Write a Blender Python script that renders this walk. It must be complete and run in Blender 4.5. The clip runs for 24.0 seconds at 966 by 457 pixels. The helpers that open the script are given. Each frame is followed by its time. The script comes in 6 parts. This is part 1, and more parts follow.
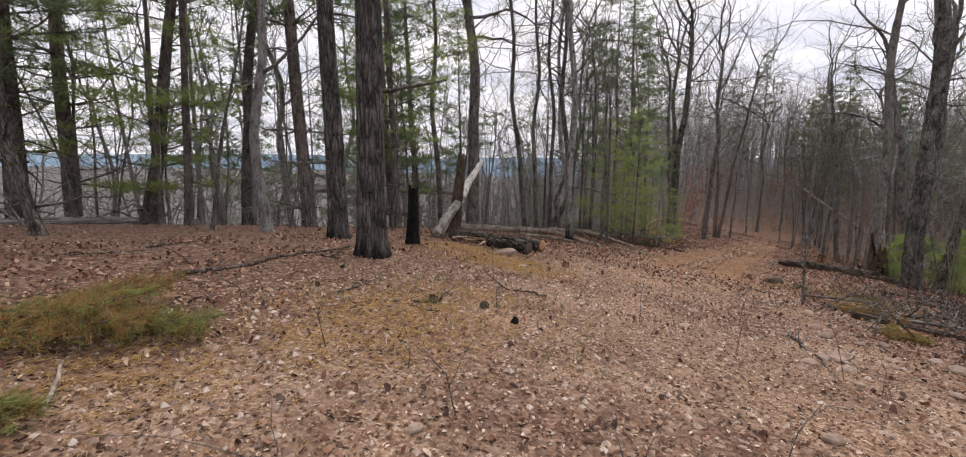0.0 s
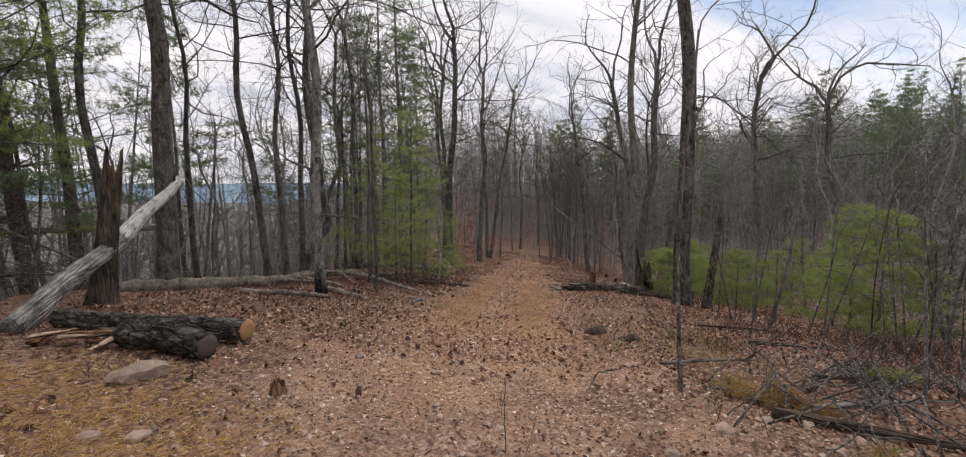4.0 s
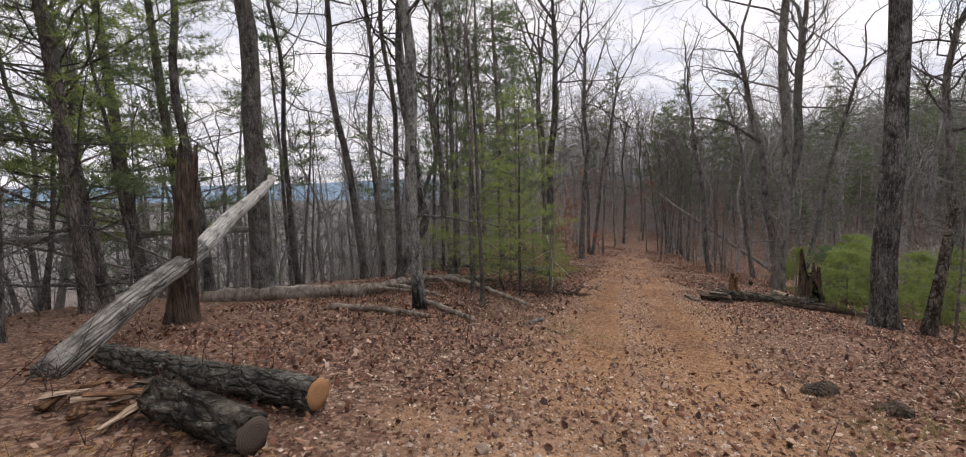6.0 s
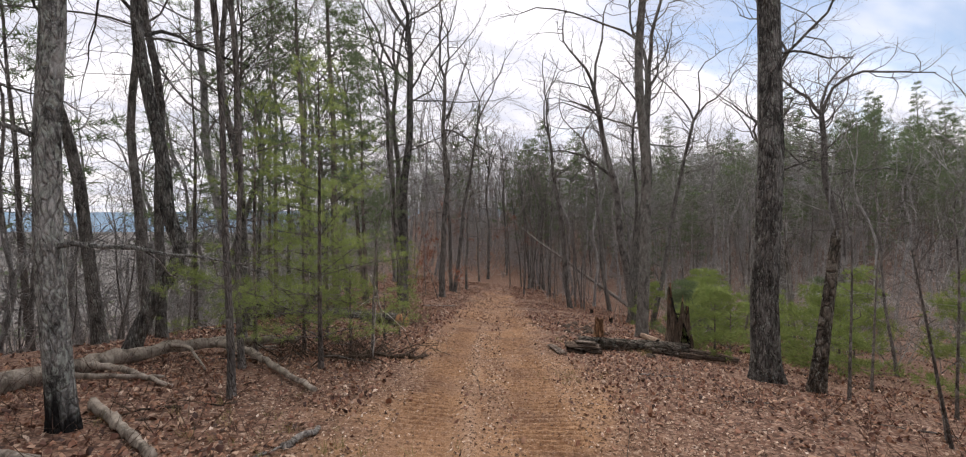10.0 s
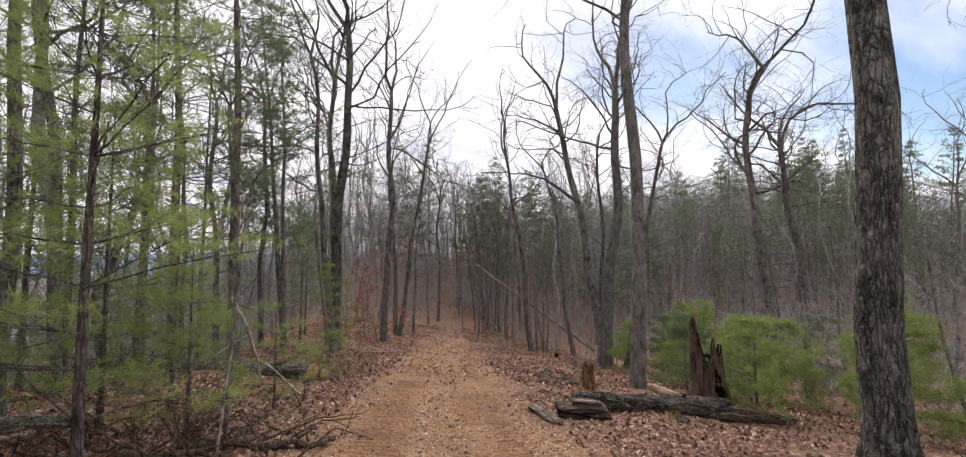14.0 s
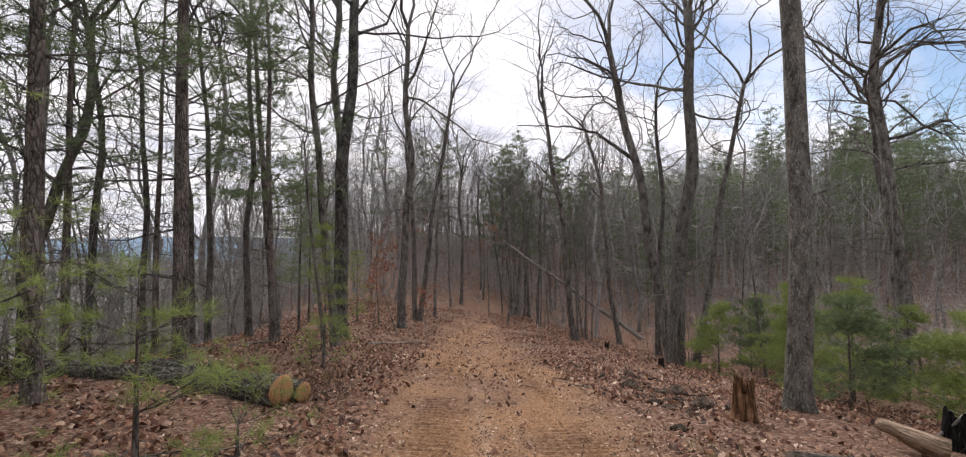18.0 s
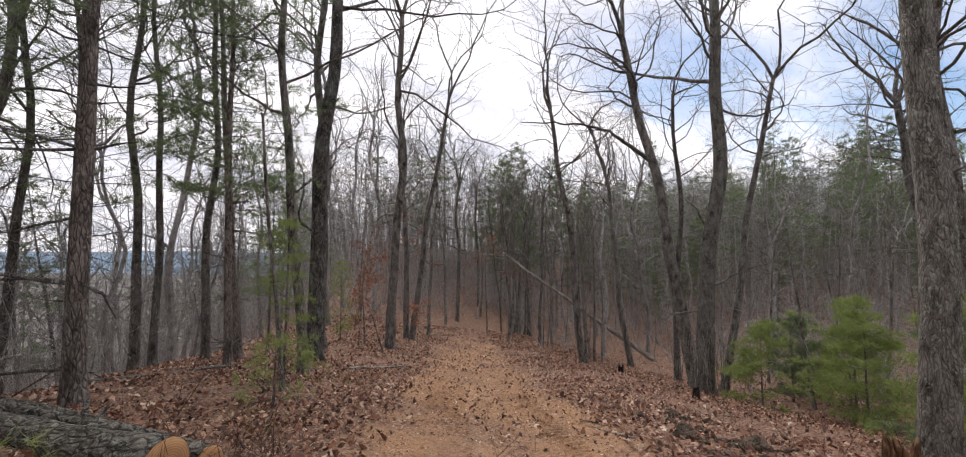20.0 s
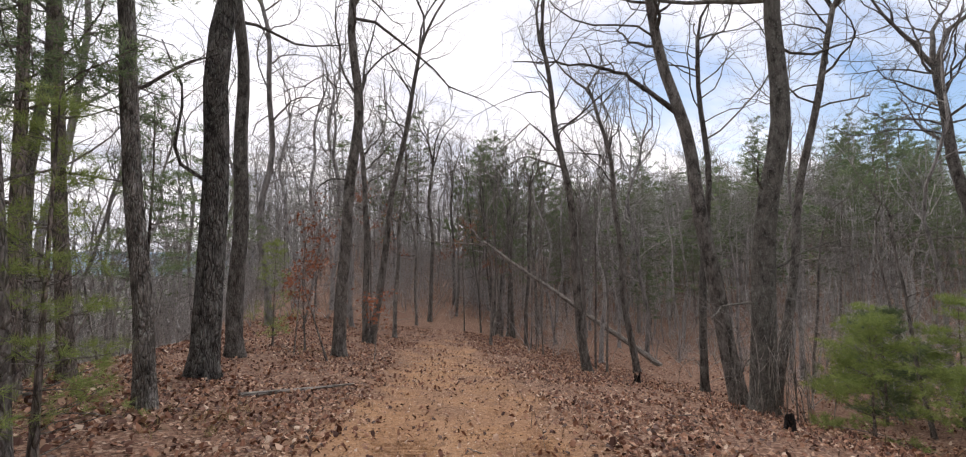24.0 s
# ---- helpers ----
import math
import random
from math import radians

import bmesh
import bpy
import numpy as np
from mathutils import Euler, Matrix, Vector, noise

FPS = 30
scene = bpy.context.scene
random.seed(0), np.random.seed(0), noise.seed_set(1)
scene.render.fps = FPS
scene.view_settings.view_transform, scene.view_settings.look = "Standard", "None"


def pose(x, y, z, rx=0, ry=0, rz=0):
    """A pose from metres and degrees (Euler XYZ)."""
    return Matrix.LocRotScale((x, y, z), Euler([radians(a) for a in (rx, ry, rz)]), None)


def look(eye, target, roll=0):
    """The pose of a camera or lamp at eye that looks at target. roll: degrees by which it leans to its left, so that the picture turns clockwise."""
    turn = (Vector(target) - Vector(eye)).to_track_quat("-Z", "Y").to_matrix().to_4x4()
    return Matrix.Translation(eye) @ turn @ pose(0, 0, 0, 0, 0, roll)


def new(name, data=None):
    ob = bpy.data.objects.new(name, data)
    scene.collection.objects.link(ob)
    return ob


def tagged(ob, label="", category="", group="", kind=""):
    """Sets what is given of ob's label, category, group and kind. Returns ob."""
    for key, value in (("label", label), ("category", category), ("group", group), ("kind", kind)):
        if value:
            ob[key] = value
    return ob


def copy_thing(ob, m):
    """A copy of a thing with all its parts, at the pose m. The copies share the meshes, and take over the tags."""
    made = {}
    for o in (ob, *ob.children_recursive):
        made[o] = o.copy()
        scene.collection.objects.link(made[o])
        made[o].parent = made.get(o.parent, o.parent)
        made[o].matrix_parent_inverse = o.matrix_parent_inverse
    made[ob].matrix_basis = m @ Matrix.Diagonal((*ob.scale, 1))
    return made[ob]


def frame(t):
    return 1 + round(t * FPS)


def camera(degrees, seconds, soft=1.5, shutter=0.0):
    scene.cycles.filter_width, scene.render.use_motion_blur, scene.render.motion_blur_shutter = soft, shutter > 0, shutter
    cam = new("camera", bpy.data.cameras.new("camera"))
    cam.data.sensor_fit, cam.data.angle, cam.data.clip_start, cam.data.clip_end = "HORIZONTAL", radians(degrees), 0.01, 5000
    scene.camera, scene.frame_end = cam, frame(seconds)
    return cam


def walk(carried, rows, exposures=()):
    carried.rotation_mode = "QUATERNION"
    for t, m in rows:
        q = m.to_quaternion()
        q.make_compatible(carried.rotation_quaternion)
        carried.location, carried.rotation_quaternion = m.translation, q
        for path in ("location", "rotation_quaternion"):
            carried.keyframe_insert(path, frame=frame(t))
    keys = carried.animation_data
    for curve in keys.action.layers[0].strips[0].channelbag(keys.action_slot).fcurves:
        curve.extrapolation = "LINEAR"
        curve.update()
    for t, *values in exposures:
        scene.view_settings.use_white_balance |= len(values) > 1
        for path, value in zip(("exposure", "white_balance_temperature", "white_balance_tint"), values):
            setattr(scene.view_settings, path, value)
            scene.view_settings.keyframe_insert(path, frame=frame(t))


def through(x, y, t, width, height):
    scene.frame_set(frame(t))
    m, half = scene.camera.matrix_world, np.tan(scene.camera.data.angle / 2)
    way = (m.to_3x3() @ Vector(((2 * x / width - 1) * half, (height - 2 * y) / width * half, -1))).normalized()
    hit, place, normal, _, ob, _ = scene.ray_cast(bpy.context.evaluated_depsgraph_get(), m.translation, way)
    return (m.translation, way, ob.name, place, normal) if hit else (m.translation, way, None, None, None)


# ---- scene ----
cam = camera(92.8, 24.0, soft=1.12)
METRES, EYE, TILT, LEAN, TURN = 26.0, 1.6, -8.3, -0.4, 0.0
ROWS = [
    (0.0, 0.0, 0.0, 0.0, 0.0, 0.0, -0.0),
    (0.5, -0.0039, 0.0202, 0.0019, -6.51, 1.81, 2.19),
    (1.0, -0.0007, 0.0407, 0.0041, -17.44, 2.67, 2.74),
    (1.5, 0.0067, 0.0617, 0.0079, -19.46, 2.18, 4.53),
    (3.5, 0.0457, 0.1443, 0.0159, -32.02, 2.32, 4.01),
    (4.0, 0.054, 0.1666, 0.0162, -27.23, 2.02, 4.26),
    (4.5, 0.0591, 0.1899, 0.0185, -18.01, 0.37, 4.29),
    (5.0, 0.0597, 0.2111, 0.0237, -19.38, 2.17, 3.43),
    (5.5, 0.063, 0.2339, 0.0245, -16.83, 2.1, 3.75),
    (6.0, 0.066, 0.253, 0.0279, -15.9, 1.97, 4.52),
    (6.5, 0.072, 0.27, 0.0291, -30.61, 4.43, 6.33),
    (7.0, 0.0849, 0.2833, 0.027, -38.86, 2.98, 7.16),
    (7.5, 0.0976, 0.2957, 0.0285, -41.2, 3.11, 7.36),
    (8.0, 0.1098, 0.3111, 0.0291, -46.89, 5.16, 7.7),
    (8.5, 0.1256, 0.3248, 0.0266, -43.77, 6.55, 7.22),
    (9.0, 0.1372, 0.3374, 0.0272, -38.05, 4.5, 6.03),
    (9.5, 0.144, 0.3491, 0.0282, -37.62, 4.22, 6.01),
    (10.0, 0.1535, 0.3598, 0.0296, -31.86, 4.93, 5.22),
    (10.5, 0.1566, 0.3743, 0.0285, -27.74, 5.1, 4.83),
    (12.5, 0.1895, 0.435, 0.0188, -32.02, 6.65, 5.12),
    (13.0, 0.2021, 0.4492, 0.0182, -35.51, 4.22, 6.24),
    (13.5, 0.2145, 0.4642, 0.0177, -42.49, 6.29, 6.73),
    (14.0, 0.2285, 0.4831, 0.0162, -38.04, 9.78, 5.82),
    (14.5, 0.2375, 0.5038, 0.0165, -35.5, 8.62, 5.22),
    (15.0, 0.245, 0.5242, 0.0168, -35.04, 6.95, 5.22),
    (15.5, 0.2586, 0.5414, 0.0149, -33.21, 9.26, 5.07),
    (16.0, 0.2662, 0.5601, 0.0141, -32.44, 5.82, 4.59),
    (16.5, 0.273, 0.5801, 0.0158, -31.75, 2.81, 4.05),
    (17.0, 0.2856, 0.6001, 0.0146, -30.79, 3.57, 4.34),
    (17.5, 0.2954, 0.62, 0.0144, -32.9, 8.67, 4.66),
    (18.0, 0.3054, 0.64, 0.0154, -36.0, 7.96, 5.6),
    (18.5, 0.32, 0.6583, 0.0141, -34.97, 8.69, 5.56),
    (20.5, 0.3641, 0.7338, 0.0126, -37.72, 10.12, 4.97),
    (21.0, 0.3783, 0.7518, 0.0093, -39.86, 8.12, 5.26),
    (21.5, 0.3903, 0.7704, 0.0102, -39.88, 8.2, 5.16),
    (22.0, 0.3994, 0.7907, 0.0109, -39.67, 10.18, 5.36),
    (22.5, 0.4128, 0.8093, 0.0087, -38.72, 9.89, 5.48),
    (23.0, 0.4237, 0.8258, 0.0094, -38.36, 10.04, 5.25),
    (23.5, 0.4359, 0.8446, 0.0084, -39.23, 9.81, 5.57),
    (24.0, 0.4526, 0.862, 0.0058, -39.7, 9.87, 5.56),
]
EXPOSURE = [(0.0, -0.02), (1.0, -0.25), (4.0, -0.18), (5.0, -0.08), (6.0, -0.1), (7.0, -0.15), (8.0, -0.04), (9.0, -0.02), (10.0, -0.02), (13.0, 0.16), (15.0, 0.18), (16.0, 0.26), (17.0, 0.36),
            (18.0, 0.04), (21.0, 0.08), (22.0, 0.13), (24.0, 0.1)]
walk(cam, [(t, pose(0, 0, EYE, TILT, LEAN, TURN) @ pose(METRES * x, METRES * y, METRES * z, 90 + pitch, roll, yaw)) for t, x, y, z, yaw, pitch, roll in ROWS],
     [(t, stops, 6600, 12) for t, stops in EXPOSURE])

# ---------------------------------------------------------------- sky and sun
SUN_ELEV, SUN_AZ = 52.0, 24.0
world = bpy.data.worlds.new("sky")
scene.world = world
world.use_nodes = True
wn, wl = world.node_tree.nodes, world.node_tree.links
wn.clear()


def wnode(kind, **values):
    n = wn.new(kind)
    for key, value in values.items():
        n.inputs[key].default_value = value
    return n


w_out = wn.new("ShaderNodeOutputWorld")
w_bg = wnode("ShaderNodeBackground", Strength=1.0)
w_sky = wn.new("ShaderNodeTexSky")
w_sky.sky_type = "NISHITA"
w_sky.sun_disc = False
w_sky.sun_elevation, w_sky.sun_rotation = radians(SUN_ELEV), radians(SUN_AZ)
w_sky.air_density, w_sky.dust_density = 1.0, 0.5
w_scale = wn.new("ShaderNodeVectorMath")
w_scale.operation = "SCALE"
w_scale.inputs["Scale"].default_value = 0.15
wl.new(w_sky.outputs["Color"], w_scale.inputs[0])
w_geo = wn.new("ShaderNodeTexCoord")
w_sep = wn.new("ShaderNodeSeparateXYZ")
wl.new(w_geo.outputs["Generated"], w_sep.inputs[0])
w_up = wnode("ShaderNodeMath")
w_up.operation = "ADD"
w_up.inputs[1].default_value = 0.16
wl.new(w_sep.outputs["Z"], w_up.inputs[0])
w_max = wn.new("ShaderNodeMath")
w_max.operation = "MAXIMUM"
w_max.inputs[1].default_value = 0.05
wl.new(w_up.outputs[0], w_max.inputs[0])
w_flat = wn.new("ShaderNodeVectorMath")
w_flat.operation = "DIVIDE"
w_comb = wn.new("ShaderNodeCombineXYZ")
for k in range(3):
    wl.new(w_max.outputs[0], w_comb.inputs[k])
wl.new(w_geo.outputs["Generated"], w_flat.inputs[0])
wl.new(w_comb.outputs[0], w_flat.inputs[1])
w_map = wn.new("ShaderNodeMapping")
w_map.inputs["Location"].default_value = (0.9, 0.25, 0.0)
w_map.inputs["Rotation"].default_value = (0, 0, radians(20))
w_map.inputs["Scale"].default_value = (0.42, 1.15, 0.0)
wl.new(w_flat.outputs[0], w_map.inputs["Vector"])
w_noise = wnode("ShaderNodeTexNoise", Scale=1.0, Detail=6.0, Roughness=0.52, Distortion=0.3)
wl.new(w_map.outputs[0], w_noise.inputs["Vector"])
w_ramp = wn.new("ShaderNodeValToRGB")
w_ramp.color_ramp.elements[0].position, w_ramp.color_ramp.elements[1].position = 0.225, 0.385
w_dot = wn.new("ShaderNodeVectorMath")
w_dot.operation = "DOT_PRODUCT"
w_dot.inputs[1].default_value = (-0.3, 0.15, 0.3)
wl.new(w_geo.outputs["Generated"], w_dot.inputs[0])
w_sum = wn.new("ShaderNodeMath")
w_sum.operation = "ADD"
wl.new(w_noise.outputs["Fac"], w_sum.inputs[0])
wl.new(w_dot.outputs["Value"], w_sum.inputs[1])
w_low = wn.new("ShaderNodeMapRange")
for key, value in (("From Min", 0.02), ("From Max", 0.13), ("To Min", 0.3), ("To Max", 0.0)):
    w_low.inputs[key].default_value = value
wl.new(w_sep.outputs["Z"], w_low.inputs["Value"])
w_haze = wn.new("ShaderNodeMath")
w_haze.operation = "ADD"
wl.new(w_sum.outputs[0], w_haze.inputs[0])
wl.new(w_low.outputs[0], w_haze.inputs[1])
wl.new(w_haze.outputs[0], w_ramp.inputs[0])
w_mix = wn.new("ShaderNodeMix")
w_mix.data_type = "RGBA"
w_tone = wn.new("ShaderNodeValToRGB")
w_tone.color_ramp.elements[0].position, w_tone.color_ramp.elements[1].position = 0.34, 0.66
w_tone.color_ramp.elements[0].color, w_tone.color_ramp.elements[1].color = (0.64, 0.66, 0.75, 1), (1, 0.98, 1, 1)
w_soft = wnode("ShaderNodeTexNoise", Scale=2.3, Detail=5.0, Roughness=0.5)
wl.new(w_map.outputs[0], w_soft.inputs["Vector"])
wl.new(w_soft.outputs["Fac"], w_tone.inputs[0])
w_lit = wn.new("ShaderNodeVectorMath")
w_lit.operation = "SCALE"
w_lit.inputs["Scale"].default_value = 1.32
wl.new(w_tone.outputs["Color"], w_lit.inputs[0])
wl.new(w_lit.outputs[0], w_mix.inputs[7])
wl.new(w_ramp.outputs["Color"], w_mix.inputs[0])
wl.new(w_scale.outputs[0], w_mix.inputs[6])
wl.new(w_mix.outputs[2], w_bg.inputs["Color"])
wl.new(w_bg.outputs[0], w_out.inputs[0])

sun = new("sun", bpy.data.lights.new("sun", "SUN"))
sun.data.energy, sun.data.angle, sun.data.color = 2.3, radians(50), (1.0, 0.95, 0.88)
_a, _e = radians(SUN_AZ), radians(SUN_ELEV)
sun.matrix_world = look((math.sin(_a) * math.cos(_e) * 50, math.cos(_a) * math.cos(_e) * 50, math.sin(_e) * 50), (0, 0, 0))

# ---------------------------------------------------------------- materials


class Mat:
    """A node material with a few shorthand nodes."""

    def __init__(self, name, rough=0.85, spec=0.25):
        self.m = bpy.data.materials.new(name)
        self.m.use_nodes = True
        self.n, self.l = self.m.node_tree.nodes, self.m.node_tree.links
        self.b = self.n["Principled BSDF"]
        self.b.inputs["Roughness"].default_value = rough
        self.b.inputs["Specular IOR Level"].default_value = spec

    def coord(self, scale=(1, 1, 1)):
        c = self.n.new("ShaderNodeTexCoord")
        mp = self.n.new("ShaderNodeMapping")
        mp.inputs["Scale"].default_value = scale
        self.l.new(c.outputs["Object"], mp.inputs["Vector"])
        return mp.outputs[0]

    def noise(self, vec, scale, detail=4, rough=0.6, dist=0.0):
        n = self.n.new("ShaderNodeTexNoise")
        for k, v in (("Scale", scale), ("Detail", detail), ("Roughness", rough), ("Distortion", dist)):
            n.inputs[k].default_value = v
        self.l.new(vec, n.inputs["Vector"])
        return n.outputs["Fac"]

    def voronoi(self, vec, scale, feature="F1", out="Distance"):
        n = self.n.new("ShaderNodeTexVoronoi")
        n.feature = feature
        n.inputs["Scale"].default_value = scale
        self.l.new(vec, n.inputs["Vector"])
        return n.outputs[out]

    def ramp(self, fac, stops):
        n = self.n.new("ShaderNodeValToRGB")
        e = n.color_ramp.elements
        while len(e) < len(stops):
            e.new(0.5)
        for k, (p, c) in enumerate(stops):
            e[k].position = p
            e[k].color = (*c, 1) if len(c) == 3 else c
        self.l.new(fac, n.inputs[0])
        return n.outputs["Color"]

    def mix(self, fac, a, b, blend="MIX"):
        n = self.n.new("ShaderNodeMix")
        n.data_type, n.blend_type = "RGBA", blend
        for k, v in ((0, fac), (6, a), (7, b)):
            if isinstance(v, (int, float)):
                n.inputs[k].default_value = v
            elif isinstance(v, tuple):
                n.inputs[k].default_value = (*v, 1)
            else:
                self.l.new(v, n.inputs[k])
        return n.outputs[2]

    def math(self, op, a, b=0.0):
        n = self.n.new("ShaderNodeMath")
        n.operation = op
        for k, v in ((0, a), (1, b)):
            if isinstance(v, (int, float)):
                n.inputs[k].default_value = v
            else:
                self.l.new(v, n.inputs[k])
        return n.outputs[0]

    def rand(self, island=False):
        if island:
            return self.n.new("ShaderNodeNewGeometry").outputs["Random Per Island"]
        return self.n.new("ShaderNodeObjectInfo").outputs["Random"]

    def attr(self, name):
        a = self.n.new("ShaderNodeAttribute")
        a.attribute_name = name
        return a.outputs["Fac"]

    def bump(self, h, strength=0.6, dist=0.02):
        n = self.n.new("ShaderNodeBump")
        n.inputs["Strength"].default_value, n.inputs["Distance"].default_value = strength, dist
        self.l.new(h, n.inputs["Height"])
        self.l.new(n.outputs[0], self.b.inputs["Normal"])

    def color(self, c):
        self.l.new(c, self.b.inputs["Base Color"])
        return self


def bark(name, dark, mid, pale, ridge=9.0, stretch=0.22, lichen=0.0, charred=0.0, depth=0.03, furrow=0.4):
    """Furrowed bark: long vertical plates, fine grain, pale lichen patches, an old burn at the foot."""
    k = Mat(name, 0.92, 0.15)
    v0 = k.coord((1, 1, stretch))
    warp = k.n.new("ShaderNodeTexNoise")
    warp.inputs["Scale"].default_value, warp.inputs["Detail"].default_value = 5.0, 3.0
    k.l.new(v0, warp.inputs["Vector"])
    add = k.n.new("ShaderNodeVectorMath")
    add.operation = "MULTIPLY_ADD"
    add.inputs[1].default_value = (0.16, 0.16, 0.16)
    k.l.new(warp.outputs["Color"], add.inputs[0])
    k.l.new(v0, add.inputs[2])
    v = add.outputs[0]
    plates = k.voronoi(v, ridge, "DISTANCE_TO_EDGE")
    grain = k.noise(v, ridge * 3, 7, 0.7, 0.4)
    big = k.noise(k.coord((1, 1, 0.45)), 5.5, 6, 0.7)
    c = k.ramp(grain, [(0.3, dark), (0.5, mid), (0.72, pale)])
    c = k.mix(k.ramp(plates, [(0.0, (furrow,) * 3), (0.09, (0, 0, 0))]), c, tuple(q * 0.4 for q in dark))
    c = k.mix(k.ramp(big, [(0.36, (0.9,) * 3), (0.5, (0, 0, 0))]), c, tuple(q * 0.5 for q in dark))
    c = k.mix(k.ramp(big, [(0.52, (0, 0, 0)), (0.68, (0.65,) * 3)]), c, pale)
    if lichen:
        spots = k.noise(k.coord((1, 1, 0.6)), 16.0, 6, 0.75)
        c = k.mix(k.ramp(spots, [(0.62 - lichen * 0.1, (0, 0, 0)), (0.7 - lichen * 0.1, (0.75,) * 3)]), c, (0.36, 0.385, 0.34))
    if charred:
        z = k.n.new("ShaderNodeSeparateXYZ")
        k.l.new(k.coord(), z.inputs[0])
        edge = k.math("ADD", z.outputs["Z"], k.math("MULTIPLY", k.noise(k.coord((1, 1, 0.12)), 7.0, 5), 1.3))
        c = k.mix(k.ramp(k.math("MULTIPLY", edge, 0.4), [(charred * 0.4, (1, 1, 1)), (charred * 0.4 + 0.14, (0, 0, 0))]), c, (0.014, 0.013, 0.013))
    hsv = k.n.new("ShaderNodeHueSaturation")
    k.l.new(c, hsv.inputs["Color"])
    k.l.new(k.math("ADD", k.math("MULTIPLY", k.rand(), 0.5), 0.75), hsv.inputs["Value"])
    k.color(hsv.outputs[0])
    k.bump(k.math("ADD", k.ramp(plates, [(0.0, (0, 0, 0)), (0.2, (1, 1, 1))]), k.math("ADD", k.math("MULTIPLY", grain, 0.6), k.math("MULTIPLY", big, 1.2))), 1.0, depth)
    return k.m


OAK = bark("oak_bark", (0.075, 0.067, 0.06), (0.185, 0.167, 0.15), (0.37, 0.35, 0.325), 24, 0.26, 0.5, 0.0, 0.03, 0.65)
DARKOAK = bark("dark_oak_bark", (0.042, 0.039, 0.036), (0.13, 0.121, 0.112), (0.31, 0.3, 0.28), 19, 0.24, 0.55, 0.45, 0.045, 0.8)
GREYBARK = bark("grey_lichened_bark", (0.085, 0.078, 0.07), (0.19, 0.176, 0.158), (0.34, 0.32, 0.29), 26, 0.3, 0.7, 0.0, 0.02)
PINEBARK = bark("pine_bark", (0.09, 0.077, 0.07), (0.195, 0.163, 0.145), (0.34, 0.295, 0.265), 18, 0.3, 0.1, 0.0, 0.03, 0.7)
PINE_BURNT = bark("burnt_foot_pine_bark", (0.05, 0.045, 0.042), (0.125, 0.111, 0.103), (0.29, 0.268, 0.252), 15, 0.15, 0.1, 0.6, 0.05, 0.8)
TWIG = bark("twig_bark", (0.115, 0.101, 0.092), (0.218, 0.196, 0.178), (0.345, 0.316, 0.293), 20, 0.3)
# Grey bark of the farther wood, its colour lightened to stand in for haze.
GREYWOOD = bark("haze_lightened_grey_bark", (0.215, 0.202, 0.192), (0.385, 0.366, 0.351), (0.52, 0.5, 0.484), 22, 0.3)
DRIFTWOOD = bark("smooth_weathered_wood", (0.17, 0.14, 0.112), (0.31, 0.262, 0.215), (0.44, 0.39, 0.33), 7, 0.08, 0.1, 0.0, 0.006, 0.08)
BRUSHWOOD = bark("reddish_dead_brush", (0.06, 0.035, 0.026), (0.13, 0.08, 0.06), (0.24, 0.17, 0.135), 20, 0.3)
CHAR = bark("charred_wood", (0.008, 0.008, 0.008), (0.018, 0.016, 0.016), (0.05, 0.044, 0.04), 14, 0.15)
ROTTEN = bark("rotten_dark_wood", (0.038, 0.029, 0.023), (0.11, 0.08, 0.06), (0.24, 0.18, 0.135), 14, 0.1)
SILVER = bark("weathered_grey_wood", (0.14, 0.125, 0.11), (0.28, 0.255, 0.23), (0.44, 0.41, 0.375), 16, 0.08, 0.2)
PALE = bark("bleached_bare_wood", (0.55, 0.5, 0.44), (0.74, 0.71, 0.65), (0.85, 0.83, 0.78), 16, 0.06, 0.0, 0.0, 0.02, 0.2)
MOSSBARK = bark("mossy_log_bark", (0.05, 0.045, 0.038), (0.15, 0.135, 0.115), (0.33, 0.31, 0.27), 12, 0.5, 0.7, 0.0, 0.045, 0.75)
FLAKY = bark("flaking_log_bark", (0.035, 0.029, 0.024), (0.12, 0.1, 0.082), (0.3, 0.265, 0.22), 8, 0.55, 0.5, 0.0, 0.07, 0.85)
HEARTWOOD = bark("orange_rotten_heartwood", (0.11, 0.055, 0.03), (0.3, 0.165, 0.09), (0.46, 0.29, 0.17), 13, 0.08, 0.0, 0.0, 0.03, 0.8)
SPLITWOOD = bark("pale_torn_wood", (0.4, 0.27, 0.18), (0.6, 0.44, 0.32), (0.74, 0.6, 0.48), 14, 0.06, 0.0, 0.0, 0.02, 0.3)
SLABWOOD = bark("weathered_brown_slab", (0.09, 0.068, 0.053), (0.22, 0.17, 0.135), (0.38, 0.315, 0.26), 11, 0.12, 0.2, 0.0, 0.04, 0.8)
LICHEN = bark("black_and_lichen_bark", (0.045, 0.043, 0.04), (0.22, 0.212, 0.198), (0.5, 0.49, 0.465), 20, 0.35, 1.1, 0.85, 0.02)


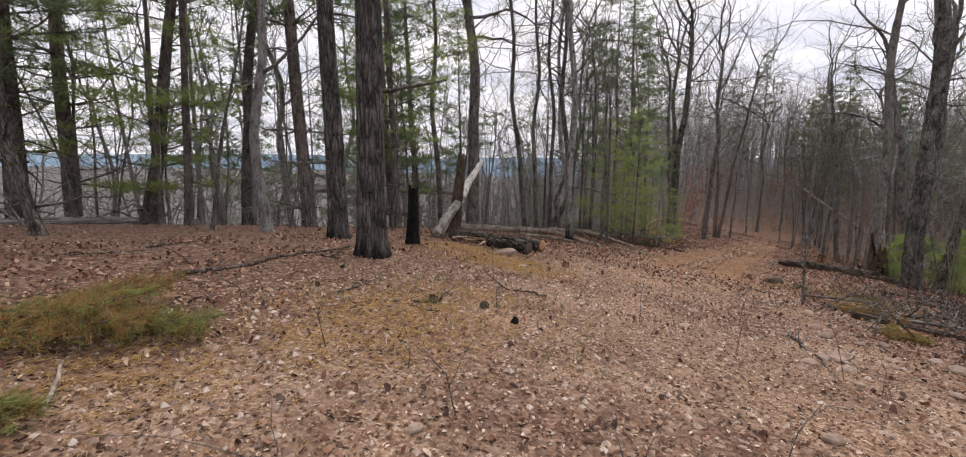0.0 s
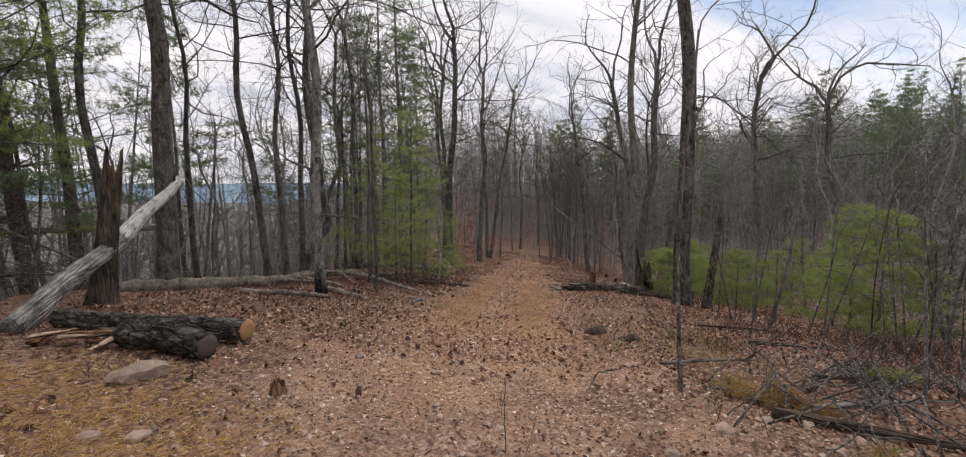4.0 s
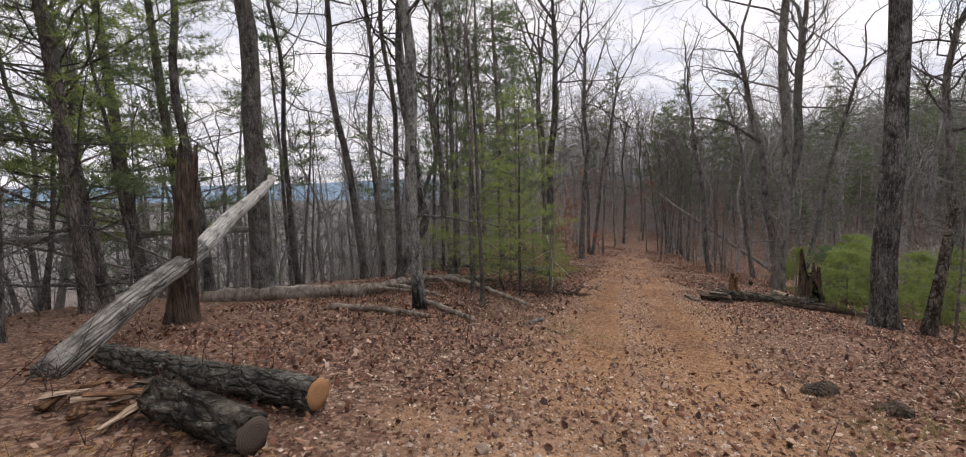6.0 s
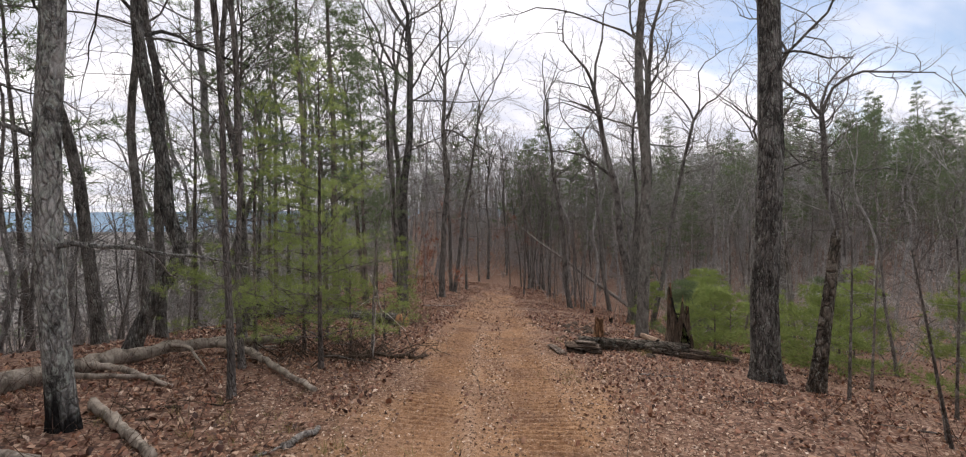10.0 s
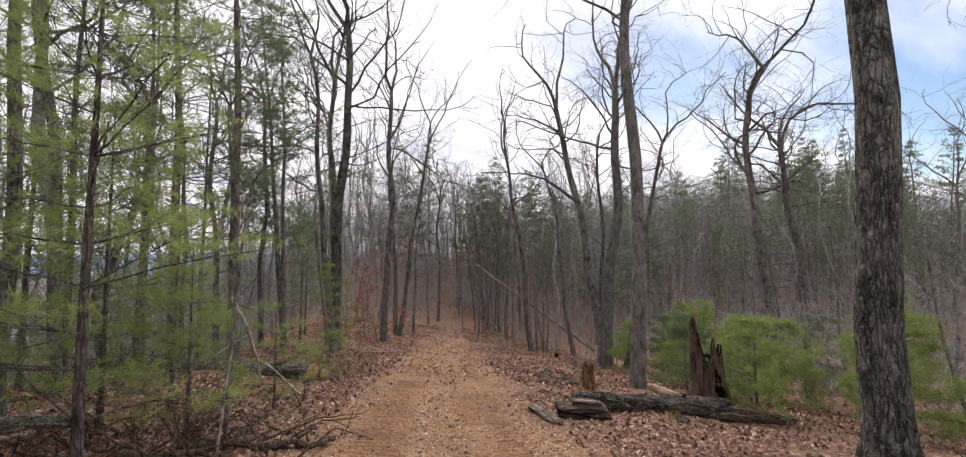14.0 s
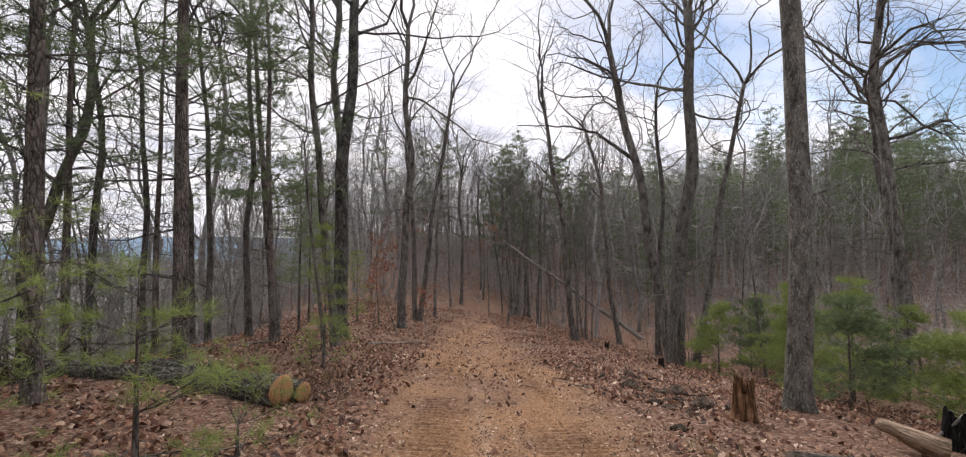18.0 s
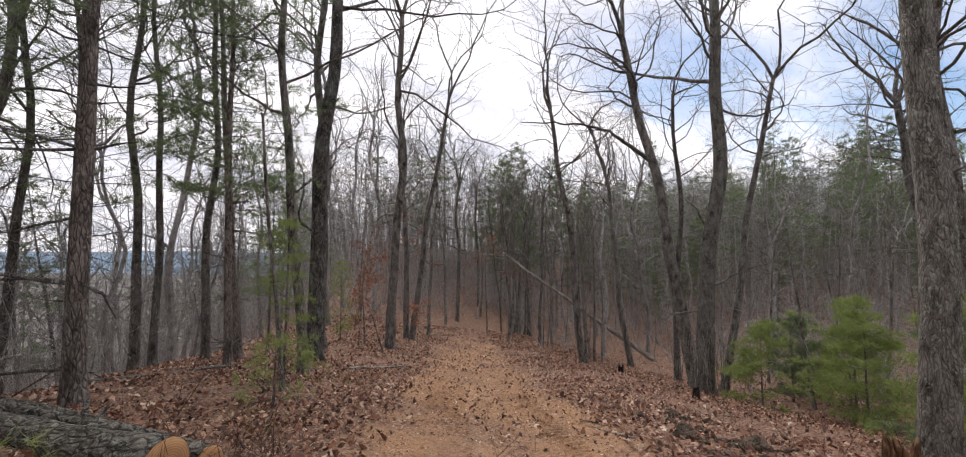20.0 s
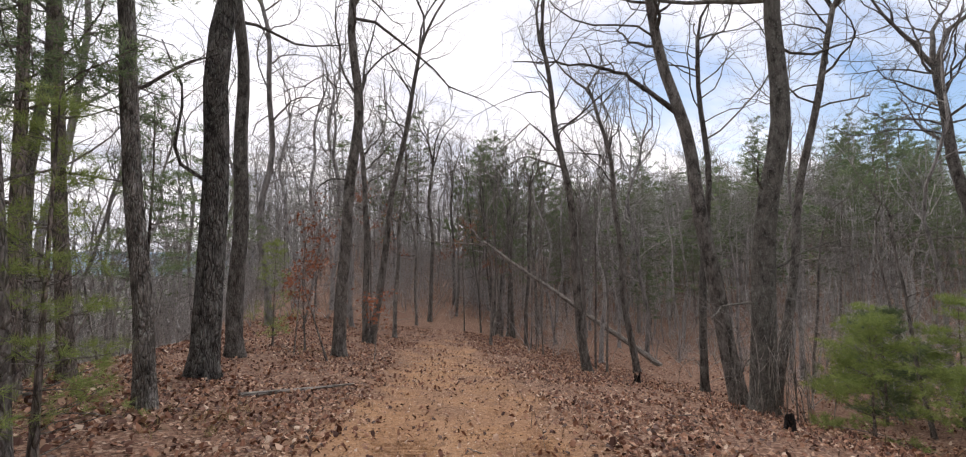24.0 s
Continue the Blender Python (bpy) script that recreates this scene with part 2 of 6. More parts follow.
def cutwood(name, tint):
    """Fresh saw-cut end grain with rings about the log's long axis."""
    k = Mat(name, 0.8, 0.2)
    v = k.coord()
    w = k.n.new("ShaderNodeTexWave")
    w.wave_type, w.rings_direction = "RINGS", "Z"
    w.inputs["Scale"].default_value, w.inputs["Distortion"].default_value, w.inputs["Detail"].default_value = 16.0, 1.6, 3.0
    k.l.new(v, w.inputs["Vector"])
    c = k.ramp(w.outputs["Fac"], [(0.1, tuple(q * 0.72 for q in tint)), (0.9, tint)])
    c = k.mix(k.ramp(k.noise(v, 5, 4), [(0.4, (0, 0, 0)), (0.75, (0.55,) * 3)]), c, tuple(q * 0.5 for q in tint))
    k.color(c)
    k.bump(k.noise(v, 60, 3), 0.4, 0.004)
    return k.m


CUT = cutwood("saw_cut_wood", (0.5, 0.27, 0.13))
CUTOLD = cutwood("aged_cut_wood", (0.27, 0.145, 0.08))
CUTDARK = cutwood("blackened_cut_wood", (0.13, 0.1, 0.08))


def leafy(name, stops, rough=0.7, through=0.25, per_object=0.25):
    """Thin leaves or needles, each piece its own tone, with light coming through."""
    k = Mat(name, rough, 0.3)
    c = k.ramp(k.rand(True), stops)
    h = k.n.new("ShaderNodeHueSaturation")
    k.l.new(c, h.inputs["Color"])
    k.l.new(k.math("ADD", k.math("MULTIPLY", k.rand(), per_object), 1.0 - per_object / 2), h.inputs["Value"])
    k.color(h.outputs[0])
    t = k.n.new("ShaderNodeBsdfTranslucent")
    k.l.new(h.outputs[0], t.inputs["Color"])
    mixer = k.n.new("ShaderNodeMixShader")
    mixer.inputs[0].default_value = through
    k.l.new(k.b.outputs[0], mixer.inputs[1])
    k.l.new(t.outputs[0], mixer.inputs[2])
    k.l.new(mixer.outputs[0], k.n["Material Output"].inputs[0])
    return k.m


NEEDLE = leafy("pine_needles", [(0.0, (0.105, 0.145, 0.08)), (0.5, (0.16, 0.21, 0.11)), (1.0, (0.23, 0.28, 0.145))], 0.6, 0.5)
NEEDLE_YOUNG = leafy("young_pine_needles", [(0.0, (0.18, 0.24, 0.08)), (0.5, (0.27, 0.335, 0.11)), (1.0, (0.38, 0.43, 0.155))], 0.6, 0.6)
NEEDLE_DRY = leafy("yellowing_pine_needles", [(0.0, (0.18, 0.165, 0.06)), (0.4, (0.29, 0.23, 0.08)), (0.7, (0.36, 0.2, 0.075)), (1.0, (0.34, 0.13, 0.05))])
NEEDLE_FALLEN = leafy("fallen_orange_needles", [(0.0, (0.34, 0.18, 0.06)), (0.5, (0.5, 0.31, 0.11)), (1.0, (0.64, 0.46, 0.2))])
DRYLEAF = leafy("fallen_oak_leaves", [(0.0, (0.045, 0.022, 0.016)), (0.3, (0.13, 0.055, 0.036)), (0.6, (0.26, 0.12, 0.072)), (0.84, (0.4, 0.23, 0.145)), (0.95, (0.52, 0.36, 0.26)), (1.0, (0.62, 0.48, 0.37))], 0.5, 0.12)
CRUMB = leafy("leaf_crumbs", [(0.0, (0.06, 0.035, 0.025)), (0.4, (0.16, 0.09, 0.056)), (0.66, (0.31, 0.19, 0.125)), (0.88, (0.52, 0.38, 0.28)), (1.0, (0.74, 0.62, 0.52))], 0.8, 0.0)
RUSTLEAF = leafy("clinging_rust_leaves", [(0.0, (0.22, 0.085, 0.05)), (0.6, (0.34, 0.135, 0.075)), (1.0, (0.42, 0.2, 0.12))])
GRASS = leafy("dry_grass", [(0.0, (0.16, 0.15, 0.05)), (0.6, (0.28, 0.24, 0.1)), (1.0, (0.42, 0.33, 0.18))])


def stone():
    k = Mat("field_stone", 0.85, 0.3)
    v = k.coord()
    c = k.ramp(k.noise(v, 9, 6, 0.65), [(0.3, (0.2, 0.14, 0.11)), (0.55, (0.37, 0.27, 0.21)), (0.8, (0.54, 0.43, 0.355))])
    h = k.n.new("ShaderNodeHueSaturation")
    k.l.new(c, h.inputs["Color"])
    k.l.new(k.math("ADD", k.math("MULTIPLY", k.rand(), 0.5), 0.75), h.inputs["Value"])
    k.color(h.outputs[0])
    k.bump(k.noise(v, 30, 5), 0.7, 0.01)
    return k.m


def pebble():
    k = Mat("loose_pebbles", 0.85, 0.3)
    c = k.ramp(k.rand(True), [(0.0, (0.17, 0.11, 0.085)), (0.45, (0.38, 0.27, 0.205)), (0.8, (0.58, 0.46, 0.38)), (1.0, (0.72, 0.62, 0.54))])
    k.color(k.mix(k.math("MULTIPLY", k.noise(k.coord(), 60, 3), 0.45), c, (0.28, 0.19, 0.14)))
    return k.m


def soil():
    """Forest floor: bare ochre dirt on the track, brown leaf litter and duff beside it."""
    k = Mat("forest_floor", 0.95, 0.12)
    v = k.coord()
    dirt = k.attr("dirt")
    n1, n2, n3 = k.noise(v, 1.1, 5, 0.6), k.noise(v, 14, 5, 0.7), k.noise(v, 70, 4, 0.7)
    bare = k.ramp(n2, [(0.3, (0.13, 0.068, 0.037)), (0.46, (0.3, 0.162, 0.08)), (0.6, (0.4, 0.228, 0.118)), (0.8, (0.52, 0.34, 0.205))])
    bare = k.mix(k.ramp(n1, [(0.35, (0, 0, 0)), (0.65, (0.6,) * 3)]), bare, (0.33, 0.19, 0.11))
    bare = k.mix(k.ramp(n3, [(0.56, (0, 0, 0)), (0.68, (0.75,) * 3)]), bare, (0.6, 0.47, 0.37))
    bare = k.mix(k.ramp(n3, [(0.33, (0.8,) * 3), (0.45, (0, 0, 0))]), bare, (0.13, 0.07, 0.045))
    bare = k.mix(k.math("MULTIPLY", k.attr("gravel"), k.ramp(k.noise(v, 0.9, 4, 0.6), [(0.42, (0.0,) * 3), (0.62, (0.7,) * 3)])), bare, (0.56, 0.4, 0.29))
    bare = k.mix(k.math("MULTIPLY", k.attr("gravel"), 0.55), bare, k.ramp(n2, [(0.32, (0.1, 0.06, 0.044)), (0.46, (0.29, 0.185, 0.13)), (0.58, (0.46, 0.33, 0.25)), (0.72, (0.62, 0.48, 0.38))]))
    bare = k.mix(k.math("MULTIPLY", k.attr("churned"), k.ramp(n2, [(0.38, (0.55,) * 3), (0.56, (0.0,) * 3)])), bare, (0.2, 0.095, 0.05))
    bare = k.mix(k.math("MULTIPLY", k.attr("crown"), k.ramp(n2, [(0.35, (0.0,) * 3), (0.6, (0.5,) * 3)])), bare, (0.55, 0.4, 0.29))
    chip = k.n.new("ShaderNodeSeparateColor")
    k.l.new(k.voronoi(v, 48, "F1", "Color"), chip.inputs[0])
    chips = k.ramp(chip.outputs[0], [(0.0, (0.07, 0.036, 0.024)), (0.35, (0.2, 0.11, 0.068)), (0.65, (0.36, 0.225, 0.14)), (0.86, (0.5, 0.36, 0.26)), (1.0, (0.72, 0.58, 0.47))])
    bare = k.mix(k.math("ADD", k.math("MULTIPLY", k.attr("gravel"), 0.35), 0.16), bare, chips)
    cells = k.voronoi(v, 13, "F1", "Color")
    edge = k.voronoi(v, 13, "DISTANCE_TO_EDGE")
    s = k.n.new("ShaderNodeSeparateColor")
    k.l.new(cells, s.inputs[0])
    duff = k.ramp(s.outputs[0], [(0.0, (0.085, 0.052, 0.04)), (0.4, (0.165, 0.1, 0.074)), (0.75, (0.245, 0.155, 0.115)), (1.0, (0.35, 0.25, 0.195))])
    duff = k.mix(k.ramp(edge, [(0.0, (0.8,) * 3), (0.06, (0, 0, 0))]), duff, (0.06, 0.036, 0.026))
    duff = k.mix(k.ramp(n1, [(0.45, (0, 0, 0)), (0.7, (0.55,) * 3)]), duff, (0.15, 0.09, 0.065))
    flake = k.n.new("ShaderNodeSeparateColor")
    k.l.new(k.voronoi(v, 29, "F1", "Color"), flake.inputs[0])
    duff = k.mix(0.5, duff, k.ramp(flake.outputs[0], [(0.0, (0.04, 0.022, 0.016)), (0.35, (0.13, 0.065, 0.045)), (0.7, (0.27, 0.15, 0.1)), (0.9, (0.42, 0.28, 0.2)), (1.0, (0.62, 0.48, 0.38))]))
    # Duff colour blends from brown to mottled grey with distance.
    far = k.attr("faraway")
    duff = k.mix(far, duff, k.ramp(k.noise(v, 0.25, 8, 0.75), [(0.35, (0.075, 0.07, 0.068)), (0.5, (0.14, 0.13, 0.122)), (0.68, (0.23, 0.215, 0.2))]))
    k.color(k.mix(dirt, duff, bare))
    k.bump(k.math("ADD", k.math("MULTIPLY", n2, 1.0), k.math("ADD", k.math("MULTIPLY", n3, 0.5), k.math("MULTIPLY", edge, 0.8))), 0.8, 0.03)
    return k.m


STONE, PEBBLE, SOIL = stone(), pebble(), soil()


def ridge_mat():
    k = Mat("ridge_painted_haze", 1.0, 0.0)
    # Aerial haze is put into the colour: a blue tint plus weak emission.
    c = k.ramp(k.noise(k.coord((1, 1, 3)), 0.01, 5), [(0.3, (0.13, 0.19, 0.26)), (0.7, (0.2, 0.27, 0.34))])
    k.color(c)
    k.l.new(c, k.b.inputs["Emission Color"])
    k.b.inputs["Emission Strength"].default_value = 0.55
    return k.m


RIDGE = ridge_mat()

# ---------------------------------------------------------------- lie of the land
DX, DY = 0.5, 0.8660254


def along(x, y):
    """Distance along the track's bearing and across it (right is plus)."""
    return x * DX + y * DY, x * DY - y * DX


def spot(s, c):
    return s * DX + c * DY, s * DY - c * DX


def soft0(v, k=1.0):
    return k * 0.5 * np.logaddexp(0.0, 2.0 * v / k)


def lattice(ix, iy, seed):
    h = np.sin(ix * 127.1 + iy * 311.7 + seed * 74.7) * 43758.5453
    return h - np.floor(h)


def vnoise(x, y, seed=0):
    ix, iy = np.floor(x), np.floor(y)
    fx, fy = x - ix, y - iy
    fx, fy = fx * fx * (3 - 2 * fx), fy * fy * (3 - 2 * fy)
    a, b = lattice(ix, iy, seed), lattice(ix + 1, iy, seed)
    c, d = lattice(ix, iy + 1, seed), lattice(ix + 1, iy + 1, seed)
    return (a * (1 - fx) + b * fx) * (1 - fy) + (c * (1 - fx) + d * fx) * fy - 0.5


def track_centre(s):
    return -1.0 + 0.062 * soft0(s - 15.0, 4.0) + 0.06 * soft0(s - 44.0, 4.0)


def track_half(s):
    t = np.clip((s - 4.0) / 9.0, 0, 1)
    return (2.7 * (1 - t) + 1.62 * t) * (1 - 0.45 * np.clip((s - 40.0) / 14.0, 0, 1))


def land(x, y):
    """Height of the ground without its fine relief."""
    x, y = np.asarray(x, float), np.asarray(y, float)
    s, c = along(x, y)
    u, w = np.clip(s, -5, 60) / 20.0, np.clip(c, -9, 9) / 5.0
    z = 0.4 - 1.6 * u - 1.05 * u * u + 0.305 * u ** 3 - 0.333 * w - 0.15 * w * w - 0.02 * u * w - 0.048 * u * u * w
    z = z - 0.25 * np.exp(-((c + 0.8) / 3.2) ** 2)
    edge = 13.0 - 5.5 * np.clip((s - 14) / 12.0, 0, 1)
    d = soft0(-c - edge, 2.0)
    z = z - np.minimum(0.75 * d * d / (d + 6.0), 42 + 0 * d) + 0.04 * soft0(d - 140.0, 30.0)
    r = soft0(c - 8.5, 2.0)
    hill = 1 / (1 + np.exp(np.clip((0.8 * c - s) / 7.0, -30, 30)))
    z = z - 12.0 * np.tanh(0.02 * r * r / (r + 9.0)) + hill * (0.42 * soft0(r - 14.0, 10.0) - 0.4 * soft0(r - 60.0, 30.0))
    z = z + np.where(s < -5, 0.02 * (s + 5), 0) + 0.19 * soft0(s - 62.0, 10.0) - 0.24 * soft0(s - 105.0, 20.0) + 0.05 * soft0(s - 260.0, 60.0)
    return z + 0.5 * vnoise(x / 9.0, y / 9.0, 3) * np.clip((np.abs(c) - 8) / 10.0, 0, 1)


def ground_z(x, y):
    return float(land(x, y))


# ---------------------------------------------------------------- mesh building


class Buf:
    """Collects vertices and faces for one mesh."""

    def __init__(self):
        self.v, self.f, self.n = [], [], 0

    def add(self, verts, faces):
        verts = np.asarray(verts, float)
        self.v.append(verts)
        self.f.extend([tuple(int(i) + self.n for i in f) for f in faces])
        self.n += len(verts)

    def tube(self, pts, rad, sides=6, cap=True, rough=0.0, rng=None):
        p = np.asarray(pts, float)
        m = len(p)
        r = np.broadcast_to(np.asarray(rad, float), (m,))
        t = np.gradient(p, axis=0)
        t /= np.linalg.norm(t, axis=1)[:, None] + 1e-9
        ref = np.array([0.0, 0.0, 1.0]) if abs(t[0][2]) < 0.8 else np.array([1.0, 0.0, 0.0])
        u = np.cross(t, ref)
        u /= np.linalg.norm(u, axis=1)[:, None] + 1e-9
        w = np.cross(t, u)
        a = np.arange(sides) * 2 * math.pi / sides
        rr = np.repeat(r[:, None], sides, 1)
        if rough and rng is not None:
            rr = rr * (1 + rough * (rng.random((1, sides)) - 0.5) + rough * 0.8 * (rng.random((m, sides)) - 0.5))
        ring = p[:, None, :] + rr[:, :, None] * (np.cos(a)[None, :, None] * u[:, None, :] + np.sin(a)[None, :, None] * w[:, None, :])
        idx = np.arange(m * sides).reshape(m, sides)
        nxt = np.roll(idx, -1, 1)
        faces = np.stack([idx[:-1], nxt[:-1], nxt[1:], idx[1:]], -1).reshape(-1, 4).tolist()
        if cap:
            faces.append(idx[0][::-1].tolist())
            faces.append(idx[-1].tolist())
        self.add(ring.reshape(-1, 3), faces)

    def mesh(self, name, smooth=True):
        me = bpy.data.meshes.new(name)
        me.from_pydata(np.concatenate(self.v) if self.v else [], [], self.f)
        if smooth:
            me.polygons.foreach_set("use_smooth", np.ones(len(me.polygons), bool))
        me.update()
        return me


def part(name, buf, material, parent=None, label="", smooth=True):
    me = buf.mesh(name, smooth) if isinstance(buf, Buf) else buf
    me.materials.append(material)
    ob = new(name, me)
    if parent is not None:
        ob.parent = parent
    return tagged(ob, label)


def thing(name, x, y, label, category, group="", z=None, rz=0.0, kind=""):
    ob = new(name)
    ob.empty_display_size = 0.2
    ob.matrix_basis = pose(x, y, ground_z(x, y) if z is None else z, 0, 0, rz)
    return tagged(ob, label, category, group, kind)


def tufts(buf, centres, dirs, rng, blades=12, length=0.13, width=0.008, spread=0.9):
    """Sprays of needles: narrow three-cornered blades about each shoot tip."""
    c = np.repeat(np.asarray(centres, float), blades, 0)
    d = np.repeat(np.asarray(dirs, float), blades, 0)
    k = len(c)
    way = d + spread * rng.normal(size=(k, 3))
    way /= np.linalg.norm(way, axis=1)[:, None] + 1e-9
    side = np.cross(way, rng.normal(size=(k, 3)))
    side /= np.linalg.norm(side, axis=1)[:, None] + 1e-9
    ln = length * (0.6 + 0.7 * rng.random((k, 1)))
    root = c + 0.12 * length * rng.normal(size=(k, 3))
    tri = np.stack([root - side * width, root + side * width, root + way * ln], 1).reshape(-1, 3)
    tri[2::3] += np.array([0, 0, -0.12]) * ln
    buf.add(tri, np.arange(k * 3).reshape(-1, 3).tolist())


def curve_pts(start, way, length, n, rng, crook=0.15, lift=0.0):
    p, d, out = np.array(start, float), np.array(way, float), []
    d /= np.linalg.norm(d)
    step = length / n
    for k in range(n + 1):
        out.append(p.copy())
        d = d + crook * rng.normal(size=3) + np.array([0, 0, lift])
        d /= np.linalg.norm(d)
        p = p + d * step
    return np.array(out)


def grow(limbs, twigs, start, way, length, rad, level, rng, top, crook, lift, counts):
    if level >= 3:
        d = np.array(way, float) / np.linalg.norm(way) + crook * 0.7 * rng.normal(size=3)
        s1, s2 = np.cross(d, rng.normal(size=(2, 3)))
        s1, s2 = s1 / np.linalg.norm(s1) * rad, s2 / np.linalg.norm(s2) * rad
        e = start + d * length
        b = (start + e) / 2 + 0.15 * length * rng.normal(size=3)
        twigs.add([start - s1, start + s1, b + s2 * 0.6, b - s2 * 0.6, e], [(0, 1, 2, 3), (3, 2, 4)])
        return
    n = 8 if level == 1 else 5
    pts = curve_pts(start, way, length, n, rng, crook, lift)
    r = rad * np.linspace(1, 0.25, n + 1)
    (limbs if level == 1 else twigs).tube(pts, r, 6 if level == 1 else 3, cap=False)
    if level >= top:
        return
    for k in range(counts[level]):
        f = 0.25 + 0.75 * rng.random()
        i = min(int(f * n), n - 1)
        at = pts[i] + (pts[i + 1] - pts[i]) * (f * n - i)
        d = pts[i + 1] - pts[i]
        d = d / (np.linalg.norm(d) + 1e-9)
        side = rng.normal(size=3)
        side -= d * side.dot(d)
        side /= np.linalg.norm(side) + 1e-9
        a = radians(28 + 34 * rng.random())
        grow(limbs, twigs, at, d * math.cos(a) + side * math.sin(a), length * (0.42 + 0.25 * rng.random()) * (1.15 - 0.5 * f),
             max(rad * 0.45 * (1 - 0.5 * f), 0.004), level + 1, rng, top, crook * 1.3, lift, counts)


def trunk_line(height, lean, rng, bends=(), n=None, wob=0.03):
    """A trunk's centre line from the foot; bends: (height, dx, dy) offsets."""
    n = n or max(8, int(height / (0.35 if bends else 0.9)))
    z = np.linspace(-0.25, height, n + 1)
    z = np.concatenate([[-0.25, 0.0, 0.2, 0.5], z[z > 0.9]])
    ph = rng.random(4) * 6.28
    amp = wob * np.clip(z, 0, 6) / 3.0
    x = lean[0] * z + amp * np.sin(z * 0.55 + ph[0]) + amp * 0.5 * np.sin(z * 1.3 + ph[1])
    y = lean[1] * z + amp * np.sin(z * 0.5 + ph[2]) + amp * 0.5 * np.sin(z * 1.2 + ph[3])
    if bends:
        bz = [0.0] + [b[0] for b in bends]
        x = x + np.interp(z, bz, [0.0] + [b[1] for b in bends])
        y = y + np.interp(z, bz, [0.0] + [b[2] for b in bends])
    return np.stack([x, y, z], 1)


def trunk_radii(line, dia, taper, flare=1.0):
    z = line[:, 2]
    h = z[-1]
    r = dia / 2 * (1 - (1 - taper) * np.clip(z / h, 0, 1) ** 1.1)
    return r * (1 + 0.55 * flare * np.exp(-np.clip(z, 0, 9) / 0.22))


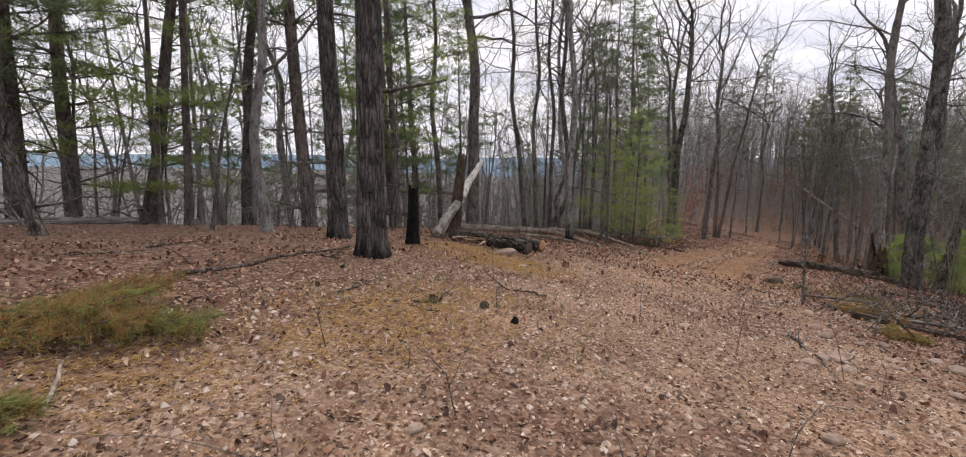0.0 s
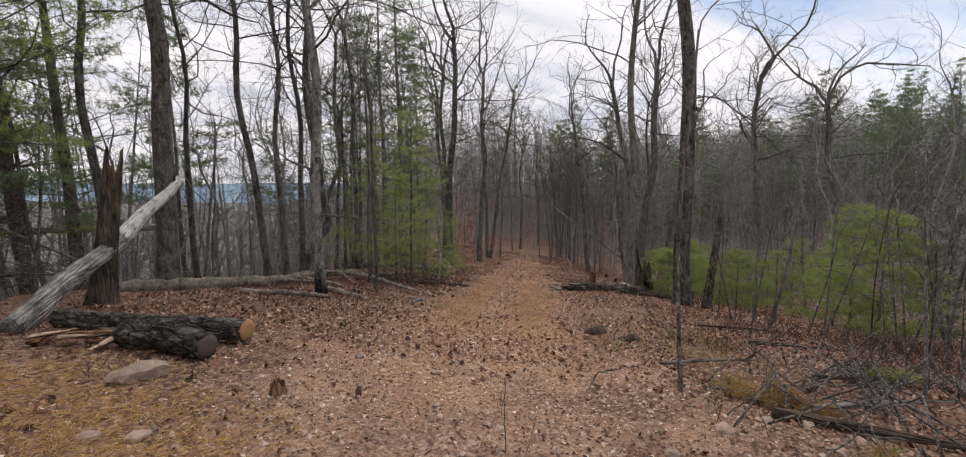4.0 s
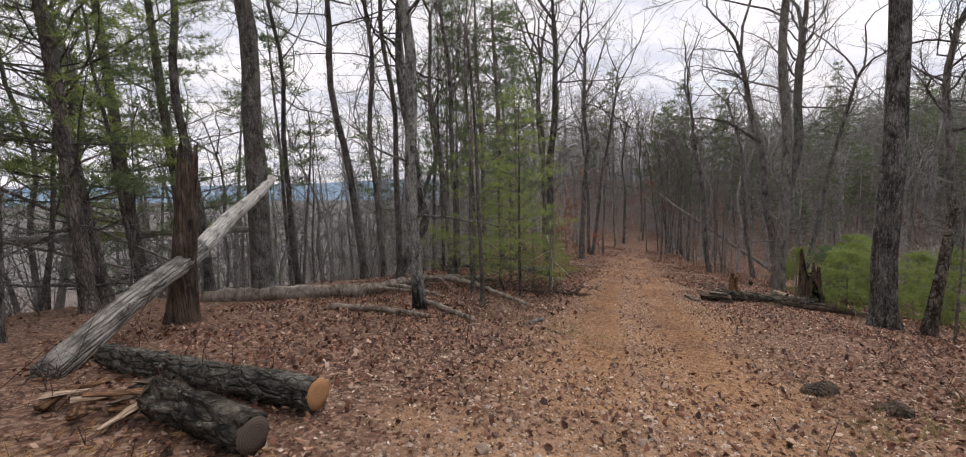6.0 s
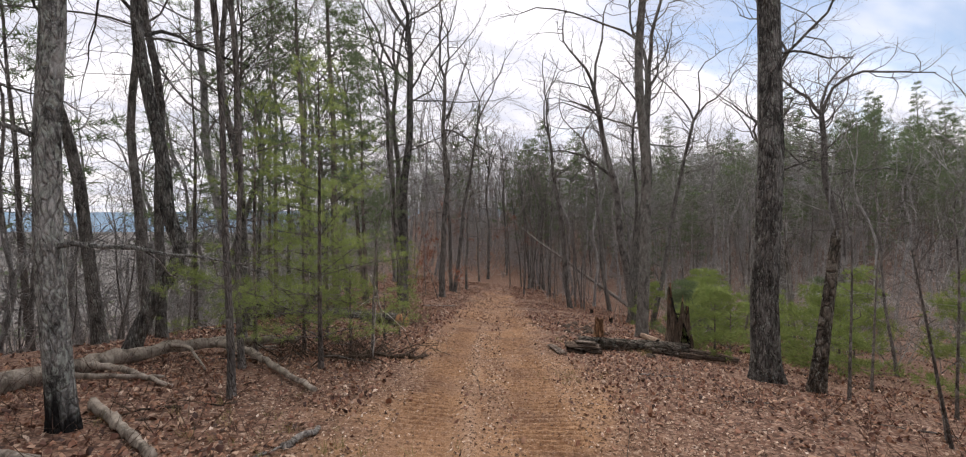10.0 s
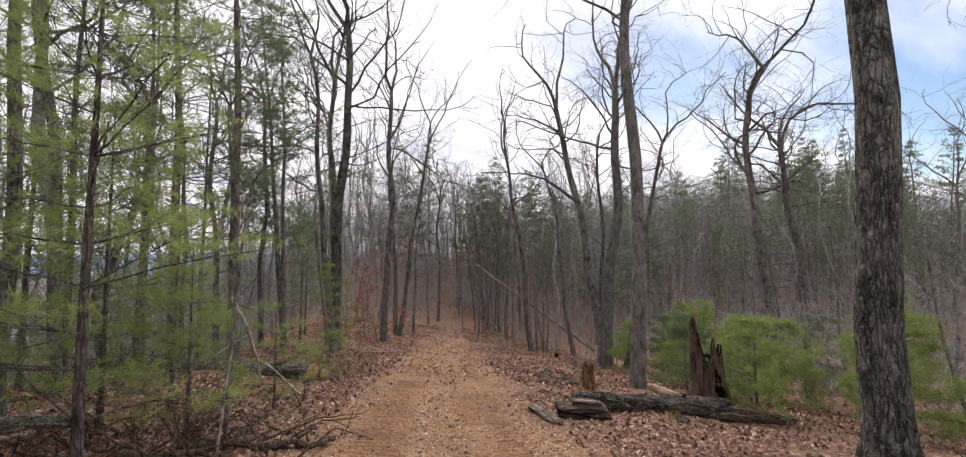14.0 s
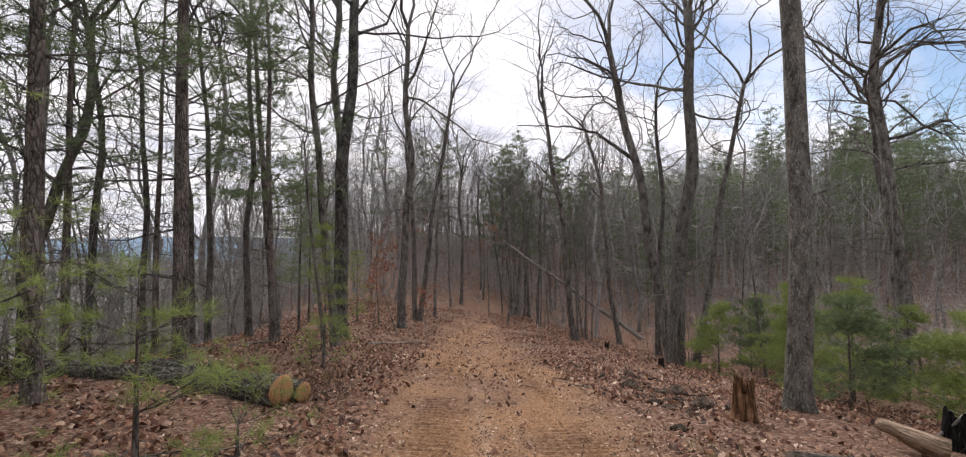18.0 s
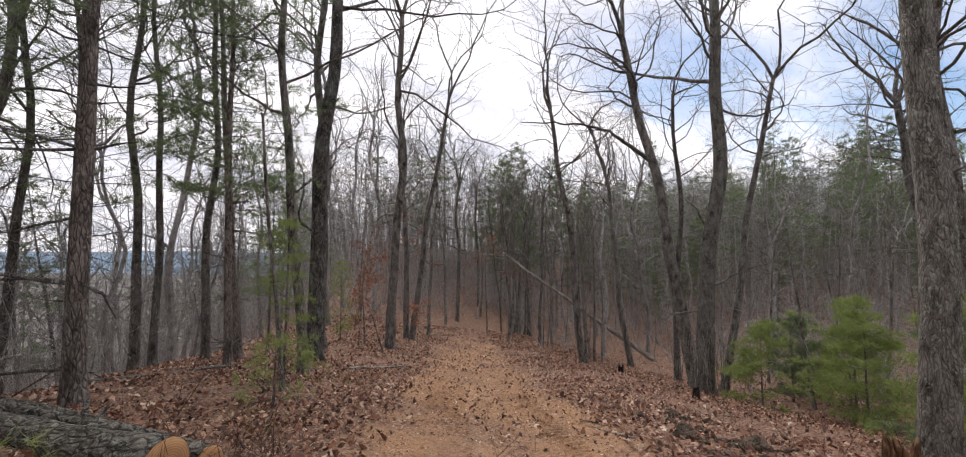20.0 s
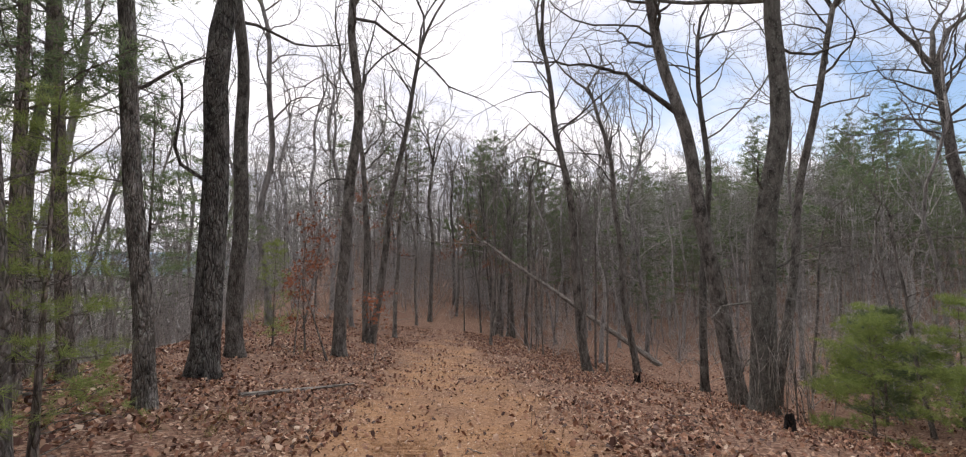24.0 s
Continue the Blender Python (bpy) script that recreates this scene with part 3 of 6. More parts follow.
def bare_tree(x, y, dia, height, seed, lean=(0, 0), fork=0.5, mat=None, top=3, counts=(0, 6, 4, 0), limbs_n=12, bends=(), label="",
              sides=12, forks=None, split=True, flare=0.7, low=None, dead=(), arch=(), name="bare_tree", group="bare hardwoods along the track", z=None, rz=0.0, crook=0.27):
    """A leafless hardwood: trunk with a flared foot, forked leaders, limbs and twigs."""
    rng = np.random.default_rng(seed)
    mat = mat or OAK
    root = thing(name, x, y, label or "leafless grey-barked hardwood tree standing in leaf litter", "tree", group, z, rz)
    line = trunk_line(height * 0.72, lean, rng, bends, wob=0.07 if split else 0.15)
    tb, lb, wb, arms = Buf(), Buf(), Buf(), []

    def arm(*args):
        if split:
            pair = (Buf(), Buf())
            arms.append(pair)
            grow(*pair, *args)
        else:
            grow(lb, wb, *args)

    rad = trunk_radii(line, dia, 0.5, flare)
    tb.tube(line, rad, sides, cap=True, rough=0.12 if sides > 8 else 0.0, rng=rng)
    tip, tdir = line[-1], line[-1] - line[-2]
    tdir = tdir / np.linalg.norm(tdir)
    nf = forks if forks is not None else int(rng.integers(2, 4))
    for k in range(nf):
        a = rng.random() * 6.28 if nf > 1 else 0
        sp = 0.28 + 0.2 * rng.random()
        a = k * 6.28 / nf + 0.6 * rng.random()
        d = tdir + sp * np.array([math.cos(a), math.sin(a), 0])
        arm(tip - tdir * 0.1, d, height * (0.3 + 0.08 * rng.random()), rad[-1] * 0.8, 1, rng, top, crook, 0.05, counts)
    z0 = (low if low is not None else fork) * height
    for k in range(limbs_n):
        f = (k + rng.random()) / limbs_n
        h = z0 + (height * 0.72 - z0) * f ** 0.8
        i = int(np.searchsorted(line[:, 2], h)) - 1
        i = max(0, min(i, len(line) - 2))
        tt = (h - line[i, 2]) / (line[i + 1, 2] - line[i, 2])
        at = line[i] + (line[i + 1] - line[i]) * tt
        a = rng.random() * 6.28
        up = 0.35 + 0.7 * f
        arm(at, (math.cos(a), math.sin(a), up), height * (0.16 + 0.15 * rng.random()) * (1.1 - 0.35 * f),
             np.interp(h, line[:, 2], rad) * (0.25 + 0.2 * rng.random()), 1, rng, top, crook, 0.045, counts)
    for h, ang, ln in dead:
        i = max(0, min(int(np.searchsorted(line[:, 2], h)) - 1, len(line) - 2))
        a = radians(ang)
        arm(line[i], (math.cos(a), math.sin(a), 0.25), ln, 0.008 + 0.011 * ln, 1, rng, 3, 0.2, -0.02, (0, 5, 3, 0))
    for h, ang, run, r0 in arch:
        i = max(0, min(int(np.searchsorted(line[:, 2], h)) - 1, len(line) - 2))
        a = radians(ang)
        o = line[i] + (line[i + 1] - line[i]) * (h - line[i, 2]) / (line[i + 1, 2] - line[i, 2])
        pts = np.array([o] + [o + np.array([math.cos(a) * d, math.sin(a) * d, u]) for d, u in run])
        q = np.linspace(0, len(pts) - 1, 4 * len(pts))
        fine = np.stack([np.interp(q, np.arange(len(pts)), pts[:, k]) for k in range(3)], 1)
        fine[1:-1] = (fine[:-2] + 2 * fine[1:-1] + fine[2:]) / 4 + rng.normal(size=(len(fine) - 2, 3)) * 0.03
        bl, bt = Buf(), Buf()
        bl.tube(fine, np.linspace(r0, r0 * 0.2, len(fine)), 8, cap=False)
        for k in range(9):
            j = int(rng.integers(2, len(fine) - 1))
            d = fine[j] - fine[j - 1]
            grow(bt, bt, fine[j], d / np.linalg.norm(d) + 0.7 * rng.normal(size=3) + (0, 0, 0.4), 0.6 + 1.1 * rng.random(), r0 * 0.3, 2, rng, 3, 0.3, 0.02, (0, 5, 4, 0))
        arms.append((bl, bt))
    part("trunk", tb, mat, root)
    for limb, fine in arms:
        ob = part("limb", limb, mat, root)
        if fine.n:
            tagged(part("twig_spray", fine, TWIG, ob), kind="stuff")
    if lb.n:
        tagged(part("branchwork", lb, mat, root), kind="stuff")
    if wb.n:
        tagged(part("twig_spray", wb, TWIG, root), kind="stuff")
    return root


def pine_tree(x, y, dia, height, seed, lean=(0, 0), crown=0.45, reach=2.2, dense=1.0, mat=None, needle=None, bends=(), label="", blades=10,
              ln=0.16, wd=0.0055, stubs=10, name="pine_tree", group="pines in the wood", z=None, rz=0.0, sides=10, droop=0.0):
    """A pine: straight stem, whorls of near-level boughs with needle sprays above, dead stubs below."""
    rng = np.random.default_rng(seed)
    mat, needle = mat or PINEBARK, needle or NEEDLE
    root = thing(name, x, y, label or "evergreen pine with flat green boughs and dark bark", "tree", group, z, rz)
    line = trunk_line(height, lean, rng, bends, wob=0.02)
    rad = trunk_radii(line, dia, 0.1, 0.6)
    tb, lb, nb = Buf(), Buf(), Buf()
    tb.tube(line, rad, sides, rough=0.1 if sides > 8 else 0, rng=rng)
    cs, ds = [], []
    h = crown * height
    while h < height - 0.15:
        f = (h - crown * height) / (height * (1 - crown))
        length = reach * (1 - f) ** (0.52 if height > 6 else 0.75) * (0.55 + 0.6 * rng.random()) * min(1, 0.5 + 2.2 * f + 0.3) + 0.15
        i = max(0, min(int(np.searchsorted(line[:, 2], h)) - 1, len(line) - 2))
        at = line[i] + (line[i + 1] - line[i]) * (h - line[i, 2]) / (line[i + 1, 2] - line[i, 2])
        for k in range(int(3 + 2 * rng.random() + 0.5)):
            a = rng.random() * 6.28
            if height > 6 and rng.random() < 0.16:
                continue
            bias = 1.0 + (0.35 * math.sin(a + seed) + 0.2 * math.sin(2 * a + 0.7 * h + seed) if height > 6 else 0.0)
            pts = curve_pts(at, (math.cos(a), math.sin(a), 0.12 + 0.45 * f - droop), length * bias * (0.75 + 0.5 * rng.random()), 5, rng, 0.1, 0.03)
            lb.tube(pts, np.interp(h, line[:, 2], rad) * 0.17 * np.linspace(1, 0.2, 6) + 0.004, 3, cap=False)
            pads = max(2, int(1.5 + length * 2.2))
            for q in range(pads):
                g = 0.38 + 0.62 * (q + rng.random()) / pads
                j = min(int(g * 5), 4)
                b = pts[j] + (pts[j + 1] - pts[j]) * (g * 5 - j)
                out = (pts[j + 1] - pts[j]) / np.linalg.norm(pts[j + 1] - pts[j])
                flat = np.array([-out[1], out[0], 0.0]) * (1 if q % 2 else -1)
                away = 0.42 * length * (1.12 - g) * (0.4 + 0.7 * rng.random())
                e = b + out * 0.5 * away + flat * away + np.array([0, 0, 0.06])
                if away > 0.12:
                    lb.add([b - (0, 0, 0.006), b + (0, 0, 0.006), e], [(0, 1, 2)])
                m = max(3, int(8 * dense * (0.6 + 0.8 * rng.random())))
                wide = 0.07 + 0.055 * min(length, 2.6)
                for o in rng.normal(size=(m, 3)) * np.array([wide, wide, 0.3 * wide]):
                    cs.append(e + o)
                    d = out * 0.5 + flat * 0.35 + o * 1.2 / wide * 0.5 + np.array([0, 0, 0.35])
                    ds.append(d / np.linalg.norm(d))
        h += (0.24 + 0.22 * rng.random()) * (0.6 + 0.06 * height)
    for k in range(stubs):
        hh = crown * height * (0.15 + 0.85 * rng.random())
        i = max(0, min(int(np.searchsorted(line[:, 2], hh)) - 1, len(line) - 2))
        a = rng.random() * 6.28
        pts = curve_pts(line[i], (math.cos(a), math.sin(a), 0.1), 0.3 + reach * 0.6 * rng.random(), 4, rng, 0.16, -0.02)
        lb.tube(pts, dia * 0.09 * np.linspace(1, 0.25, 5) + 0.003, 3, cap=False)
    if cs:
        tufts(nb, cs, ds, rng, blades, ln, wd, 0.75)
    part("trunk", tb, mat, root)
    tagged(part("branch_whorl", lb, TWIG, root), kind="stuff")
    if nb.n:
        tagged(part("foliage", nb, needle, root, "green needle sprays", smooth=False), kind="stuff")
    return root

# ---------------------------------------------------------------- ground


def steps(spans):
    out = []
    for a, b, n in spans:
        out.extend(np.linspace(a, b, n, endpoint=False).tolist())
    return np.array(out + [spans[-1][1]])


def relief(s, c):
    """Fine relief of the floor near the track: clods, a crown, ruts and cleat marks left by a tracked machine."""
    x, y = spot(s, c)
    near = np.clip((14 - np.abs(c)) / 4, 0, 1) * np.clip((60 - s) / 15, 0, 1)
    off = c - track_centre(s)
    half = track_half(s)
    on = 1 / (1 + np.exp(((np.abs(off + 0.9 * vnoise(s / 1.7, 0 * s, 5) + 0.7 * vnoise(s / 0.5, c / 0.5, 6)) - half) / 0.22).clip(-12, 12)))
    z = 0.05 * vnoise(x / 0.9, y / 0.9, 1) + 0.03 * vnoise(x / 0.33, y / 0.33, 2) + 0.018 * vnoise(x / 0.12, y / 0.12, 4)
    z = z * (1 - 0.45 * on)
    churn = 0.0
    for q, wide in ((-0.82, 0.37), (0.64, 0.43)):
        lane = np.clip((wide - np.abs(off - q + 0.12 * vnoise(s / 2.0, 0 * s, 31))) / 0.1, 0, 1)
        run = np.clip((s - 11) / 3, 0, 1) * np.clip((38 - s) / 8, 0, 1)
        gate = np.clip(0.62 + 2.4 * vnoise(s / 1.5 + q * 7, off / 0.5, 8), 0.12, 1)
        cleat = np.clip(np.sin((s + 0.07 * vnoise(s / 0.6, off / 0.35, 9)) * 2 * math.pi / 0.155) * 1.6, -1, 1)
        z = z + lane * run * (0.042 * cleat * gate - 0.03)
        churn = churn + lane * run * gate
    crown = np.clip((0.1 - np.abs(off + 0.33 + 0.1 * vnoise(s / 1.5, 0 * s, 33))) / 0.06, 0, 1) * np.clip((s - 3.5) / 2, 0, 1) * np.clip((34 - s) / 8, 0, 1)
    z = z + 0.035 * crown
    berm = np.exp(-((np.abs(off) - half - 0.1) / 0.3) ** 2)
    z = z + 0.05 * berm * np.clip((s - 8) / 6, 0, 1) * (0.6 + vnoise(s / 0.8, off, 6))
    return z * near, on, churn, crown


def build_ground():
    ss = steps([(-1800, -120, 10), (-120, -14, 14), (-14, -2, 40), (-2, 9, 130), (9, 14, 120), (14, 31, 580), (31, 52, 150), (52, 130, 60), (130, 600, 24), (600, 3000, 10)])
    cc = steps([(-2600, -300, 8), (-300, -60, 14), (-60, -16, 18), (-16, -6, 26), (-6, -2.8, 26), (-2.8, 1.8, 56), (1.8, 5, 26), (5, 16, 28), (16, 60, 18), (60, 300, 14), (300, 2600, 8)])
    s, c = np.meshgrid(ss, cc, indexing="ij")
    x, y = spot(s, c)
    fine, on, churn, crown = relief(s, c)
    z = land(x, y) + fine
    far = np.hypot(s, c)
    z = np.where(far > 700, np.minimum(z, -8.0), z)
    v = np.stack([x, y, z], -1).reshape(-1, 3)
    idx = np.arange(len(ss) * len(cc)).reshape(len(ss), len(cc))
    f = np.stack([idx[:-1, :-1], idx[:-1, 1:], idx[1:, 1:], idx[1:, :-1]], -1).reshape(-1, 4)[:, ::-1]
    me = bpy.data.meshes.new("ground")
    me.vertices.add(len(v))
    me.vertices.foreach_set("co", v.ravel())
    me.loops.add(f.size)
    me.loops.foreach_set("vertex_index", f.ravel())
    me.polygons.add(len(f))
    me.polygons.foreach_set("loop_start", np.arange(0, f.size, 4))
    me.polygons.foreach_set("use_smooth", np.ones(len(f), bool))
    me.update(calc_edges=True)
    patch = vnoise(x / 0.7, y / 0.7, 11) + 0.6 * vnoise(x / 0.22, y / 0.22, 12)
    broad = vnoise(x / 1.5, y / 1.5, 14) + 0.7 * vnoise(x / 0.45, y / 0.45, 15) + 0.4 * patch
    dirt = np.clip(on * np.where(s < 10, 0.62 + 1.3 * broad, np.where(s > 24, 0.8 + 1.0 * broad, 0.9 + 0.8 * patch)), 0, 1) * np.clip((50 + 14 * patch - s) / 8, 0, 1)
    a = me.attributes.new("dirt", "FLOAT", "POINT")
    a.data.foreach_set("value", dirt.ravel())
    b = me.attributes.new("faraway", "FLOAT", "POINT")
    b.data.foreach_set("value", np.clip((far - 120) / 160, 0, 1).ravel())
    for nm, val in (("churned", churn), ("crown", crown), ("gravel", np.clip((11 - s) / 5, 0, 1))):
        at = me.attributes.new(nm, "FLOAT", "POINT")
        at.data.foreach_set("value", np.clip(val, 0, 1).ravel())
    me.materials.append(SOIL)
    return tagged(new("ground", me), "brown leaf-strewn forest floor with a bare ochre dirt track", "ground", kind="structure")


build_ground()


def surface(x, y):
    s, c = along(np.asarray(x, float), np.asarray(y, float))
    return land(x, y) + relief(s, c)[0]


def build_ridge():
    for name, dist, low, high, seed in (("backdrop_ridge", 1900.0, -60.0, 34.0, 3), ("backdrop_hills", 1100.0, -60.0, 12.0, 9)):
        b = Buf()
        a = np.linspace(0, 2 * math.pi, 241)[:-1]
        h = high * (0.62 + 0.5 * vnoise(a * 3.1, a * 0 + 1, seed) + 0.28 * vnoise(a * 9.0, a * 0 + 2, seed) + 0.1 * vnoise(a * 31.0, a * 0 + 2, seed))
        ring = np.stack([np.sin(a) * dist, np.cos(a) * dist], 1)
        back = ring * 1.15
        v = np.concatenate([np.column_stack([ring * 0.94, np.full(240, low)]), np.column_stack([ring, h]), np.column_stack([back, np.full(240, low)])])
        f = []
        for k in range(240):
            n = (k + 1) % 240
            f += [(k, n, 240 + n, 240 + k), (240 + k, 240 + n, 480 + n, 480 + k)]
        b.add(v, f)
        tagged(part(name, b, RIDGE), "wooded mountain ridge on the skyline, painted hazy blue", "mountain", kind="structure")


build_ridge()

# ---------------------------------------------------------------- trees that stand by the track
BIG = "large rough-barked pine trunk blackened by fire at its foot"
pine_tree(-1.83, 7.5, 0.47, 17, 11, (0.009, 0), 0.55, 2.6, 0.6, PINE_BURNT, label=BIG, sides=26, stubs=5)
pine_tree(-3.08, 9.7, 0.4, 16, 12, (-0.012, 0), 0.5, 2.4, 0.6, PINE_BURNT, label=BIG, sides=24, stubs=5)
bare_tree(-0.4, 18.9, 0.5, 18, 13, (-0.009, 0.003), 0.4, OAK, label="forked grey hardwood behind a leaning dead trunk", sides=16)
bare_tree(2.9, 15.2, 0.235, 15, 14, (-0.022, 0.008), 0.35, LICHEN, label="slender lichen-spotted tree with a fire-blackened foot", sides=20, flare=0.35, dead=((2.6, -40, 2.0), (3.4, 200, 1.8)))
bare_tree(13.35, 13.91, 0.49, 19, 15, (-0.03, 0.012), 0.5, DARKOAK, label="stout straight oak with dark furrowed bark beside the track", sides=28, dead=((6.4, -60, 1.8),))
bare_tree(25.0, 26.8, 0.6, 20, 16, (0.06, -0.035), 0.5, GREYBARK, label="tall forked oak with pale lichened bark on the bank", sides=20, dead=((3.2, 130, 3.0), (4.4, -40, 2.6), (6.2, 160, 2.4)))
bare_tree(16.9, 19.7, 0.4, 19, 17, (0.006, -0.004), 0.5, GREYBARK, label="straight grey oak with lichen, standing behind a felled log", sides=18, dead=((4.2, -25, 1.6), (3.0, -20, 1.4)))
bare_tree(26.7, 28.0, 0.5, 20, 18, (-0.08, 0.15), 0.55, OAK, label="grey hardwood leaning towards the track, with one long arching limb", sides=16, arch=((9.0, 140, ((0.9, 0.75), (1.9, 1.35), (3.2, 1.7), (5.4, 1.75)), 0.1),))
bare_tree(13.43, 32.43, 0.5, 20, 20, (0.03, -0.024), 0.5, DARKOAK, label="thick dark oak with deeply furrowed bark by the bend", sides=28, dead=((4.6, 200, 3.0),))
bare_tree(14.7, 35.9, 0.42, 19, 21, (-0.01, 0.008), 0.45, OAK, sides=14)
bare_tree(12.35, 29.6, 0.24, 16, 22, (-0.08, 0.066), 0.35, OAK, bends=((3.5, 0.1, -0.1), (9, 0.05, -0.05)), dead=((4.4, 20, 1.8),))
bare_tree(17.8, 36.4, 0.42, 20, 23, (0.024, -0.02), 0.5, OAK, dead=((6.5, 200, 2.4),))
bare_tree(20.9, 40.4, 0.3, 18, 24, (0.11, -0.09), 0.5, OAK, label="slim leafless tree leaning over the track", limbs_n=9)
bare_tree(26.2, 33.2, 0.34, 17, 25, (-0.12, 0.095), 0.42, OAK, label="curved leafless tree leaning over the bank", bends=((1.5, -0.05, 0.05), (5, 0.25, -0.2)))
bare_tree(31.2, 34.2, 0.32, 18, 26, (-0.1, 0.082), 0.45, OAK)
bare_tree(28.6, 29.9, 0.28, 18, 27, (0.012, -0.01), 0.5, OAK)
bare_tree(27.4, 27.3, 0.3, 17, 28, (0.14, -0.115), 0.5, OAK)
bare_tree(28.4, 20.6, 0.46, 18, 29, (-0.05, 0.03), 0.45, OAK, label="broad-crowned leafless oak in the hollow", counts=(0, 8, 5, 0), limbs_n=16)
bare_tree(2.12, 22.9, 0.27, 17, 30, (-0.084, 0.03), 0.4, OAK)
bare_tree(3.3, 22.6, 0.22, 17, 31, (-0.005, 0.002), 0.45, OAK)
bare_tree(2.95, 20.0, 0.26, 13, 32, (0.0, 0.0), 0.4, DARKOAK, bends=((0.9, 0.3, -0.2), (1.75, 0.82, -0.53), (2.0, 0.8, -0.52), (2.6, 0.6, -0.4), (4.5, 0.5, -0.33), (12, 0.4, -0.3)), label="dark tree with a sharp elbow low in its trunk", sides=14)
bare_tree(2.9, 24.6, 0.24, 17, 33, (-0.025, 0.016), 0.4, OAK, forks=3)
bare_tree(4.85, 20.6, 0.17, 12, 34, (-0.003, 0.002), 0.4, OAK, limbs_n=8, top=2)
bare_tree(4.35, 15.9, 0.09, 8, 35, (0.003, -0.003), 0.35, TWIG, limbs_n=9, top=2, label="thin dark sapling at the track's edge", name="sapling", group="saplings")
bare_tree(5.2, 22.9, 0.2, 13, 36, (-0.042, 0.045), 0.4, OAK, limbs_n=8)
pine_tree(6.9, 24.2, 0.2, 14, 46, (-0.01, 0.0), 0.3, 2.3, 0.8, label="slender pine with soft level boughs", blades=12, ln=0.17, wd=0.0065, stubs=6)
pine_tree(8.55, 27.0, 0.29, 16, 37, (-0.01, 0.007), 0.32, 2.6, 0.55, label="straight dark pine with sparse level boughs", stubs=12)
pine_tree(11.5, 32.8, 0.26, 15, 38, (-0.069, 0.049), 0.3, 2.6, 1.0, label="dark pine with ragged boughs at the slope's edge", blades=12, ln=0.17, wd=0.0065)
pine_tree(11.0, 31.0, 0.2, 14, 39, (-0.02, 0.02), 0.28, 2.5, 1.1, label="slender pine with soft level boughs", blades=12, ln=0.17, wd=0.0065)
bare_tree(5.9, 33.4, 0.34, 14, 39, (0.02, -0.015), 0.3, OAK, bends=((1.5, -0.3, 0.2), (3.2, -0.6, 0.4), (4.6, -0.1, 0.1), (7, 0.5, -0.4)), label="crooked twin-stemmed tree on the slope edge", forks=3)
bare_tree(6.6, 34.5, 0.26, 15, 40, (0.02, -0.01), 0.4, OAK)
bare_tree(9.6, 33.3, 0.19, 14, 41, (-0.012, 0.008), 0.4, OAK)
bare_tree(8.0, 33.5, 0.18, 14, 42, (-0.025, 0.018), 0.4, OAK)
bare_tree(10.85, 33.9, 0.24, 15, 43, (-0.009, 0.006), 0.4, OAK)
bare_tree(9.2, 34.3, 0.25, 15, 44, (-0.02, 0.017), 0.4, OAK)
bare_tree(-0.2, 24.5, 0.22, 15, 45, (-0.029, 0), 0.4, OAK)
for k, (px, py, d, lx, ly, hh) in enumerate(((-11.0, 10.8, 0.46, 0.05, 0, 17), (-11.3, 12.6, 0.4, 0.03, 0, 16), (-3.4, 18.2, 0.3, -0.11, 0.04, 14),
                                              (-4.4, 22.8, 0.42, -0.059, 0.02, 16), (-3.3, 23.2, 0.38, -0.04, 0.014, 16), (-3.2, 17.1, 0.3, -0.027, 0, 16))):
    pine_tree(px, py, d, hh, 60 + k, (lx, ly), 0.16, 2.8, 1.15, ln=0.18, wd=0.0065, needle=NEEDLE_YOUNG if k % 2 else NEEDLE, blades=12, label="pine leaning a little, with ragged green boughs", stubs=12)
pine_tree(-9.2, 12.5, 0.36, 13, 68, (0.1, 0), 0.08, 3.2, 1.5, needle=NEEDLE_YOUNG, bends=((2, 0.3, 0), (6, 0.6, 0)), label="crooked pine with drooping green boughs")
bare_tree(-8.2, 15.9, 0.4, 17, 69, (0.06, 0), 0.4, OAK, dead=((2.4, -20, 3.0), (3.2, 170, 2.0)))
bare_tree(-1.8, 19.7, 0.24, 15, 70, (-0.034, 0), 0.4, OAK)
bare_tree(22.2, 17.4, 0.28, 4.2, 71, (-0.03, 0.02), 0.5, SILVER, label="broken grey snag in the hollow", limbs_n=2, top=2, name="snag", group="")
# big trees on the low ground to the right
bare_tree(31.5, 10.0, 0.36, 16, 72, (-0.01, 0.011), 0.4, OAK)
pine_tree(23.0, 7.0, 0.44, 17, 73, (-0.035, 0.038), 0.5, 3.4, 0.6, label="tall pine with an open dark-green crown", stubs=14)
bare_tree(26.5, 10.5, 0.2, 11, 74, (0.08, -0.02), 0.5, OAK, limbs_n=6)
bare_tree(24.5, 9.4, 0.24, 13, 75, (0.06, -0.05), 0.5, OAK, limbs_n=7)
bare_tree(28.5, 7.0, 0.26, 14, 76, (-0.02, 0.02), 0.4, OAK)
bare_tree(43.0, 23.4, 0.66, 21, 77, (0.0, 0.085), 0.5, OAK, counts=(0, 8, 5, 0), limbs_n=16, sides=14, dead=((6.5, 150, 4.5),), label="wide-crowned leafless oak above the pines")
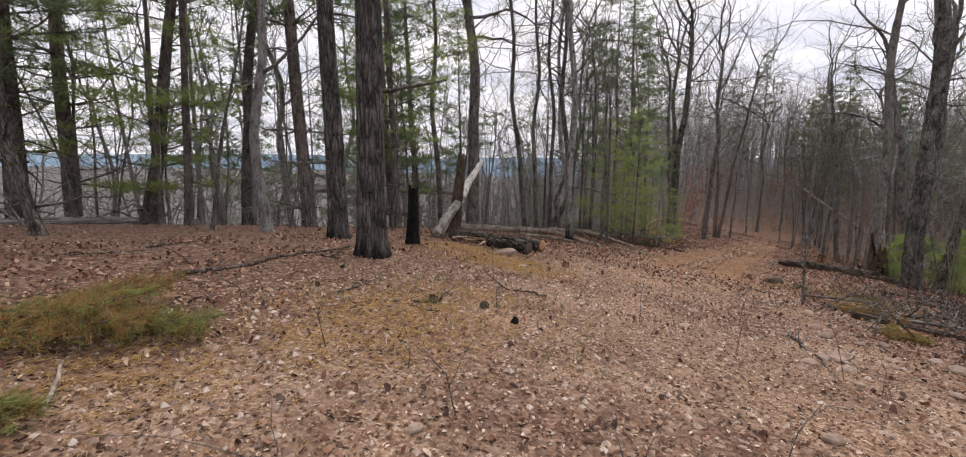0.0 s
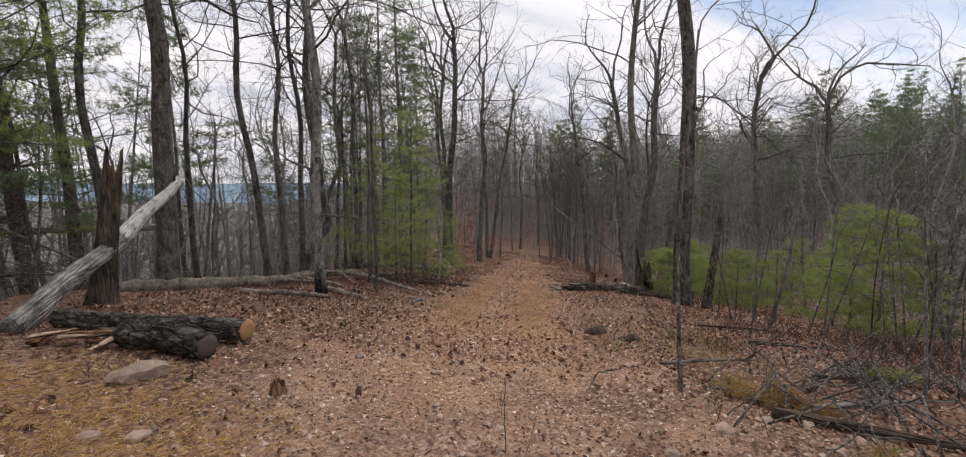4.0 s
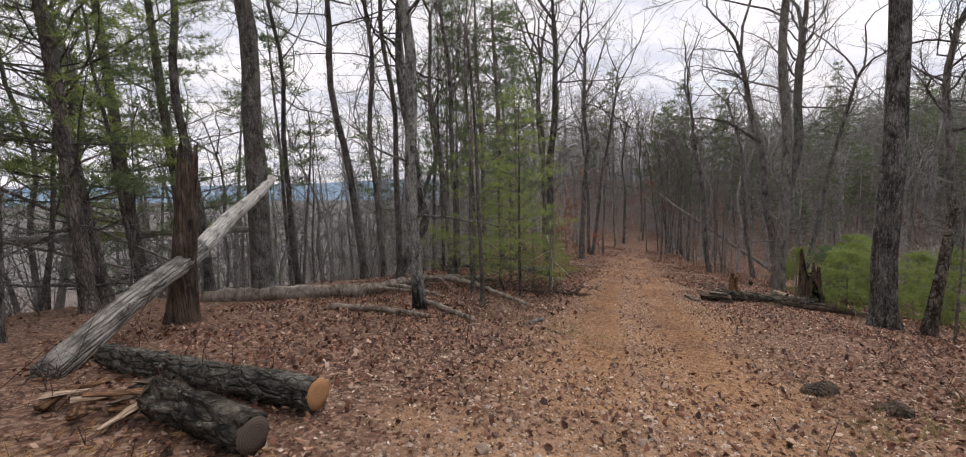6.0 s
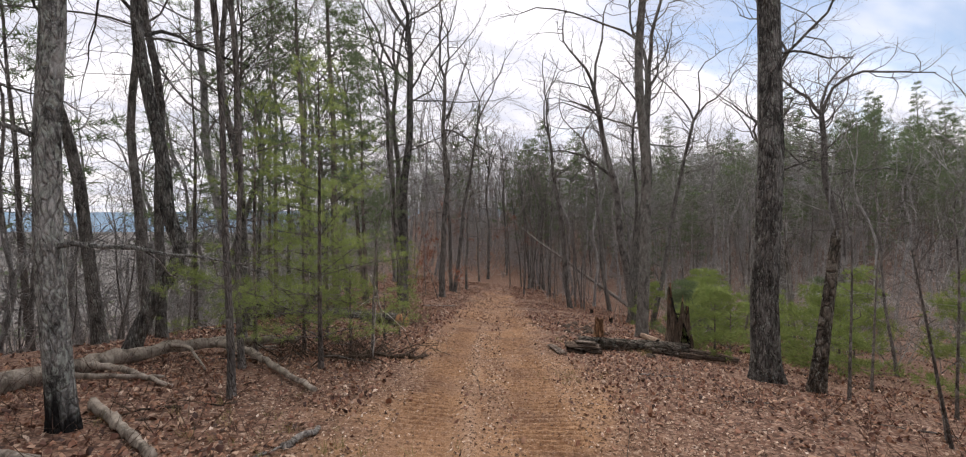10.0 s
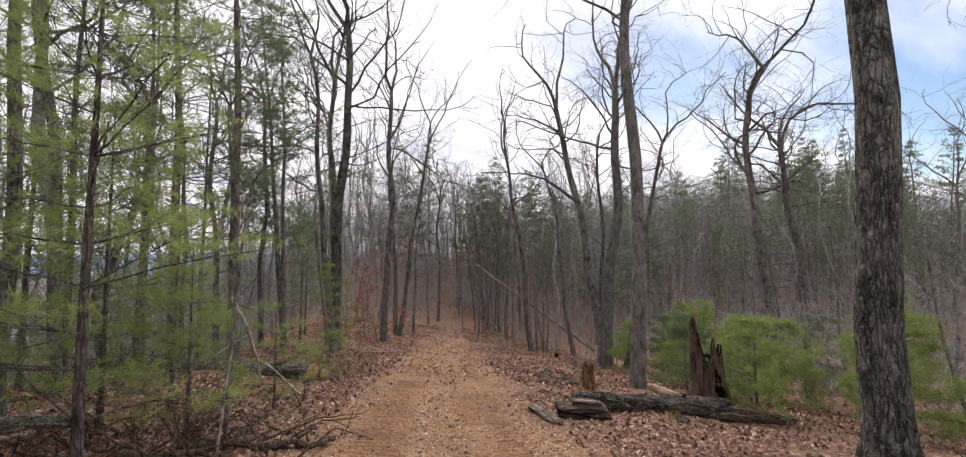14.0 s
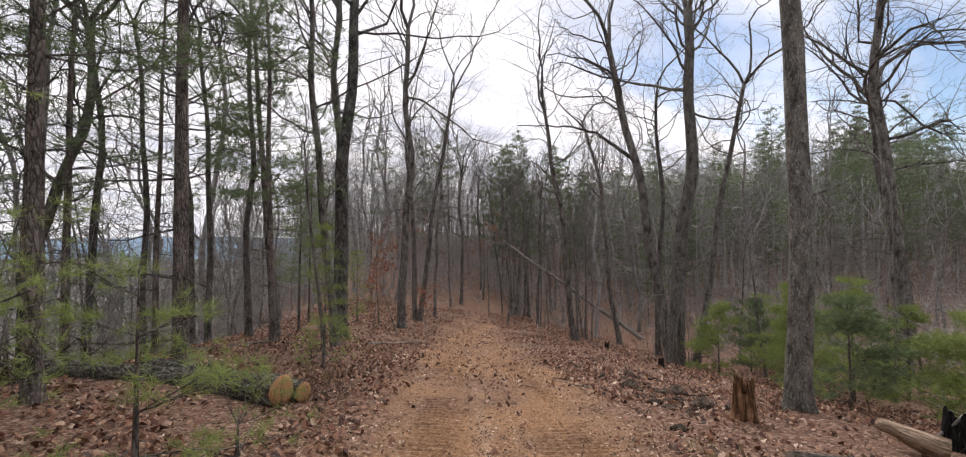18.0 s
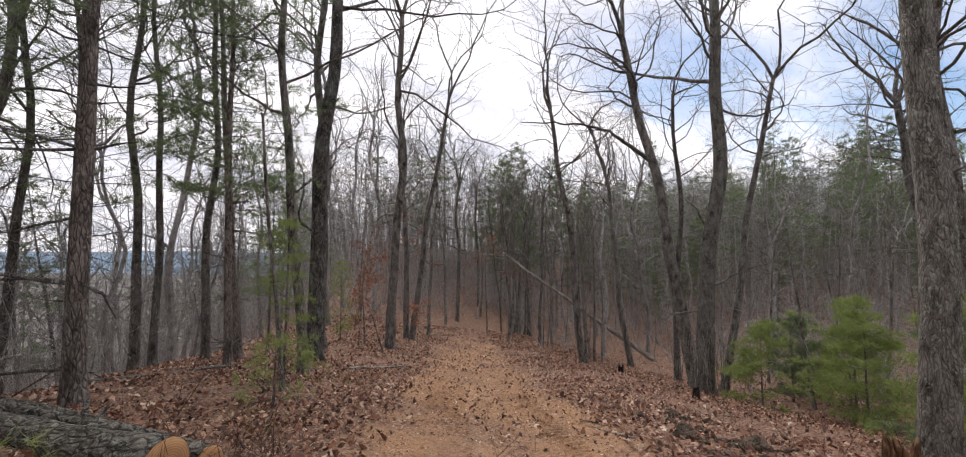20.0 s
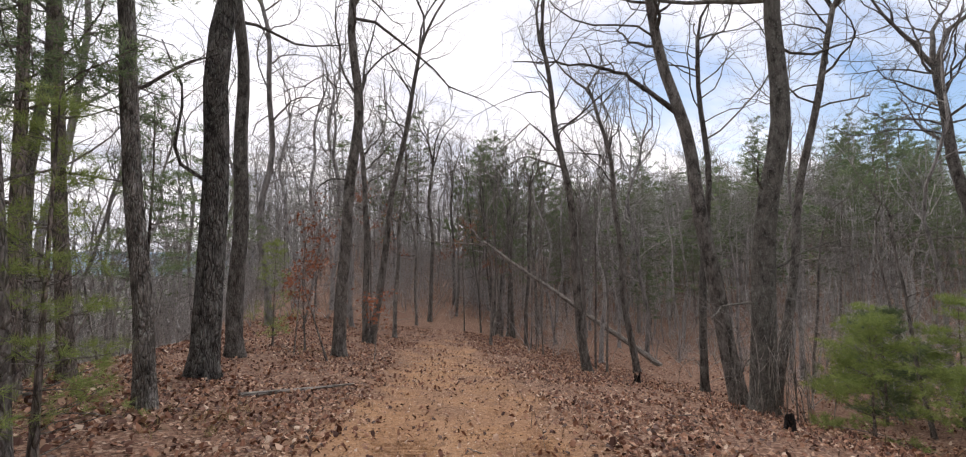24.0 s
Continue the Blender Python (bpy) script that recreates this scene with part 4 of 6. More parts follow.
# saplings by the track
SAP = "thin leafless sapling with a few bare twigs"
for k, (px, py, d, hh, lx, ly) in enumerate(((5.5, 7.6, 0.045, 5.2, -0.03, 0.01), (11.9, 10.4, 0.09, 4.2, 0.12, -0.12), (11.3, 10.9, 0.035, 3.2, -0.25, 0.12),
                                              (11.6, 11.0, 0.035, 3.0, -0.1, 0.1), (12.2, 10.9, 0.03, 3.4, 0.02, 0.0), (12.6, 9.6, 0.04, 3.4, 0.25, -0.2),
                                              (13.1, 12.5, 0.05, 4.0, 0.02, 0), (15.3, 12.9, 0.05, 4.4, 0.05, 0.0), (4.6, 17.6, 0.1, 9, -0.01, 0.01), (13.9, 11.4, 0.045, 4.5, -0.04, 0.02),
                                              (10.0, 8.4, 0.035, 3.5, 0.1, 0.05), (8.9, 6.9, 0.03, 3.0, -0.1, 0.1), (9.4, 9.3, 0.03, 3.6, 0.04, -0.1), (11.33, 27.3, 0.09, 7, -0.09, 0.06),
                                              (17.0, 35.4, 0.06, 3.0, -0.25, 0.2), (6.9, 18.1, 0.05, 4.0, 0.06, -0.02), (7.9, 6.4, 0.035, 3.2, 0.15, 0.1))):
    bare_tree(px, py, d, hh, 100 + k, (lx, ly), 0.3, TWIG, top=2, counts=(0, 3, 0, 0), limbs_n=7, sides=7, label=SAP, name="sapling", group="saplings", forks=1, crook=0.2)

# a tight clump of stems where the track bends, with a pale broken stem among them
clump = np.random.default_rng(41)
for k in range(9):
    bare_tree(32.0 + 0.9 * clump.normal(), 45.0 + 0.5 * clump.normal(), 0.1 + 0.1 * clump.random(), 10 + 4 * clump.random(), 150 + k, (0.05 * clump.normal(), 0.05 * clump.normal()), 0.35, OAK, top=2, limbs_n=7, sides=8,
              label="slender stem in a tight clump beside the track's bend", group="clump of stems")
for k, (px, py, d, hh, lx, ly) in enumerate(((29.4, 48.8, 0.3, 15, 0.02, 0.01), (35.6, 54.4, 0.3, 16, -0.02, 0.01), (23.4, 42.9, 0.22, 14, 0.03, -0.02), (20.9, 40.9, 0.3, 15, -0.03, 0.02), (31.4, 41.6, 0.24, 13, 0.03, 0.0),
                                              (38.2, 47.1, 0.28, 15, -0.03, 0.03), (33.0, 50.6, 0.2, 13, 0.04, 0.0), (27.6, 47.6, 0.18, 12, -0.04, 0.03), (37.0, 51.0, 0.24, 14, 0.02, -0.03), (40.1, 48.5, 0.3, 16, 0.05, 0.02))):
    bare_tree(px, py, d, hh, 1500 + k, (lx, ly), 0.35, OAK, limbs_n=9, sides=9, top=3, label="grey hardwood stem on the leafy slope ahead", group="stems on the slope ahead")
for k in range(12):
    s, c = 42 + 12 * clump.random(), 3.2 + 5 * clump.random()
    bare_tree(*spot(s, c), 0.05 + 0.1 * clump.random(), 6 + 6 * clump.random(), 165 + k, (0.06 * clump.normal(), 0.06 * clump.normal()), 0.3, TWIG, top=2, counts=(0, 5, 0, 0), limbs_n=9, sides=7, label=SAP, name="sapling", group="saplings", forks=1, crook=0.22)

# ---------------------------------------------------------------- young pines
YOUNG = "bushy young white pine with soft bright-green needles"
for k, (px, py, hh, rc) in enumerate(((5.75, 17.3, 5.2, 1.4), (6.6, 20.4, 3.8, 1.1), (5.85, 19.2, 3.8, 1.3), (6.6, 18.5, 2.2, 0.8), (7.92, 20.2, 1.6, 0.7), (8.6, 20.9, 0.8, 0.5),
                                       (4.9, 18.6, 4.8, 1.4), (11.45, 27.7, 3.4, 0.55), (10.9, 26.0, 1.1, 0.45), (5.2, 24.4, 11.0, 2.0), (6.4, 26.9, 12.5, 2.2), (6.6, 29.8, 13.0, 2.2), (8.2, 31.0, 12.0, 2.0),
                                       (4.0, 30.0, 13, 2.2), (12.6, 34.4, 6.0, 1.1), (14.2, 38.8, 7, 1.3), (38.0, 54.0, 15, 2.4), (41.0, 57.0, 16, 2.6), (43.5, 54.0, 14, 2.4), (16.3, 38.2, 3.4, 0.9))):
    pine_tree(px, py, 0.03 + 0.011 * hh, hh, 200 + k, (0.01, -0.01), 0.1 if hh < 6 else 0.3, rc, 0.4 if hh < 1.8 else 0.75 if hh < 6 else 0.5, needle=NEEDLE_YOUNG if hh < 5.5 else NEEDLE,
              label=YOUNG if hh < 5.5 else "slim dark-green pine among bare trees", blades=22 if hh < 5.5 else 12, ln=0.11 if hh < 5.5 else 0.16, wd=0.0022 if hh < 5.5 else 0.0055,
              stubs=3, name="young_pine", group="young pines", sides=7)
for k, (px, py, hh, rc) in enumerate(((15.4, 16.2, 1.9, 1.0), (16.6, 14.3, 2.2, 1.1), (18.1, 12.0, 2.8, 1.3), (17.6, 9.4, 2.6, 1.2), (15.0, 9.6, 3.2, 1.4), (16.4, 10.8, 3.6, 1.5), (19.6, 15.0, 2.6, 1.3), (20.6, 17.6, 2.4, 1.4), (19.2, 19.6, 2.4, 1.2),
                                       (21.6, 20.2, 2.9, 1.4), (23.6, 22.0, 3.0, 1.4), (23.4, 24.3, 2.3, 1.1), (25.0, 22.6, 3.2, 1.5), (26.4, 24.6, 2.8, 1.3), (27.6, 23.4, 3.0, 1.4), (24.6, 19.8, 2.6, 1.3), (29.5, 25.4, 3.2, 1.5), (22.4, 15.6, 3.2, 1.4), (27.0, 18.2, 3.0, 1.4), (18.6, 17.6, 2.0, 1.0))):
    pine_tree(px, py, 0.03 + 0.012 * hh, hh, 240 + k, (0.0, 0.0), 0.06, rc * 0.9, 1.3, needle=NEEDLE if k % 5 == 3 else NEEDLE_YOUNG, label=YOUNG, blades=15, ln=0.13, wd=0.0055, stubs=0, name="young_pine", group="young pines", sides=7)

# ---------------------------------------------------------------- logs, stumps and dead wood


def axis_pose(a, b):
    a, b = Vector(a), Vector(b)
    return Matrix.Translation(a) @ (b - a).to_track_quat("Z", "Y").to_matrix().to_4x4(), (b - a).length


def log(name, a, b, d0, d1, seed, mat, label, cut0=None, cut1=None, category="log", sides=22, rough=0.1, knots=3, sag=0.0, group=""):
    """A felled stem lying from a to b: barked round, sawn or broken ends, knots and stubs."""
    rng = np.random.default_rng(seed)
    m, ln = axis_pose(a, b)
    root = new(name)
    root.empty_display_size = 0.2
    root.matrix_basis = m
    tagged(root, label, category, group)
    n = max(6, int(ln / 0.16))
    z = np.linspace(0, ln, n + 1)
    line = np.stack([0.02 * np.sin(z * 1.7 + seed) * d0 * 4, 0.02 * np.cos(z * 1.3 + seed) * d0 * 4 + 0 * z, z], 1)
    line[:, 0] += sag * np.sin(np.pi * z / ln)
    line[0, :2] = line[1, :2]
    r = np.linspace(d0, d1, n + 1) / 2 * (1 + 0.05 * (rng.random(n + 1) - 0.5))
    b0 = Buf()
    b0.tube(line, r, sides, True, rough, rng)
    for k in range(knots):
        q = rng.integers(1, n)
        t = rng.random() * 6.28
        o = np.array([math.cos(t), math.sin(t), 0.5])
        kb = Buf()
        kb.tube([line[q], line[q] + o * r[q] * 1.15, line[q] + o * r[q] * (1.35 + rng.random())], [r[q] * 0.35, r[q] * 0.22, r[q] * 0.12], 7)
        part("knot", kb, mat, root)
    part("bark", b0, mat, root)
    for end, cut, sgn in ((0, cut0, -1), (n, cut1, 1)):
        if cut is None:
            continue
        e = Buf()
        zc = z[end] + sgn * 0.003
        ring = 26
        t = np.arange(ring) * 2 * math.pi / ring
        rr = r[end] * 0.955 * (1 + 0.03 * np.sin(3 * t + seed))
        v = [[line[end, 0], line[end, 1], zc + sgn * 0.004]]
        v += np.stack([line[end, 0] + rr * 0.55 * np.cos(t), line[end, 1] + rr * 0.55 * np.sin(t), np.full(ring, zc + sgn * 0.004)], 1).tolist()
        v += np.stack([line[end, 0] + rr * np.cos(t), line[end, 1] + rr * np.sin(t), np.full(ring, zc)], 1).tolist()
        v += np.stack([line[end, 0] + rr * np.cos(t), line[end, 1] + rr * np.sin(t), np.full(ring, zc - sgn * 0.02)], 1).tolist()
        f = []
        for k in range(ring):
            j = (k + 1) % ring
            f += [(0, 1 + k, 1 + j), (1 + k, 1 + ring + k, 1 + ring + j, 1 + j), (1 + ring + k, 1 + 2 * ring + k, 1 + 2 * ring + j, 1 + ring + j)]
        e.add(v, [q if sgn > 0 else q[::-1] for q in f])
        part("cut_end", e, cut, root, "saw-cut end showing orange wood")
    return root


def on_ground(x, y, up=0.0):
    return (x, y, ground_z(x, y) + up)


log("cut_log", on_ground(1.38, 10.5, 0.14), on_ground(-0.85, 12.3, 0.12), 0.27, 0.26, 301, MOSSBARK, "barked log with a fresh orange sawn end lying on leaves", CUT, CUTOLD, group="sawn logs", rough=0.24)
log("cut_log", on_ground(1.02, 9.88, 0.12), on_ground(0.18, 10.72, 0.12), 0.25, 0.29, 302, FLAKY, "short dark decaying log lying beside a sawn log", CUTDARK, CUTDARK, group="sawn logs", rough=0.34)
log("cut_log", on_ground(9.45, 23.0, 0.2), on_ground(6.3, 28.3, 0.2), 0.42, 0.38, 303, MOSSBARK, "thick lichened log with a pale orange sawn end", CUT, CUTOLD, group="sawn logs", sides=30)
log("cut_log", on_ground(9.75, 23.15, 0.15), on_ground(8.0, 26.1, 0.15), 0.29, 0.27, 304, MOSSBARK, "second sawn log lying behind a thicker one", CUT, CUTOLD, group="sawn logs", sides=26)
log("felled_log", on_ground(12.5, 18.2, 0.17), on_ground(14.35, 16.25, 0.12), 0.3, 0.36, 305, FLAKY, "mossy dark felled log with flaking bark at the track's edge", CUTDARK, None, sides=36, knots=5, rough=0.34)
log("leaning_dead_trunk", (-1.25, 12.0, ground_z(-1.25, 12.0) + 0.02), (-0.73, 15.3, 0.38), 0.3, 0.27, 306, SILVER, "dead grey trunk leaning up across a snag", None, None, "dead tree", 24, 0.16, 6)
log("bleached_trunk_top", (-0.73, 15.32, 0.385), (-0.1, 19.3, 1.62), 0.29, 0.19, 307, PALE, "bleached bare top of a leaning dead trunk", None, None, "dead tree", 18, 0.18, 1)
log("leaning_fallen_tree", (-9.5, 22.6, 0.15), (-1.2, 24.0, 0.0), 0.24, 0.2, 314, SILVER, "fallen trunk caught level among standing trees", None, None, "fallen tree", 12, 0.1, 6)
log("leaning_branch", (-6.0, 17.5, 2.4), (-2.6, 20.4, -0.6), 0.09, 0.05, 315, SILVER, "bare broken branch propped against trees", None, None, "branch", 8)
log("leaning_branch", (-6.8, 16.6, 1.5), (-3.6, 21.4, -0.9), 0.08, 0.05, 316, SILVER, "bare broken branch propped against trees", None, None, "branch", 8)
log("fallen_log", on_ground(-11.5, 9.2, 0.12), on_ground(-8.6, 11.4, 0.1), 0.26, 0.16, 317, SILVER, "pale fallen limb on the far edge of the clearing", None, None, "fallen tree", 14, 0.14, 5)
log("dead_leaning_tree", (34.6, 34.9, ground_z(34.6, 34.9)), (29.6, 43.4, -0.4), 0.3, 0.16, 318, SILVER, "dead grey tree leaning across thin stems over the slope", None, None, "dead tree", 12, 0.1, 6)
log("dead_branch", (29.8, 43.2, -0.6), (26.4, 45.4, -0.35), 0.1, 0.04, 319, SILVER, "bare end branch of a dead leaning tree", None, None, "branch", 8, 0.2, 3, sag=0.22)
log("dead_branch", (29.5, 43.6, -0.3), (28.7, 44.4, 1.2), 0.12, 0.04, 320, SILVER, "bare end branch of a dead leaning tree", None, None, "branch", 8)
log("split_board", on_ground(11.75, 18.45, 0.05), on_ground(11.15, 17.3, 0.05), 0.15, 0.2, 321, SLABWOOD, "long split slab of weathered brown wood at the track's edge", None, None, "wood slab", 7, 0.7, 0).scale = (1.0, 0.5, 1.0)
log("split_log", on_ground(14.98, 18.2, 0.3), on_ground(15.2, 17.65, 0.1), 0.12, 0.26, 322, SPLITWOOD, "freshly torn pale piece of wood beside a felled trunk", None, None, "log", 8, 0.45, 0)


def crooked(name, spine, r0, r1, limbs, label, category, mat, seed):
    """A fallen crooked stem, bleached and barkless, with broken limbs of its own."""
    rng = np.random.default_rng(seed)
    root = thing(name, spine[0][0], spine[0][1], label, category)
    o = np.array(root.matrix_basis.translation)

    def bend(pts, jitter):
        p = np.array([(x, y, ground_z(x, y) + up) for x, y, up in pts]) - o
        q = np.linspace(0, len(p) - 1, 7 * len(p))
        f = np.stack([np.interp(q, np.arange(len(p)), p[:, k]) for k in range(3)], 1)
        for _ in range(3):
            f[1:-1] = (f[:-2] + 2 * f[1:-1] + f[2:]) / 4
        f[1:-1] += rng.normal(size=(len(f) - 2, 3)) * jitter
        return f

    b = Buf()
    f = bend(spine, r0 * 0.12)
    b.tube(f, np.linspace(r0, r1, len(f)) * (1 + 0.12 * rng.normal(size=len(f)).clip(-1, 1)), 16, True, 0.3, rng)
    part("stem", b, mat, root)
    for pts, a0, a1 in limbs:
        t = Buf()
        f = bend(pts, a0 * 0.15)
        t.tube(f, np.linspace(a0, a1, len(f)), 10, True, 0.25, rng)
        part("limb", t, mat, root)
    return root


crooked("fallen_tree", ((-1.4, 17.7, 0.1), (0.4, 17.5, 0.13), (1.94, 17.35, 0.14), (2.8, 18.3, 0.18), (3.8, 19.1, 0.22), (4.9, 19.3, 0.2), (5.8, 19.6, 0.12)), 0.165, 0.06,
        ((((4.3, 19.15, 0.2), (4.8, 18.2, 0.16), (5.0, 17.2, 0.1), (5.34, 15.8, 0.05)), 0.075, 0.035), (((2.6, 18.1, 0.16), (3.1, 17.6, 0.12), (3.7, 16.6, 0.03)), 0.06, 0.025), (((2.2, 17.6, 0.15), (2.9, 17.3, 0.1), (3.6, 17.2, 0.04)), 0.05, 0.02),
         (((3.6, 18.9, 0.25), (3.9, 18.2, 0.3), (4.1, 17.5, 0.04)), 0.035, 0.015), (((-0.6, 17.6, 0.12), (0.6, 18.1, 0.2), (1.7, 18.3, 0.08)), 0.07, 0.03), (((4.0, 19.2, 0.25), (4.6, 18.9, 0.12), (5.3, 19.0, 0.1)), 0.045, 0.02)),
        "crooked weathered grey fallen tree lying across the leaves", "fallen tree", DRIFTWOOD, 308)
crooked("fallen_limb", ((3.0, 16.0, 0.06), (3.25, 15.2, 0.07), (3.45, 14.7, 0.05), (3.65, 14.1, 0.04)), 0.055, 0.04, (), "short bent grey limb on the leaves", "branch", DRIFTWOOD, 309)
crooked("fallen_limb", ((1.3, 15.4, 0.06), (2.1, 14.9, 0.07), (2.9, 14.3, 0.05)), 0.06, 0.035, (), "short bent grey limb on the leaves", "branch", DRIFTWOOD, 310)

def snag(name, x, y, dia, height, seed, mat, label, lean=(0, 0), jag=0.35, hollow=False, category="stump", top=None):
    """A broken standing stem with a splintered rim and a hollow heart."""
    rng = np.random.default_rng(seed)
    root = thing(name, x, y, label, category)
    b = Buf()
    n, k = 26, 9
    a = np.arange(n) * 2 * math.pi / n
    jagged = height * (1 - jag * (0.5 + 0.5 * np.sin(a * 2 + seed) * 0.6) * (0.5 + rng.random(n)))
    lob = 1 + 0.12 * np.sin(3 * a + seed) + 0.1 * (rng.random(n) - 0.5)
    v = []
    for i in range(k + 1):
        f = i / k
        z = -0.15 + (jagged + 0.15) * f
        r = dia / 2 * lob * (1 - 0.28 * f + 0.6 * math.exp(-f * 6))
        if hollow:
            door = np.exp(-((a - 4.4) / 0.42) ** 2) * max(0.0, 1 - f * 2.2)
            r = r * (1 - 0.55 * door)
        v.append(np.stack([r * np.cos(a) + lean[0] * z, r * np.sin(a) + lean[1] * z, z], 1))
    for i in range(4):
        f = i / 3
        z = jagged * (1 - 0.45 * f) - 0.04
        r = dia / 2 * lob * 0.72 * (0.86 - 0.5 * f)
        v.append(np.stack([r * np.cos(a) + lean[0] * z, r * np.sin(a) + lean[1] * z, z], 1))
    v = np.concatenate(v)
    f = []
    for i in range(k + 4):
        for j in range(n):
            q = (j + 1) % n
            f.append((i * n + j, i * n + q, (i + 1) * n + q, (i + 1) * n + j))
    f.append(tuple((k + 4) * n + j for j in range(n)))
    b.add(v, f)
    part("shell", b, mat, root, smooth=False)
    if top:
        for j in range(9):
            t = Buf()
            q = rng.integers(0, n)
            base = v[k * n + q]
            t.tube([base - np.array([0, 0, 0.3]), base + np.array([0, 0, 0.05 + 0.18 * rng.random()])], [0.03, 0.006], 5)
            part("splinter", t, top, root, "torn pale splinter")
    return root


snag("burnt_stump", -1.45, 9.5, 0.26, 1.3, 331, CHAR, "upright stump charred black by fire", (0.02, 0), 0.15)
snag("broken_snag", -0.95, 14.9, 0.36, 3.0, 332, ROTTEN, "dark broken snag propping a leaning dead trunk", (0.13, -0.05), 0.3, False, "dead tree")


def hollow_stump(x, y, seed):
    """A tall burnt-out shell: one high torn side, two lower prongs, a black doorway at its foot."""
    rng = np.random.default_rng(seed)
    root = thing("hollow_stump", x, y, "tall dark hollow stump, burnt inside, with splintered prongs", "stump")
    n, k = 56, 18
    a = np.arange(n) * 2 * math.pi / n

    def lobe(at, wide):
        d = (a - radians(at) + math.pi) % (2 * math.pi) - math.pi
        return np.exp(-(d / radians(wide)) ** 2)

    rim = 0.98 + 0.72 * lobe(140, 42) + 0.42 * lobe(236, 13) + 0.3 * lobe(270, 11) + 0.2 * lobe(302, 16) - 0.15 * lobe(200, 14) + 0.16 * (rng.random(n) - 0.5)
    lob = 1 + 0.1 * np.sin(3 * a + 1) + 0.07 * np.sin(7 * a) + 0.08 * (rng.random(n) - 0.5)
    door = lobe(236, 19)

    def wall(depth):
        rings = []
        for i in range(k + 1):
            f = i / k
            z = -0.15 + (rim + 0.15) * f
            r = (0.27 + 0.2 * np.exp(-np.clip(z, 0, 3) / 0.32)) * lob * (1 - 0.1 * f) * depth * (1 + 0.05 * (rng.random(n) - 0.5))
            rings.append(np.stack([r * np.cos(a) - 0.03 * z, r * np.sin(a) + 0.02 * z, z], 1))
        return np.array(rings)

    outer, inner = wall(1.0), wall(0.74)
    for name, ring, mat, label in (("shell", outer, ROTTEN, ""), ("burnt_hollow", inner, CHAR, "charred black inside of the stump")):
        b = Buf()
        faces = []
        for i in range(k):
            for j in range(n):
                q = (j + 1) % n
                if door[j] > 0.35 and ring[i, j, 2] < 0.9 * door[j]:
                    continue
                face = (i * n + j, i * n + q, (i + 1) * n + q, (i + 1) * n + j)
                faces.append(face if name == "shell" else face[::-1])
        if name == "burnt_hollow":
            base = len(ring) * n
            edge = outer[k]
            faces += [(k * n + (j + 1) % n, k * n + j, base + j, base + (j + 1) % n) for j in range(n)]
            b.add(np.concatenate([ring.reshape(-1, 3), edge - (0, 0, 0.012)]), faces)
        else:
            b.add(ring.reshape(-1, 3), faces)
        part(name, b, mat, root, label, smooth=False)
    for at, tall in ((132, 0.16), (142, 0.1), (150, 0.2), (238, 0.14), (268, 0.1), (158, 0.08)):
        j = int(at / 360 * n)
        t = Buf()
        p = (outer[k, j] + inner[k, j]) / 2
        t.tube([p - np.array([0, 0, 0.28]), p + np.array([0.01, 0, tall])], [0.04, 0.006], 6)
        part("splinter", t, HEARTWOOD, root, "torn orange splinter")
    return root


hollow_stump(14.75, 16.75, 333)
snag("sawn_stump", 14.75, 19.6, 0.34, 0.72, 334, HEARTWOOD, "short orange-brown broken stump by the track", (0, 0), 0.4, False, "stump")
snag("burnt_stump", 16.1, 17.7, 0.3, 0.55, 335, CHAR, "small charred stump beyond the felled log", (0.1, 0.0), 0.5)
snag("leaning_snag", 13.3, 13.05, 0.23, 3.1, 336, FLAKY, "decayed snag with flaking bark beside a stout oak", (0.095, -0.06), 0.3, False, "dead tree")
snag("burnt_stump", 21.3, 25.1, 0.22, 0.32, 338, CHAR, "low charred stump on the bank", (0.1, 0), 0.5)
snag("burnt_stump", 26.0, 31.0, 0.25, 0.4, 339, CHAR, "low charred stump on the bank", (0.1, 0), 0.5)

snag("pale_broken_snag", 31.2, 44.4, 0.24, 2.5, 341, SILVER, "pale broken stem leaning in a clump of trees", (0.25, -0.1), 0.5, False, "dead tree")

def rock(x, y, sx, sy, sz, seed, label="", name="rock", sink=0.35, rz=0.0, group="stones by the track", mat=None):
    rng = np.random.default_rng(seed)
    bm = bmesh.new()
    bmesh.ops.create_icosphere(bm, subdivisions=2, radius=1.0)
    dirs = rng.normal(size=(7, 3))
    dirs /= np.linalg.norm(dirs, axis=1)[:, None]
    for vt in bm.verts:
        p = np.array(vt.co)
        for d in dirs:
            over = p.dot(d) - 0.72
            if over > 0:
                p = p - d * over * 0.85
        p = p * (1 + 0.06 * rng.normal())
        vt.co = (p[0] * sx / 2, p[1] * sy / 2, p[2] * sz / 2)
    me = bpy.data.meshes.new(name)
    bm.to_mesh(me)
    bm.free()
    me.materials.append(mat or STONE)
    ob = new(name, me)
    ob.matrix_basis = pose(x, y, ground_z(x, y) + sz * (0.5 - sink), 0, 0, rz)
    return tagged(ob, label or "small weathered grey-brown stone in the dirt", "rock", group)


